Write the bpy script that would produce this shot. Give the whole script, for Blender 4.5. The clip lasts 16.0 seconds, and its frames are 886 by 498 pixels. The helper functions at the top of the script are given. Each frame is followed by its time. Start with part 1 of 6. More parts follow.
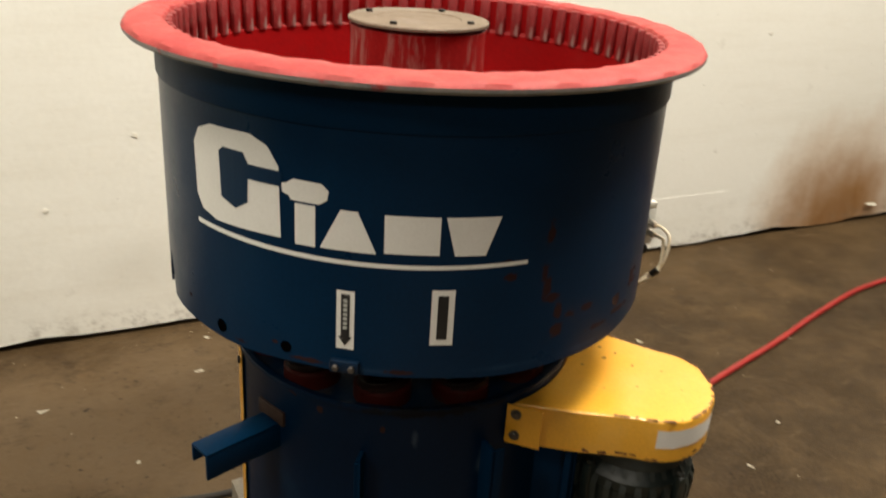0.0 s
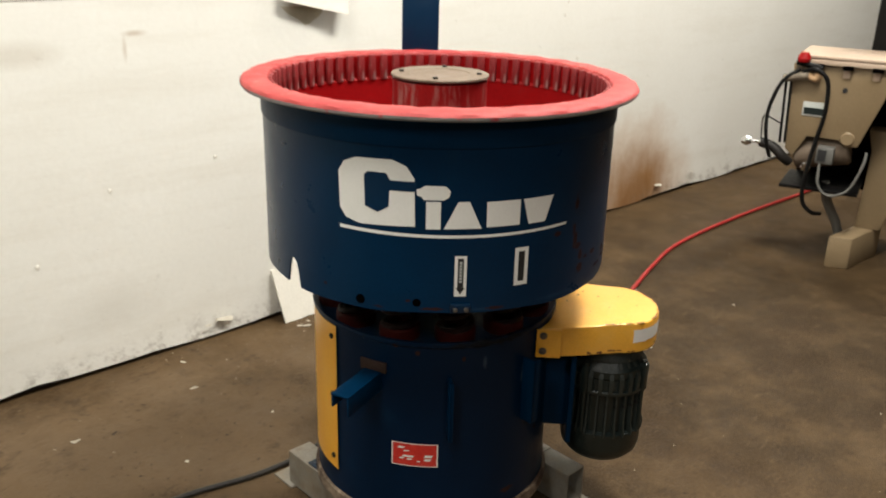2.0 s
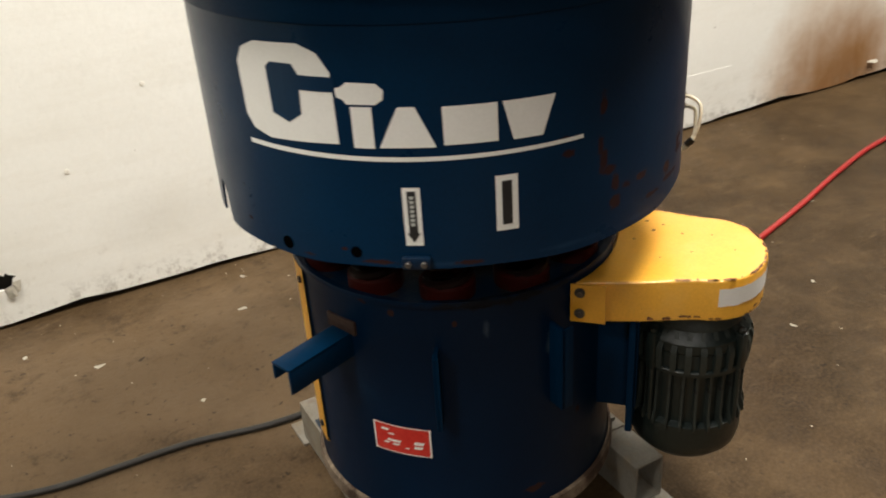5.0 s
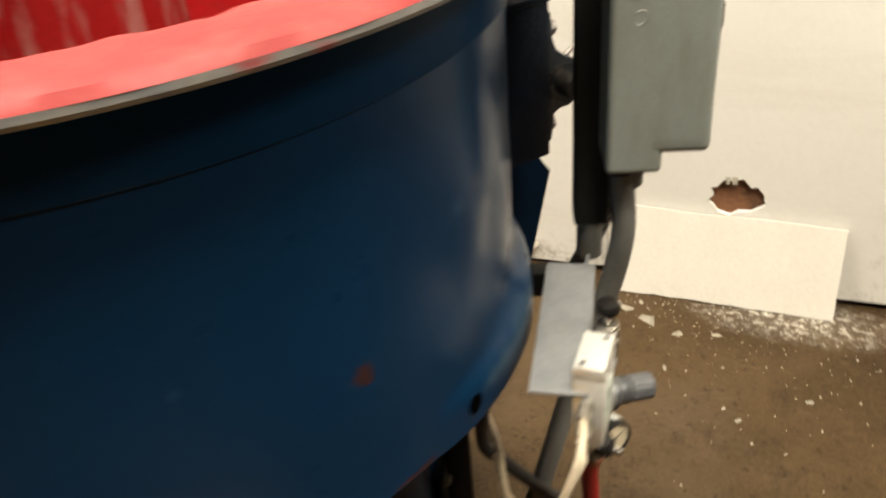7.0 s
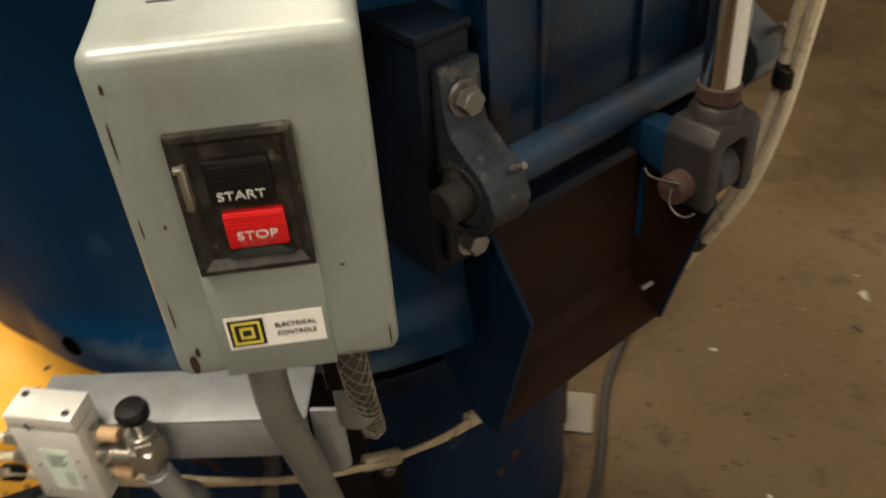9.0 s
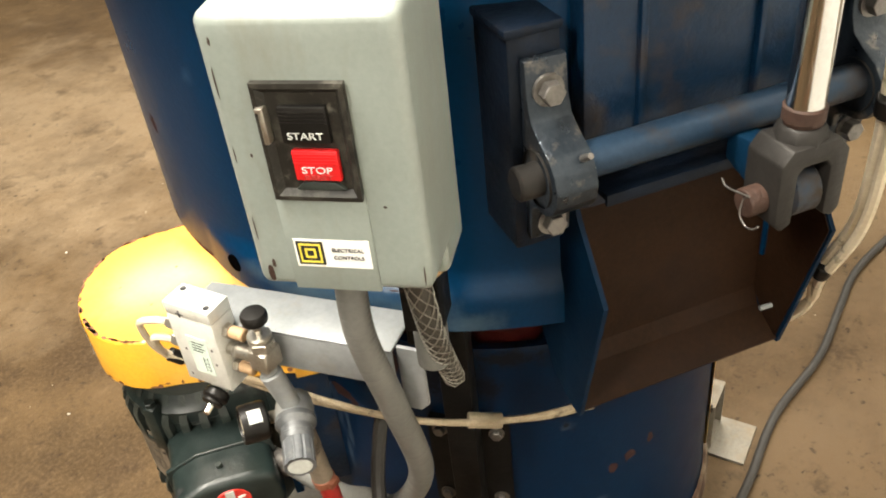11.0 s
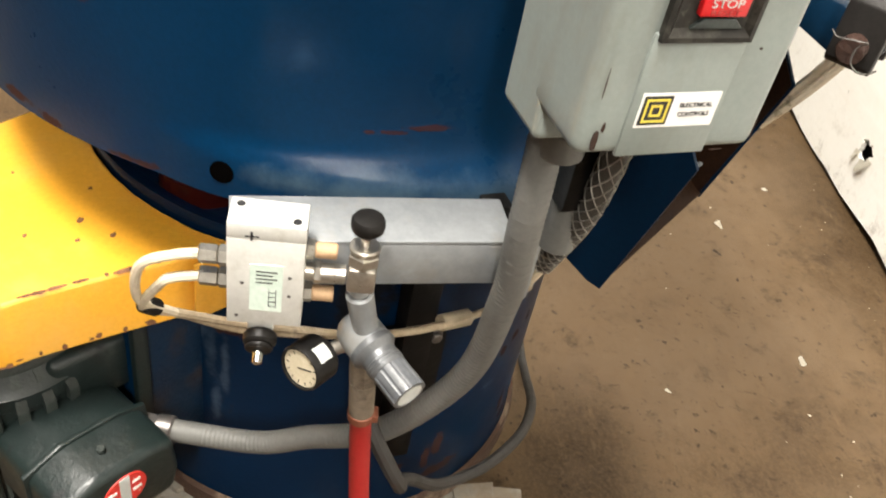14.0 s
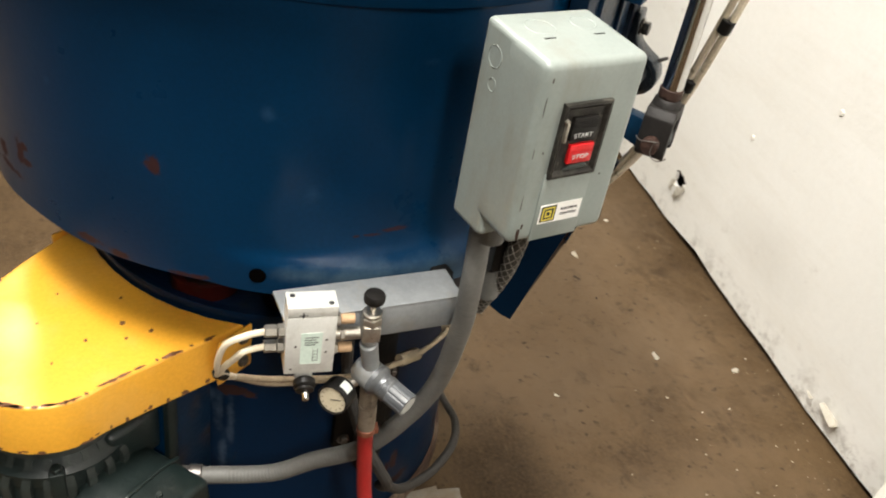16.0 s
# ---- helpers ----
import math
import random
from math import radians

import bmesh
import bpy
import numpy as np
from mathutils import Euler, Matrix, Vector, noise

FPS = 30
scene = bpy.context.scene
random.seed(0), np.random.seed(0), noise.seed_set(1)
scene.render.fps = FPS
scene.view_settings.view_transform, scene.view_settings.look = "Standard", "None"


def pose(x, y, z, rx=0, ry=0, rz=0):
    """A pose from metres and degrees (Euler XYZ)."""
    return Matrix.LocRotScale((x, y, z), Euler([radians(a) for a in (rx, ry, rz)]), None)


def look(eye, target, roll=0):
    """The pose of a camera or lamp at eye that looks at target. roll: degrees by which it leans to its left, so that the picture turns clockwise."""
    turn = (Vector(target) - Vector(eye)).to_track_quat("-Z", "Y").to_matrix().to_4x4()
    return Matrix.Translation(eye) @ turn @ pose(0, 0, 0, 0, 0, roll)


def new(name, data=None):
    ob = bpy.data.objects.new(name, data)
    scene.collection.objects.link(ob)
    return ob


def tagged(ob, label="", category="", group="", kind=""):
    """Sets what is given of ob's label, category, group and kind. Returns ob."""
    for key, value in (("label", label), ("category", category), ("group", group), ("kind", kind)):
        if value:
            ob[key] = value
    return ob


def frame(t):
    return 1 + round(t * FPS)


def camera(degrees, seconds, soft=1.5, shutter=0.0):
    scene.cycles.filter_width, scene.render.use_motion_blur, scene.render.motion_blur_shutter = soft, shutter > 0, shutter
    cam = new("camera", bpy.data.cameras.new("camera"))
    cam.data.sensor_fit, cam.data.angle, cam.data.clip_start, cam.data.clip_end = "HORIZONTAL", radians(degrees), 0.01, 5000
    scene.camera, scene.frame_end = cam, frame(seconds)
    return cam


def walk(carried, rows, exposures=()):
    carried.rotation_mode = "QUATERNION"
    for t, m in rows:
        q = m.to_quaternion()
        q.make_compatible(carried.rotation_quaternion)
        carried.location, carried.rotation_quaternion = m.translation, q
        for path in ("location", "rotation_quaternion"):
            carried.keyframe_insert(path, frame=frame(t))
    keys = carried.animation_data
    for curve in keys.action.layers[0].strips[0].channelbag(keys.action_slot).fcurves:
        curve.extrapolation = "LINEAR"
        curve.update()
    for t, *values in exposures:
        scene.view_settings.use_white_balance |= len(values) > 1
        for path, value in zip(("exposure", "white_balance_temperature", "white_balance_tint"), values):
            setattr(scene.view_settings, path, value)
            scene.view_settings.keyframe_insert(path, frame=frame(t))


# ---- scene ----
cam = camera(54.05, 16.0, soft=1.9, shutter=0.4)
PATH = [
    (0, (-0.594, -1.280, 1.327), (-0.170, -0.462, 0.936), 3.69),
    (0.5, (-0.784, -1.229, 1.321), (-0.247, -0.503, 0.892), 5.45),
    (1, (-0.995, -1.191, 1.370), (-0.413, -0.504, 0.935), 3.15),
    (1.5, (-1.245, -1.271, 1.385), (-0.581, -0.634, 0.993), 2.45),
    (2, (-1.368, -1.450, 1.430), (-0.718, -0.773, 1.085), 1.56),
    (2.5, (-1.431, -1.700, 1.455), (-0.838, -0.961, 1.136), 0.40),
    (3, (-1.470, -1.778, 1.464), (-0.868, -1.052, 1.132), 0.78),
    (3.5, (-1.403, -1.682, 1.443), (-0.794, -0.963, 1.107), 0.65),
    (3.7, (-1.347, -1.600, 1.425), (-0.737, -0.889, 1.077), 0.55),
    (5.8, (-0.092, -1.148, 1.253), (0.092, -0.301, 0.753), -4.82),
    (6, (0.069, -1.108, 1.253), (0.186, -0.251, 0.750), -4.08),
    (6.5, (0.374, -0.926, 1.258), (0.215, -0.088, 0.737), -6.46),
    (7, (0.606, -0.592, 1.254), (0.272, 0.181, 0.715), -5.13),
    (7.5, (0.821, -0.334, 1.259), (0.313, 0.319, 0.697), -3.33),
    (8, (0.902, -0.087, 1.263), (0.238, 0.369, 0.671), -2.04),
    (8.5, (0.848, 0.180, 1.220), (0.054, 0.357, 0.639), -4.37),
    (9, (0.827, 0.338, 1.201), (0.059, 0.152, 0.589), -4.51),
    (9.2, (0.834, 0.387, 1.198), (0.086, 0.107, 0.596), -6.74),
    (11.3, (0.857, 0.475, 1.217), (0.182, 0.027, 0.630), -6.89),
    (11.5, (0.858, 0.479, 1.217), (0.177, 0.042, 0.629), -6.31),
    (12, (0.905, 0.468, 1.190), (0.191, 0.140, 0.571), -1.22),
    (12.5, (0.992, 0.326, 1.165), (0.266, 0.151, 0.501), 3.38),
    (13, (1.010, 0.141, 1.137), (0.242, 0.187, 0.498), 10.74),
    (13.5, (0.967, 0.043, 1.126), (0.213, 0.173, 0.483), 13.46),
    (14, (0.927, 0.028, 1.130), (0.165, 0.132, 0.491), 11.76),
    (14.5, (0.934, 0.031, 1.165), (0.147, 0.114, 0.553), 10.02),
    (15, (1.099, -0.052, 1.219), (0.286, 0.097, 0.657), 9.74),
    (15.5, (1.206, -0.071, 1.288), (0.392, 0.105, 0.735), 8.32),
    (16, (1.157, -0.125, 1.327), (0.379, 0.136, 0.756), 10.65),
]
EXPOSURES = [(0, 0.05, 7050, 8), (1.5, 0.06, 6700, 8), (2.0, 0.12, 6500, 8), (2.5, -0.15, 6250, 8), (3.7, -0.18, 6300, 8), (5.8, 0.42, 6850, 10), (7.5, 0.02, 7500, 10), (8.5, -0.45, 7600, 12), (9.2, -0.15, 7400, 10), (11.3, 1.25, 6800, 8), (12.0, 1.4, 6700, 8), (12.5, 1.5, 6450, 8), (13.0, 1.35, 6150, 8), (13.5, 1.15, 6350, 10), (14.5, 0.81, 6550, 11), (15.5, 0.72, 6350, 11), (16, 0.42, 6400, 10)]
walk(cam, [(t, look(eye, target, roll)) for t, eye, target, roll in PATH], EXPOSURES)
LAMPS = ((-1.35, -0.35, 1.0, 1.5, 100), (1.05, -0.65, 1.3, 0.5, 180), (3.8, 0.0, 1.3, 0.35, 125), (-2.3, -4.4, 1.5, 0.6, 70), (-3.6, -1.4, 1.3, 0.6, 55))

# ---- world and lamps ----
world = bpy.data.worlds.new("world")
scene.world = world
world.use_nodes = True
world.node_tree.nodes["Background"].inputs[0].default_value = (0.6, 0.62, 0.65, 1)
world.node_tree.nodes["Background"].inputs[1].default_value = 0.01


def ceiling_lamp(x, y, z, sx, sy, watts, colour=(1.0, 0.95, 0.87)):
    data = bpy.data.lights.new("ceiling_lamp", "AREA")
    data.shape, data.size, data.size_y, data.energy, data.color = "RECTANGLE", sx, sy, watts, colour
    ob = new("ceiling_lamp", data)
    ob.matrix_world = look((x, y, z), (x, y + 0.001, 0))
    return ob


for lx, ly, wide, deep, watts in LAMPS:
    ceiling_lamp(lx, ly, 3.75, wide, deep, watts)


# ---- materials ----
def nodes_of(name):
    m = bpy.data.materials.new(name)
    m.use_nodes = True
    t = m.node_tree
    return m, t, t.nodes["Principled BSDF"]


def noise_node(t, scale, detail=4.0, rough=0.6, stretch=None):
    n = t.nodes.new("ShaderNodeTexNoise")
    n.inputs["Scale"].default_value, n.inputs["Detail"].default_value, n.inputs["Roughness"].default_value = scale, detail, rough
    c = t.nodes.new("ShaderNodeTexCoord")
    if stretch:
        mp = t.nodes.new("ShaderNodeMapping")
        mp.inputs["Scale"].default_value = stretch
        t.links.new(c.outputs["Object"], mp.inputs["Vector"])
        t.links.new(mp.outputs["Vector"], n.inputs["Vector"])
    else:
        t.links.new(c.outputs["Object"], n.inputs["Vector"])
    return n.outputs["Fac"]


def ramp(t, fac, lo, hi, a=(0, 0, 0, 1), b=(1, 1, 1, 1)):
    r = t.nodes.new("ShaderNodeValToRGB")
    r.color_ramp.elements[0].position, r.color_ramp.elements[1].position = lo, hi
    r.color_ramp.elements[0].color, r.color_ramp.elements[1].color = a, b
    t.links.new(fac, r.inputs["Fac"])
    return r.outputs["Color"]


def mix(t, fac, a, b):
    m = t.nodes.new("ShaderNodeMix")
    m.data_type = "RGBA"
    for sock, v in ((m.inputs["Factor"], fac), (m.inputs["A"], a), (m.inputs["B"], b)):
        if isinstance(v, (int, float)):
            sock.default_value = v
        elif isinstance(v, tuple):
            sock.default_value = (*v, 1) if len(v) == 3 else v
        else:
            t.links.new(v, sock)
    return m.outputs["Result"]


def math_node(t, op, a, b=0.0):
    m = t.nodes.new("ShaderNodeMath")
    m.operation = op
    for sock, v in zip(m.inputs, (a, b)):
        if isinstance(v, (int, float)):
            sock.default_value = v
        else:
            t.links.new(v, sock)
    return m.outputs["Value"]


def round_marks(t, spots, edge):
    """Ragged spots on an upright round shell: each has its angle and height, and its width in degrees and height in metres."""
    c = t.nodes.new("ShaderNodeTexCoord")
    s = t.nodes.new("ShaderNodeSeparateXYZ")
    t.links.new(c.outputs["Object"], s.inputs["Vector"])
    ang = math_node(t, "MULTIPLY", math_node(t, "ARCTAN2", s.outputs["Y"], s.outputs["X"]), 180 / math.pi)
    rag = math_node(t, "MULTIPLY", math_node(t, "SUBTRACT", noise_node(t, 45, 7, 0.72), 0.5), min(3.4, 2.4 / max(edge, 0.5)))
    best = None
    for a, z, wide, high in spots:
        da = math_node(t, "DIVIDE", math_node(t, "SUBTRACT", ang, a), wide)
        dz = math_node(t, "DIVIDE", math_node(t, "SUBTRACT", s.outputs["Z"], z), high)
        d = math_node(t, "SQRT", math_node(t, "ADD", math_node(t, "MULTIPLY", da, da), math_node(t, "MULTIPLY", dz, dz)))
        best = d if best is None else math_node(t, "MINIMUM", best, d)
    return ramp(t, math_node(t, "ADD", best, rag), 1.0 - edge, 1.0 + edge, (1, 1, 1, 1), (0, 0, 0, 1))


def surface(name, base, second, rough=0.5, metal=0.0, big=6.0, grain=120.0, grain_amount=0.15, bump=0.05, wear=None, wear_at=(0.66, 0.72),
            wear_scale=14.0, spread=0.18, stretch=None, coat=0.0, specular=0.5, dust=None, dust_at=(0.5, 0.8), marks=(), smears=()):
    """A worn surface: base and second colour in large patches, fine grain, and chips or stains of the colour wear."""
    m, t, p = nodes_of(name)
    col = mix(t, ramp(t, noise_node(t, big, 5, 0.6, stretch), 0.35, 0.7), base, second)
    g = noise_node(t, grain, 3, 0.7)
    dark = tuple(c * (1 - grain_amount) for c in base)
    lite = tuple(min(1, c * (1 + grain_amount)) for c in second)
    col = mix(t, 0.35, col, mix(t, ramp(t, g, 0.3, 0.7), dark, lite))
    rv = math_node(t, "MULTIPLY_ADD", noise_node(t, big * 3, 4, 0.65), spread * 2)
    t.nodes[-1].inputs[2].default_value = rough - spread
    if dust:
        mask_d = ramp(t, noise_node(t, big * 2.2, 6, 0.7, stretch), *dust_at)
        col = mix(t, mask_d, col, dust)
    if wear:
        mask = ramp(t, noise_node(t, wear_scale, 6, 0.62), *wear_at)
        col = mix(t, mask, col, wear)
        rv = math_node(t, "MAXIMUM", rv, math_node(t, "MULTIPLY", mask, 0.85))
    for tone, strength, edge, spots in (*smears, *marks):
        mask = math_node(t, "MULTIPLY", round_marks(t, spots, edge), strength)
        col = mix(t, mask, col, tone)
        rv = math_node(t, "MAXIMUM", rv, math_node(t, "MULTIPLY", mask, 0.8))
    t.links.new(col, p.inputs["Base Color"])
    t.links.new(rv, p.inputs["Roughness"])
    p.inputs["Metallic"].default_value, p.inputs["Coat Weight"].default_value = metal, coat
    p.inputs["Specular IOR Level"].default_value = specular
    if bump:
        b = t.nodes.new("ShaderNodeBump")
        b.inputs["Strength"].default_value, b.inputs["Distance"].default_value = bump, 0.004
        t.links.new(math_node(t, "ADD", g, noise_node(t, big * 5, 4, 0.6)), b.inputs["Height"])
        t.links.new(b.outputs["Normal"], p.inputs["Normal"])
    return m


BOWL_RUST = ((-26.3, 0.849, 1.5, 0.0125), (-26.0, 0.843, 1.1, 0.009), (-55.5, 0.786, 2.0, 0.018), (-53.5, 0.775, 1.4, 0.008), (-86.8, 0.907, 1.1, 0.020), (-87.3, 0.852, 1.3, 0.013), (-86.3, 0.825, 1.2, 0.018), (-85.0, 0.812, 2.2, 0.009), (-82.9, 0.787, 1.3, 0.016),
             (-83.0, 0.757, 1.9, 0.014), (-79.6, 0.777, 1.8, 0.009), (-74.4, 0.779, 2.2, 0.006), (-63.1, 0.762, 1.9, 0.011), (-54.1, 0.794, 1.6, 0.008), (-60.0, 0.745, 5.0, 0.005), (-70, 0.738, 4.0, 0.004), (-96.0, 0.873, 1.2, 0.0035), (-95.0, 0.851, 1.5, 0.008), (-141, 0.731, 0.8, 0.003),
             (-168, 0.738, 0.7, 0.003), (-150, 0.712, 2.0, 0.003), (-130, 0.87, 0.5, 0.004), (-133, 0.715, 4.0, 0.004), (-115, 0.713, 3.0, 0.004), (-40, 0.722, 3.0, 0.005), (-33, 0.718, 2.0, 0.006), (-22, 0.717, 4.0, 0.004))
BOWL_SCRATCH = ((11.0, 0.7885, 2.9, 0.0026), (7.2, 0.784, 1.5, 0.0018), (4.4, 0.783, 0.7, 0.0022))
BOWL_SCUFF = ((6, 0.738, 13, 0.022), (18, 0.735, 8, 0.024), (24, 0.722, 6, 0.018), (-3, 0.742, 6, 0.014))
BOWL_PALE = ((-2.8, 0.838, 1.6, 0.014), (13.0, 0.985, 2.0, 0.006), (-10, 0.93, 1.2, 0.01), (-75, 0.715, 9, 0.006), (-95, 0.715, 10, 0.005), (-120, 0.713, 9, 0.004), (-45, 0.9, 1.0, 0.006), (60, 0.95, 4, 0.05))
DRUM_RUST = ((34.3, 0.228, 1.6, 0.028), (31.5, 0.208, 1.2, 0.020), (61.7, 0.205, 1.3, 0.030), (56.6, 0.361, 1.7, 0.011), (52.0, 0.352, 1.4, 0.009), (63.0, 0.372, 0.8, 0.010), (22.7, 0.212, 2.0, 0.010), (-18.5, 0.441, 4.4, 0.010), (-13.6, 0.437, 2.6, 0.009), (1.8, 0.552, 1.4, 0.030),
             (-4.0, 0.562, 1.4, 0.022), (37, 0.175, 6.0, 0.010), (70, 0.16, 7.0, 0.010), (-140, 0.56, 1.2, 0.006), (-150, 0.575, 1.5, 0.006), (-120, 0.545, 0.8, 0.006), (-75, 0.30, 1.4, 0.008), (-95, 0.17, 4.0, 0.008), (-130, 0.155, 8.0, 0.007))
# Black grease by the mount; the bowl's shade along the drum top.
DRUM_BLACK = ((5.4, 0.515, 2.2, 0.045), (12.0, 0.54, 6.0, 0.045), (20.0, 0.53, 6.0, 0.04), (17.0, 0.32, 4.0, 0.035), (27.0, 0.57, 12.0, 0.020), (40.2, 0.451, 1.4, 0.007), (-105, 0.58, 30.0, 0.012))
DRUM_CHALK = ((-22.3, 0.400, 2.0, 0.050), (-19.0, 0.385, 1.4, 0.060), (-21.2, 0.310, 1.6, 0.040), (-24.5, 0.425, 3.0, 0.014), (-110, 0.53, 1.2, 0.018), (40.2, 0.449, 2.2, 0.009), (48, 0.30, 3.0, 0.006), (-88, 0.47, 2.0, 0.03))
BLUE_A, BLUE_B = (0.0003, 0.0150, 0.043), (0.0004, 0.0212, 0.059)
M_blue = surface("blue_enamel", BLUE_A, BLUE_B, 0.34, specular=0.35, big=4, grain=300, bump=0.02, spread=0.10, dust=(0.007, 0.026, 0.064), dust_at=(0.62, 0.95))
M_blue_worn = surface("worn_blue_paint", BLUE_A, BLUE_B, 0.4, specular=0.07, big=5, grain=200, bump=0.05, spread=0.12, wear=(0.012, 0.010, 0.010), wear_at=(0.70, 0.76), wear_scale=11, dust=(0.003, 0.023, 0.052), dust_at=(0.58, 0.95))
M_bowl = surface("dented_blue_bowl_paint", BLUE_A, BLUE_B, 0.31, specular=0.17, big=5, grain=200, bump=0.05, spread=0.12, dust=(0.003, 0.023, 0.052), dust_at=(0.58, 0.95), wear=(0.010, 0.010, 0.012), wear_at=(0.735, 0.76), wear_scale=13,
                 smears=(((0.060, 0.095, 0.120), 0.6, 1.3, BOWL_SCUFF), ((0.020, 0.055, 0.105), 0.4, 1.1, BOWL_PALE)), marks=(((0.030, 0.0085, 0.0045), 0.90, 0.35, BOWL_RUST), ((0.030, 0.0075, 0.005), 0.85, 0.3, BOWL_SCRATCH)))
# The bowl's shade over the drum is put into this lower base blue.
M_drum = surface("scuffed_shaded_blue_drum", (0.0004, 0.0080, 0.025), (0.0005, 0.0117, 0.035), 0.36, specular=0.14, big=5, grain=200, bump=0.05, spread=0.12, dust=(0.003, 0.023, 0.052), dust_at=(0.58, 0.95), wear=(0.012, 0.010, 0.010), wear_at=(0.72, 0.76), wear_scale=12,
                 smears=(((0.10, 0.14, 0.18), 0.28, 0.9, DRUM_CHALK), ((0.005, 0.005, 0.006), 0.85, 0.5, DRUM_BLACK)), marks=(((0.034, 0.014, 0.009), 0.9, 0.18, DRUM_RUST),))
M_blue_grimy = surface("grimy_blue_paint", (0.0018, 0.0105, 0.027), (0.0024, 0.0175, 0.045), 0.36, specular=0.30, big=14, grain=160, bump=0.2, spread=0.15, wear=(0.030, 0.022, 0.017), wear_at=(0.52, 0.74), wear_scale=22)
M_chute = surface("dull_dark_blue_paint", (0.0008, 0.0090, 0.024), (0.0012, 0.0130, 0.034), 0.45, specular=0.08, big=6, grain=200, bump=0.08, spread=0.15, wear=(0.016, 0.010, 0.008), wear_at=(0.66, 0.76), wear_scale=14)
M_shaft = surface("worn_blue_shaft", (0.010, 0.023, 0.043), (0.019, 0.038, 0.066), 0.36, metal=0.2, specular=0.2, big=12, grain=200, bump=0.06, wear=(0.035, 0.027, 0.020), wear_at=(0.50, 0.66), wear_scale=16)
M_shaft_dark = surface("grimy_blue_lever", (0.0012, 0.014, 0.034), (0.002, 0.020, 0.048), 0.45, specular=0.2, big=12, grain=200, bump=0.08, wear=(0.020, 0.016, 0.013), wear_at=(0.58, 0.72), wear_scale=20)
M_bracket = surface("greasy_bracket_shaded_lip", (0.00154, 0.00385, 0.0084), (0.00245, 0.00665, 0.0154), 0.5, specular=0.15, big=14, grain=180, bump=0.25, wear=(0.014, 0.011, 0.009), wear_at=(0.58, 0.75), wear_scale=16)
M_hanger = surface("worn_hanger_steel", (0.012, 0.018, 0.026), (0.030, 0.038, 0.048), 0.32, metal=0.6, big=24, grain=200, bump=0.15, wear=(0.20, 0.17, 0.14), wear_at=(0.58, 0.76), wear_scale=34)
M_rust = surface("rust", (0.0169, 0.006175, 0.002925), (0.03575, 0.013, 0.00585), 0.75, big=30, grain=250, grain_amount=0.5, bump=0.3)
M_foot = surface("rusty_dusty_ring", (0.026, 0.0125, 0.0070), (0.055, 0.027, 0.014), 0.85, big=4, grain=250, grain_amount=0.5, bump=0.4, dust=(0.26, 0.20, 0.14), dust_at=(0.48, 0.66))
M_rust_dark = surface("rusted_plate", (0.0125, 0.0052, 0.0021), (0.0215, 0.0094, 0.0040), 0.65, specular=0.12, big=10, grain=200, grain_amount=0.5, bump=0.12, spread=0.12, wear=(0.008, 0.0035, 0.002), wear_at=(0.50, 0.70), wear_scale=7)
M_red_rim = surface("dusty_red_urethane", (0.28, 0.016, 0.019), (0.36, 0.040, 0.037), 0.62, big=9, grain=180, grain_amount=0.25, bump=0.12, wear=(0.30, 0.26, 0.23), wear_at=(0.64, 0.76), wear_scale=9, dust=(0.36, 0.075, 0.060), dust_at=(0.50, 0.85))
M_red = surface("red_urethane", (0.20, 0.0012, 0.0025), (0.26, 0.0028, 0.0042), 0.5, specular=0.18, big=7, grain=160, bump=0.05, spread=0.1, dust=(0.22, 0.012, 0.012), dust_at=(0.55, 0.9))
M_red_hub = surface("scuffed_red_hub", (0.20, 0.004, 0.005), (0.26, 0.012, 0.012), 0.5, specular=0.2, big=9, grain=160, bump=0.08, stretch=(2.4, 2.4, 0.35), dust=(0.30, 0.17, 0.15), dust_at=(0.50, 0.72))
# Spring and cup colours are darkened to hold the shade below the bowl.
M_spring = surface("gap_shaded_spring_steel", (0.006, 0.0035, 0.003), (0.018, 0.006, 0.005), 0.5, specular=0.12, big=16, grain=160, bump=0.1, wear=(0.010, 0.006, 0.005), wear_at=(0.45, 0.68), wear_scale=14)
M_cup = surface("gap_shaded_red_cup", (0.030, 0.0024, 0.0018), (0.048, 0.0048, 0.0032), 0.55, specular=0.12, big=16, grain=160, bump=0.1, wear=(0.025, 0.012, 0.010), wear_at=(0.55, 0.72), wear_scale=20)
M_red_rib = surface("dusty_red_ribs", (0.17, 0.008, 0.010), (0.24, 0.02, 0.02), 0.6, big=22, grain=200, bump=0.2, stretch=(1.5, 1.5, 0.3), dust=(0.28, 0.22, 0.20), dust_at=(0.52, 0.66))
M_edge = surface("bare_grey_lip", (0.13, 0.14, 0.15), (0.26, 0.24, 0.21), 0.55, big=30, grain=220, bump=0.15, wear=(0.30, 0.04, 0.04), wear_at=(0.60, 0.68), wear_scale=20)
M_tan_plate = surface("dirty_tan_plate", (0.105, 0.072, 0.047), (0.17, 0.130, 0.095), 0.7, big=16, grain=200, bump=0.15, wear=(0.15, 0.12, 0.10), wear_at=(0.6, 0.75))
M_yellow = surface("chipped_yellow_enamel", (0.74, 0.345, 0.024), (0.80, 0.410, 0.045), 0.30, big=5, grain=200, bump=0.008, spread=0.05, wear=(0.12, 0.05, 0.02), wear_at=(0.735, 0.755), wear_scale=26, specular=0.95, dust=(0.76, 0.44, 0.11), dust_at=(0.5, 0.9))
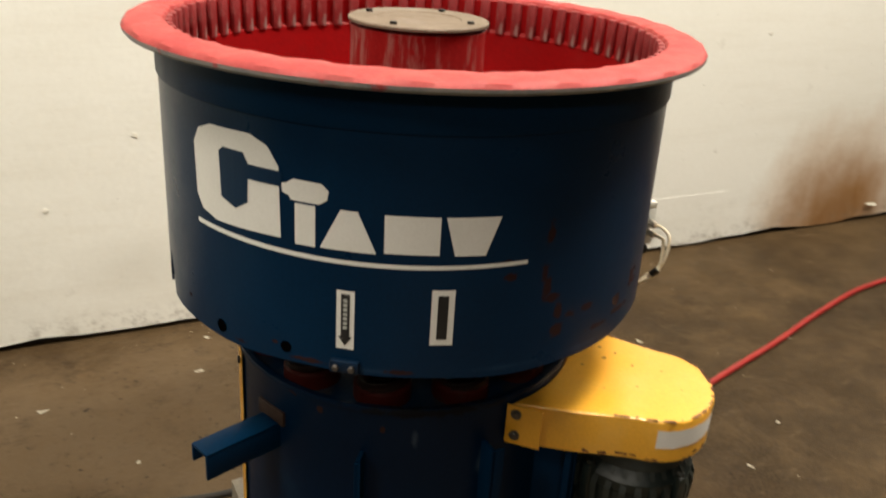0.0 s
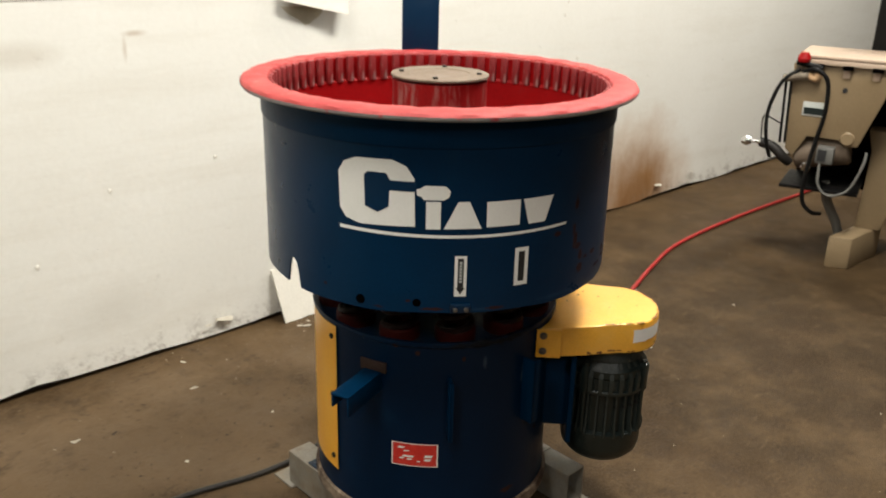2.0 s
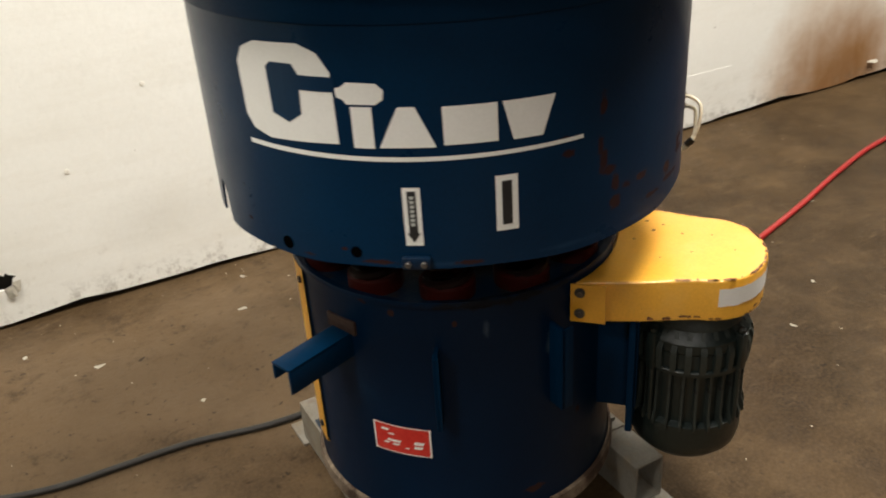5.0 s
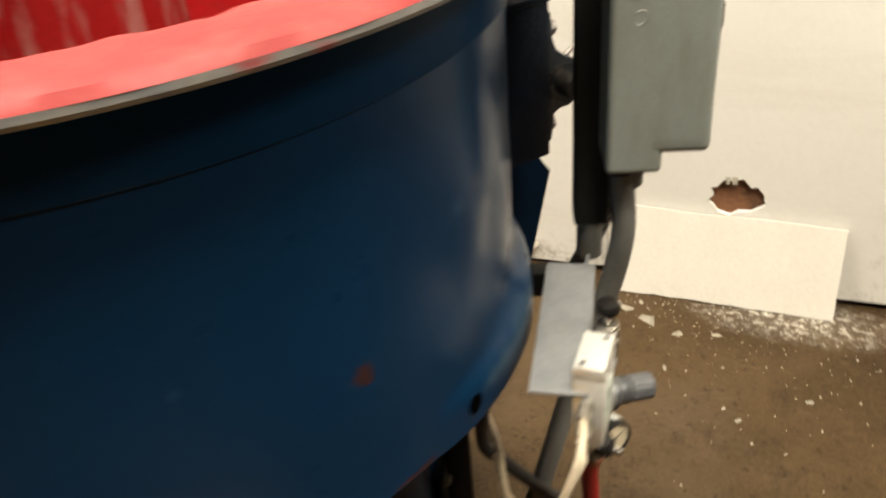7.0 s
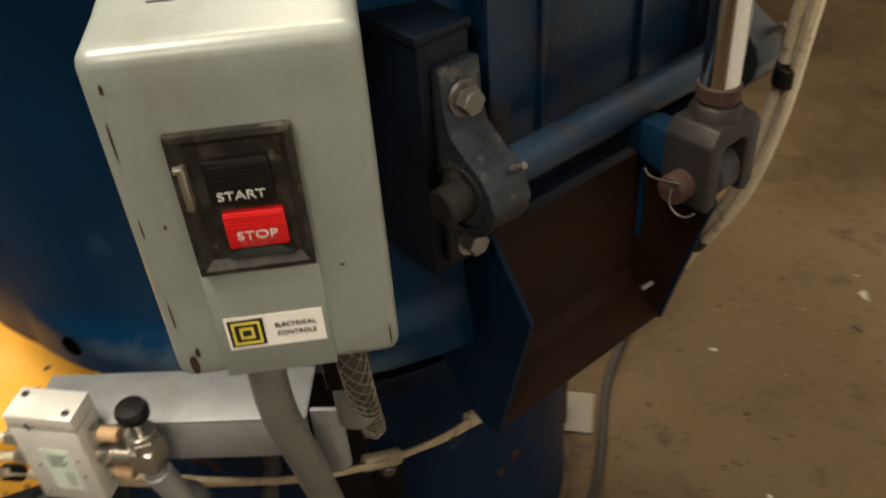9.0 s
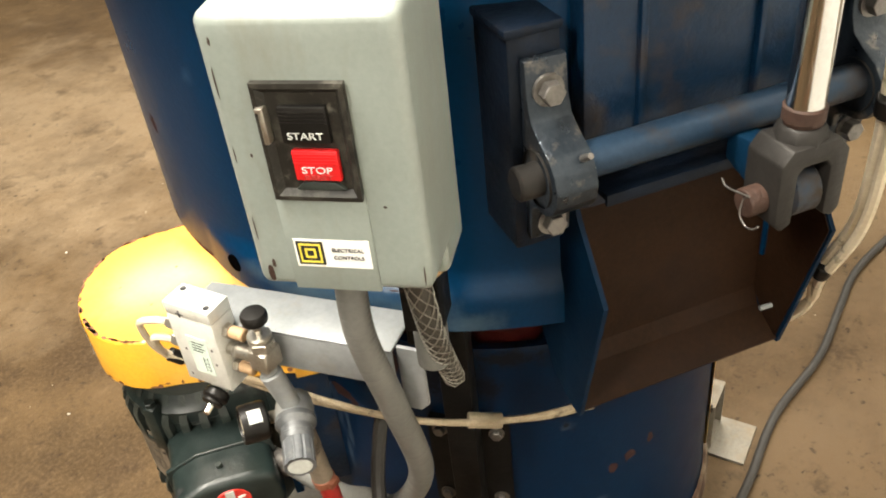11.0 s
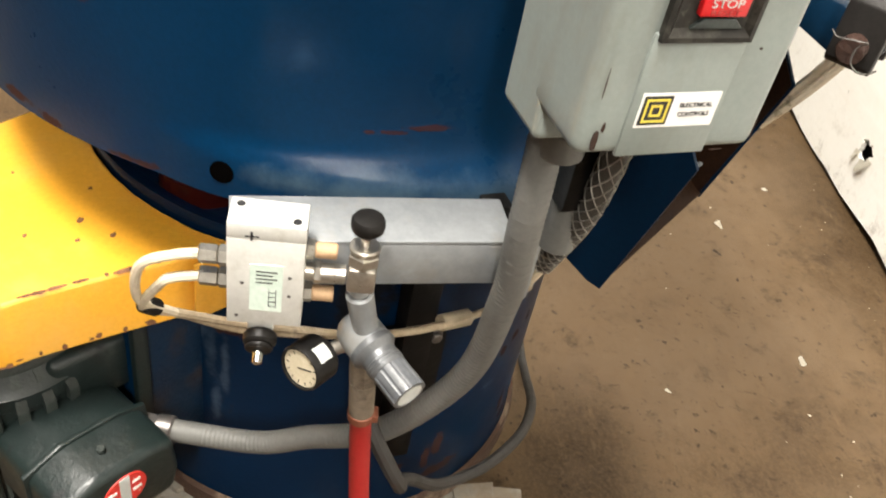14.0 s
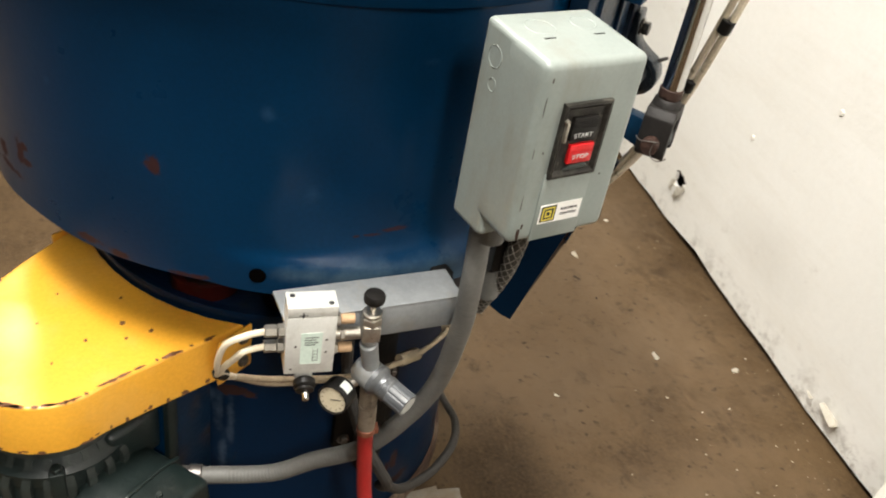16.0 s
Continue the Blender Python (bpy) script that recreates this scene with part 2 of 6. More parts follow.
M_chip = surface("rust_brown_chip", (0.11, 0.044, 0.02), (0.22, 0.096, 0.044), 0.8, big=60, grain=300, grain_amount=0.5, bump=0.2)
M_motor = surface("dark_green_motor_enamel", (0.006, 0.0111, 0.0105), (0.0108, 0.018, 0.0165), 0.40, big=14, grain=180, bump=0.15, spread=0.16, dust=(0.070, 0.075, 0.066), dust_at=(0.58, 0.88), wear=(0.006, 0.007, 0.007), wear_at=(0.6, 0.72), wear_scale=30)
M_motor_dusty = surface("dusty_motor_casting", (0.014, 0.0205, 0.018), (0.029, 0.0355, 0.0315), 0.48, big=18, grain=180, bump=0.15, wear=(0.012, 0.014, 0.013), wear_at=(0.56, 0.70), wear_scale=26)
M_box = surface("grey_enclosure_enamel", (0.195, 0.2223, 0.2067), (0.2262, 0.2535, 0.234), 0.33, big=6, grain=260, grain_amount=0.08, bump=0.03, spread=0.08, specular=0.6, wear=(0.14, 0.10, 0.07), wear_at=(0.77, 0.80), wear_scale=30, stretch=(1.6, 1.6, 0.5), dust=(0.17, 0.165, 0.135), dust_at=(0.52, 0.85))
M_black = surface("black_plastic", (0.0055, 0.005, 0.0046), (0.011, 0.010, 0.009), 0.42, specular=0.2, big=30, grain=200, bump=0.06, dust=(0.055, 0.05, 0.045), dust_at=(0.62, 0.9), wear=(0.09, 0.085, 0.075), wear_at=(0.66, 0.80), wear_scale=55)
M_surround = surface("worn_black_surround", (0.010, 0.009, 0.0075), (0.020, 0.018, 0.015), 0.45, specular=0.25, big=30, grain=200, bump=0.06, dust=(0.085, 0.080, 0.066), dust_at=(0.50, 0.85), wear=(0.16, 0.15, 0.125), wear_at=(0.62, 0.76), wear_scale=60)
M_black_paint = surface("black_painted_steel", (0.0022, 0.0021, 0.0021), (0.0045, 0.0042, 0.004), 0.5, specular=0.16, big=12, grain=160, bump=0.1, dust=(0.009, 0.008, 0.007), dust_at=(0.62, 0.9))
M_stop = surface("red_button_plastic", (0.55, 0.008, 0.012), (0.60, 0.014, 0.016), 0.38, big=20, grain=300, bump=0.02)
M_white = surface("white_vinyl", (0.77, 0.76, 0.72), (0.82, 0.81, 0.78), 0.45, big=14, grain=260, grain_amount=0.06, bump=0.02, wear=(0.02, 0.06, 0.15), wear_at=(0.80, 0.82), wear_scale=40)
M_label = surface("grey_label_print", (0.42, 0.44, 0.42), (0.56, 0.58, 0.55), 0.5, big=20, grain=200, bump=0.02)
M_plate = surface("dirty_brown_plate", (0.136, 0.1088, 0.08), (0.24, 0.2, 0.152), 0.5, metal=0.3, big=22, grain=200, bump=0.08, wear=(0.04, 0.03, 0.024), wear_at=(0.55, 0.7), wear_scale=40)
M_seal = surface("worn_seal_print", (0.42, 0.36, 0.30), (0.55, 0.50, 0.43), 0.5, big=40, grain=200, bump=0.03, wear=(0.30, 0.03, 0.02), wear_at=(0.52, 0.56), wear_scale=70, dust=(0.08, 0.05, 0.035), dust_at=(0.5, 0.7))
M_dial = surface("yellowed_dial_print", (0.40, 0.34, 0.23), (0.50, 0.44, 0.32), 0.5, big=40, grain=300, bump=0.0)
M_clamp = surface("rusty_clamp_band", (0.16, 0.05, 0.025), (0.26, 0.10, 0.06), 0.5, metal=0.4, big=60, grain=300, bump=0.1)
M_tag = surface("pale_green_label", (0.50, 0.62, 0.54), (0.62, 0.70, 0.62), 0.5, big=30, grain=200, bump=0.02)
M_ink = surface("black_ink", (0.010, 0.010, 0.011), (0.018, 0.018, 0.018), 0.6, big=40, bump=0.0)
# Flat black: the shade inside holes, slots and the recess is put into colour.
M_void = surface("opening_shade_black", (0.0012, 0.001, 0.001), (0.002, 0.0017, 0.0015), 0.95, specular=0.0, big=40, bump=0.0)
M_red_ink = surface("red_sticker", (0.55, 0.022, 0.018), (0.62, 0.05, 0.035), 0.45, big=30, bump=0.0, wear=(0.6, 0.5, 0.42), wear_at=(0.68, 0.72), wear_scale=60)
M_yellow_ink = surface("yellow_print", (0.62, 0.50, 0.05), (0.66, 0.55, 0.08), 0.5, big=30, bump=0.0)
M_alu = surface("machined_aluminium", (0.58, 0.58, 0.54), (0.68, 0.68, 0.64), 0.36, metal=0.25, big=16, grain=220, grain_amount=0.08, bump=0.03, spread=0.08, dust=(0.44, 0.42, 0.36), dust_at=(0.55, 0.9))
M_zinc = surface("weathered_zinc_plate", (0.215, 0.228, 0.235), (0.30, 0.312, 0.318), 0.5, metal=0.45, big=10, grain=90, bump=0.02, spread=0.12, dust=(0.26, 0.24, 0.20), dust_at=(0.5, 0.8), wear=(0.30, 0.22, 0.15), wear_at=(0.72, 0.80), wear_scale=24)
M_skid = surface("scuffed_white_skid_steel", (0.165, 0.147, 0.118), (0.255, 0.240, 0.207), 0.6, metal=0.1, big=9, grain=160, bump=0.15, wear=(0.15, 0.105, 0.065), wear_at=(0.53, 0.72), wear_scale=14, dust=(0.22, 0.17, 0.11), dust_at=(0.48, 0.75))
M_brass = surface("nickelled_brass", (0.36, 0.33, 0.28), (0.48, 0.45, 0.39), 0.33, metal=0.85, big=40, grain=300, bump=0.04)
M_bronze = surface("sintered_bronze", (0.42, 0.27, 0.15), (0.50, 0.34, 0.20), 0.7, metal=0.4, big=60, grain=600, bump=0.2)
M_chrome = surface("polished_steel", (0.62, 0.61, 0.59), (0.70, 0.69, 0.67), 0.16, metal=1.0, big=12, grain=200, bump=0.01, spread=0.06)
M_steel = surface("dirty_steel", (0.10, 0.094, 0.088), (0.22, 0.205, 0.19), 0.42, metal=0.8, big=30, grain=200, bump=0.15, wear=(0.06, 0.045, 0.035), wear_at=(0.56, 0.7), wear_scale=40)
M_cast = surface("dark_cast_iron", (0.01296, 0.01175, 0.01094), (0.0243, 0.02187, 0.01985), 0.55, metal=0.3, big=24, grain=260, bump=0.08, specular=0.3, dust=(0.035, 0.030, 0.026), dust_at=(0.65, 0.9))
M_reg = surface("grey_regulator_paint", (0.105, 0.112, 0.118), (0.155, 0.158, 0.160), 0.40, metal=0.55, big=40, grain=300, bump=0.08)
M_knob = surface("grey_knob_plastic", (0.060, 0.064, 0.070), (0.095, 0.10, 0.105), 0.42, big=40, grain=300, bump=0.05, dust=(0.16, 0.16, 0.155), dust_at=(0.55, 0.85))
M_conduit = surface("grey_conduit_pvc", (0.098, 0.098, 0.090), (0.128, 0.125, 0.114), 0.55, big=12, grain=220, bump=0.06, dust=(0.20, 0.18, 0.145), dust_at=(0.6, 0.9))
M_cable = surface("dark_rubber_cable", (0.01901, 0.01724, 0.01521), (0.03042, 0.02738, 0.02408), 0.65, big=16, grain=250, bump=0.08)
M_cord = surface("brown_cord_jacket", (0.033, 0.0282, 0.0216), (0.051, 0.0438, 0.0348), 0.7, big=20, grain=250, bump=0.1)
M_hose = surface("red_rubber_hose", (0.2601, 0.00867, 0.00867), (0.3179, 0.02167, 0.01734), 0.5, big=10, grain=220, bump=0.05, dust=(0.42, 0.12, 0.09), dust_at=(0.6, 0.95))
M_tube = surface("milky_air_tubing", (0.52, 0.44, 0.31), (0.64, 0.57, 0.44), 0.4, big=18, grain=200, bump=0.04, wear=(0.12, 0.09, 0.05), wear_at=(0.60, 0.70), wear_scale=26)
M_tube_old = surface("browned_air_tubing", (0.20, 0.145, 0.085), (0.40, 0.33, 0.23), 0.5, big=24, grain=200, bump=0.05, wear=(0.06, 0.04, 0.022), wear_at=(0.56, 0.70), wear_scale=30)
M_tape = surface("brown_tape", (0.225, 0.18, 0.12), (0.3, 0.2475, 0.1725), 0.6, big=40, grain=200, bump=0.2)
M_wire = surface("braided_steel_wire", (0.204, 0.192, 0.168), (0.276, 0.264, 0.234), 0.4, metal=0.7, big=40, bump=0.0)
M_beige = surface("beige_machine_paint", (0.200, 0.142, 0.078), (0.235, 0.172, 0.098), 0.5, big=5, grain=160, bump=0.06, dust=(0.27, 0.20, 0.13), dust_at=(0.6, 0.9))
M_cream = surface("pale_pink_machine_top", (0.3825, 0.2831, 0.2066), (0.4284, 0.329, 0.2525), 0.55, big=8, grain=160, bump=0.05)
M_paper = surface("curled_paper", (0.62, 0.58, 0.52), (0.70, 0.66, 0.60), 0.8, big=5, grain=120, grain_amount=0.05, bump=0.05)
M_cabinet = surface("pale_grey_green_enamel", (0.30, 0.34, 0.30), (0.36, 0.40, 0.355), 0.4, big=4, grain=200, grain_amount=0.08, bump=0.02, spread=0.1, dust=(0.28, 0.27, 0.22), dust_at=(0.5, 0.9))
M_torn_paper = surface("pale_torn_paper", (0.50, 0.45, 0.34), (0.60, 0.55, 0.43), 0.7, big=20, grain=120, bump=0.1)
M_board = surface("dirty_white_board", (0.66, 0.63, 0.56), (0.74, 0.71, 0.64), 0.75, big=6, grain=110, grain_amount=0.08, bump=0.1, wear=(0.28, 0.22, 0.16), wear_at=(0.68, 0.80), wear_scale=9)
M_fibre = surface("brown_fibre_patch", (0.15, 0.062, 0.026), (0.23, 0.105, 0.05), 0.9, big=14, grain=120, grain_amount=0.4, bump=0.5, wear=(0.05, 0.022, 0.010), wear_at=(0.5, 0.7))
M_dark = surface("cavity_shade", (0.02, 0.017, 0.014), (0.035, 0.03, 0.025), 0.9, big=10, bump=0.2)
M_plain = surface("plain_shop_wall", (0.045, 0.042, 0.039), (0.065, 0.06, 0.055), 0.8, big=2, grain=40, bump=0.1)
M_plaster = surface("white_flakes", (0.46, 0.42, 0.34), (0.62, 0.58, 0.49), 0.8, big=40, grain=200, bump=0.3)


def wall_material():
    m, t, p = nodes_of("scuffed_white_wall_paint")
    col = mix(t, ramp(t, noise_node(t, 1.1, 5, 0.6), 0.3, 0.75), (0.74, 0.725, 0.67), (0.80, 0.79, 0.745))
    col = mix(t, math_node(t, "MULTIPLY", ramp(t, noise_node(t, 60, 4, 0.7), 0.35, 0.75), 0.12), col, (0.55, 0.52, 0.46))
    # brush strokes of thin paint, and grey scuffs
    col = mix(t, math_node(t, "MULTIPLY", ramp(t, noise_node(t, 3.0, 6, 0.7, (0.4, 1, 3.0)), 0.50, 0.70), 0.28), col, (0.60, 0.56, 0.48))
    col = mix(t, math_node(t, "MULTIPLY", ramp(t, noise_node(t, 7.0, 8, 0.72), 0.655, 0.73), 0.45), col, (0.40, 0.36, 0.31))
    col = mix(t, math_node(t, "MULTIPLY", ramp(t, noise_node(t, 22.0, 6, 0.7), 0.70, 0.74), 0.7), col, (0.25, 0.21, 0.17))
    # one big rust stain and the mouldy band of splashes at the foot
    c = t.nodes.new("ShaderNodeTexCoord")
    s = t.nodes.new("ShaderNodeSeparateXYZ")
    t.links.new(c.outputs["Object"], s.inputs["Vector"])
    wob = noise_node(t, 2.4, 6, 0.65)
    streak = noise_node(t, 9.0, 5, 0.7, (2.2, 1, 0.35))
    for sx, sz, wx, wz, much, tone in ((2.68, 0.05, 0.58, 0.52, 1.0, (0.40, 0.21, 0.078)), (2.66, 0.05, 0.42, 0.36, 0.80, (0.18, 0.080, 0.024)), (-0.17, 1.105, 0.055, 0.014, 0.6, (0.40, 0.30, 0.20)), (-0.205, 1.06, 0.010, 0.055, 0.5, (0.42, 0.33, 0.24)), (-0.52, 1.06, 0.16, 0.05, 0.35, (0.42, 0.36, 0.28)),
                                       (-0.35, 0.22, 0.22, 0.12, 0.3, (0.45, 0.42, 0.36)), (-1.3, 0.6, 0.3, 0.2, 0.2, (0.5, 0.46, 0.38)), (1.2, 0.5, 0.4, 0.2, 0.18, (0.5, 0.45, 0.36))):
        dx = math_node(t, "DIVIDE", math_node(t, "SUBTRACT", s.outputs["X"], sx), wx)
        dz = math_node(t, "DIVIDE", math_node(t, "SUBTRACT", s.outputs["Z"], sz), wz)
        d = math_node(t, "SQRT", math_node(t, "ADD", math_node(t, "MULTIPLY", dx, dx), math_node(t, "MULTIPLY", dz, dz)))
        d = math_node(t, "ADD", d, math_node(t, "MULTIPLY", math_node(t, "SUBTRACT", wob, 0.5), 0.8))
        stain = math_node(t, "MULTIPLY", ramp(t, d, 0.25, 1.15, (much, much, much, 1), (0, 0, 0, 1)), math_node(t, "ADD", math_node(t, "MULTIPLY", streak, 0.5), 0.70))
        col = mix(t, stain, col, tone)
    low = ramp(t, s.outputs["Z"], 0.0, 0.26, (1, 1, 1, 1), (0, 0, 0, 1))
    splash = math_node(t, "MULTIPLY", math_node(t, "MULTIPLY", low, ramp(t, noise_node(t, 10, 9, 0.78), 0.545, 0.66)), 0.5)
    col = mix(t, splash, col, (0.26, 0.215, 0.16))
    foot = ramp(t, s.outputs["Z"], 0.0, 0.10, (1, 1, 1, 1), (0, 0, 0, 1))
    col = mix(t, math_node(t, "MULTIPLY", math_node(t, "MULTIPLY", foot, ramp(t, noise_node(t, 17, 9, 0.78), 0.50, 0.62)), 0.75), col, (0.14, 0.10, 0.065))
    col = mix(t, math_node(t, "MULTIPLY", ramp(t, noise_node(t, 38, 3, 0.5), 0.775, 0.79), 0.8), col, (0.12, 0.09, 0.06))
    t.links.new(col, p.inputs["Base Color"])
    p.inputs["Roughness"].default_value = 0.62
    b = t.nodes.new("ShaderNodeBump")
    b.inputs["Strength"].default_value, b.inputs["Distance"].default_value = 0.25, 0.006
    t.links.new(math_node(t, "ADD", noise_node(t, 26, 6, 0.7), noise_node(t, 3, 3, 0.5)), b.inputs["Height"])
    t.links.new(b.outputs["Normal"], p.inputs["Normal"])
    return m


def floor_material():
    m, t, p = nodes_of("stained_brown_concrete")
    col = mix(t, ramp(t, noise_node(t, 1.3, 6, 0.62), 0.36, 0.64), (0.0400, 0.0238, 0.0104), (0.0780, 0.0484, 0.0218))
    # uneven light painted in: dark oily east, dark beside drum, pale west and south-west
    c = t.nodes.new("ShaderNodeTexCoord")
    s = t.nodes.new("ShaderNodeSeparateXYZ")
    t.links.new(c.outputs["Object"], s.inputs["Vector"])
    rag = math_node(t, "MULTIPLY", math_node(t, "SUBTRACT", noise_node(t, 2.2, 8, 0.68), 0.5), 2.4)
    # The south-west patch stands for lamp glare on the floor.
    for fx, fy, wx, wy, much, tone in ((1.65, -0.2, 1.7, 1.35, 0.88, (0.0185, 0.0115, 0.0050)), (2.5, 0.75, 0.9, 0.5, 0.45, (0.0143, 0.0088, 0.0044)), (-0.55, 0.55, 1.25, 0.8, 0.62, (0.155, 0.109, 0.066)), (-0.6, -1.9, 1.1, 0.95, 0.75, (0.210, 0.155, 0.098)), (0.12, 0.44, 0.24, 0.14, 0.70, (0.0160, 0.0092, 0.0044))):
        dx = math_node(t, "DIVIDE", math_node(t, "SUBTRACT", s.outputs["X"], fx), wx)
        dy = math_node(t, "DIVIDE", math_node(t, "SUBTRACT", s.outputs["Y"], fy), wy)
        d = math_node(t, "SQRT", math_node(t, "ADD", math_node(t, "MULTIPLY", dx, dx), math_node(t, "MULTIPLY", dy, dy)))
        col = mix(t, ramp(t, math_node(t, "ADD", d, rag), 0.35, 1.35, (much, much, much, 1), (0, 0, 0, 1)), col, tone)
    # paler worn patches and trodden-in oil
    col = mix(t, math_node(t, "MULTIPLY", ramp(t, noise_node(t, 5.0, 9, 0.70), 0.45, 0.66), 0.46), col, (0.1047, 0.0665, 0.0325))
    col = mix(t, math_node(t, "MULTIPLY", ramp(t, noise_node(t, 1.9, 8, 0.68), 0.50, 0.66), 0.6), col, (0.0256, 0.0150, 0.0073))
    col = mix(t, math_node(t, "MULTIPLY", ramp(t, noise_node(t, 8, 9, 0.72), 0.55, 0.66), 0.58), col, (0.0171, 0.0101, 0.0053))
    col = mix(t, math_node(t, "MULTIPLY", ramp(t, noise_node(t, 21, 9, 0.74, (0.5, 1.6, 1)), 0.57, 0.70), 0.5), col, (0.1442, 0.0986, 0.0552))
    col = mix(t, math_node(t, "MULTIPLY", ramp(t, noise_node(t, 130, 6, 0.80), 0.46, 0.60), 0.42), col, (0.1175, 0.0761, 0.0404))
    col = mix(t, math_node(t, "MULTIPLY", ramp(t, noise_node(t, 46, 8, 0.74), 0.57, 0.66), 0.7), col, (0.0139, 0.0084, 0.0050))
    col = mix(t, math_node(t, "MULTIPLY", ramp(t, noise_node(t, 52, 5, 0.7), 0.715, 0.75), 0.7), col, (0.2778, 0.2198, 0.1714))
    col = mix(t, math_node(t, "MULTIPLY", ramp(t, noise_node(t, 24, 5, 0.7), 0.64, 0.69), 0.85), col, (0.0107, 0.0066, 0.0044))
    # white dust swept against the wall below the torn board
    dx = math_node(t, "DIVIDE", math_node(t, "SUBTRACT", s.outputs["X"], 0.70), 0.26)
    dy = math_node(t, "DIVIDE", math_node(t, "SUBTRACT", s.outputs["Y"], 1.12), 0.10)
    d = math_node(t, "SQRT", math_node(t, "ADD", math_node(t, "MULTIPLY", dx, dx), math_node(t, "MULTIPLY", dy, dy)))
    near = ramp(t, math_node(t, "ADD", d, math_node(t, "MULTIPLY", rag, 0.5)), 0.3, 1.3, (1, 1, 1, 1), (0, 0, 0, 1))
    fleck = math_node(t, "ADD", ramp(t, noise_node(t, 42, 9, 0.82), 0.50, 0.58), 0.10)
    col = mix(t, math_node(t, "MULTIPLY", math_node(t, "MULTIPLY", near, fleck), 0.9), col, (0.58, 0.54, 0.46))
    t.links.new(col, p.inputs["Base Color"])
    t.links.new(ramp(t, noise_node(t, 3.5, 7, 0.68), 0.3, 0.8, (0.42, 0.42, 0.42, 1), (0.85, 0.85, 0.85, 1)), p.inputs["Roughness"])
    p.inputs["Specular IOR Level"].default_value = 0.12
    b = t.nodes.new("ShaderNodeBump")
    b.inputs["Strength"].default_value, b.inputs["Distance"].default_value = 0.5, 0.006
    t.links.new(math_node(t, "ADD", noise_node(t, 70, 6, 0.75), noise_node(t, 9, 5, 0.6)), b.inputs["Height"])
    t.links.new(b.outputs["Normal"], p.inputs["Normal"])
    return m


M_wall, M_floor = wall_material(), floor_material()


# ---- mesh helpers ----
def finish(name, bm, material, smooth=35):
    bmesh.ops.recalc_face_normals(bm, faces=bm.faces)
    me = bpy.data.meshes.new(name)
    bm.to_mesh(me)
    bm.free()
    for mt in material if isinstance(material, (list, tuple)) else (material,):
        me.materials.append(mt)
    if smooth:
        me.polygons.foreach_set("use_smooth", [True] * len(me.polygons))
        me.set_sharp_from_angle(angle=radians(smooth))
    return me


def thing(name, place, label, category, group="", kind=""):
    ob = new(name)
    ob.location = place
    ob.empty_display_size = 0.05
    return tagged(ob, label, category, group, kind)


def part(name, bm, material, parent, label="", smooth=35):
    ob = new(name, finish(name, bm, material, smooth))
    ob.parent = parent
    ob.matrix_parent_inverse = Matrix.Translation(parent.location).inverted() if parent.parent is None else Matrix()
    return tagged(ob, label)


def single(name, bm, material, label, category, group="", kind="", smooth=35):
    return tagged(new(name, finish(name, bm, material, smooth)), label, category, group, kind)


def bm_box(x0, x1, y0, y1, z0, z1, bevel=0.0, m=None, bm=None, segments=2):
    own = bmesh.new()
    bmesh.ops.create_cube(own, size=1)
    bmesh.ops.transform(own, verts=own.verts, matrix=Matrix.LocRotScale(((x0 + x1) / 2, (y0 + y1) / 2, (z0 + z1) / 2), None, (x1 - x0, y1 - y0, z1 - z0)))
    if bevel:
        bmesh.ops.bevel(own, geom=own.edges[:], offset=bevel, segments=segments, affect="EDGES", profile=0.5)
    return into(own, m, bm)


def into(own, m, bm):
    if m is not None:
        bmesh.ops.transform(own, verts=own.verts, matrix=m)
    if bm is None:
        return own
    tmp = bpy.data.meshes.new("tmp")
    own.to_mesh(tmp)
    own.free()
    bm.from_mesh(tmp)
    bpy.data.meshes.remove(tmp)
    return bm


def bm_lathe(profile, segs=48, m=None, bm=None, a0=0.0, a1=360.0, closed=False):
    """Turns a profile of (r, z) round the z axis."""
    own = bmesh.new()
    full = a1 - a0 >= 360
    n = segs if full else segs + 1
    rings = []
    for i in range(n):
        a = radians(a0 + (a1 - a0) * i / segs)
        rings.append([own.verts.new((r * math.cos(a), r * math.sin(a), z)) for r, z in profile])
    k = len(profile)
    for i in range(segs):
        p, q = rings[i], rings[(i + 1) % n]
        for j in range(k if closed else k - 1):
            own.faces.new((p[j], q[j], q[(j + 1) % k], p[(j + 1) % k]))
    bmesh.ops.remove_doubles(own, verts=own.verts, dist=1e-6)
    return into(own, m, bm)


def bm_rod(a, b, r, segs=16, r2=None, bm=None, bevel=0.0):
    """A round bar from a to b, closed at both ends."""
    a, b = Vector(a), Vector(b)
    h = (b - a).length
    e = min(bevel, r * 0.4, h * 0.3)
    r2 = r if r2 is None else r2
    prof = [(0, 0), (r - e, 0), (r, e), (r2, h - e), (r2 - e, h), (0, h)] if e else [(0, 0), (r, 0), (r2, h), (0, h)]
    m = Matrix.Translation(a) @ (b - a).to_track_quat("Z", "Y").to_matrix().to_4x4()
    return bm_lathe(prof, segs, m, bm)


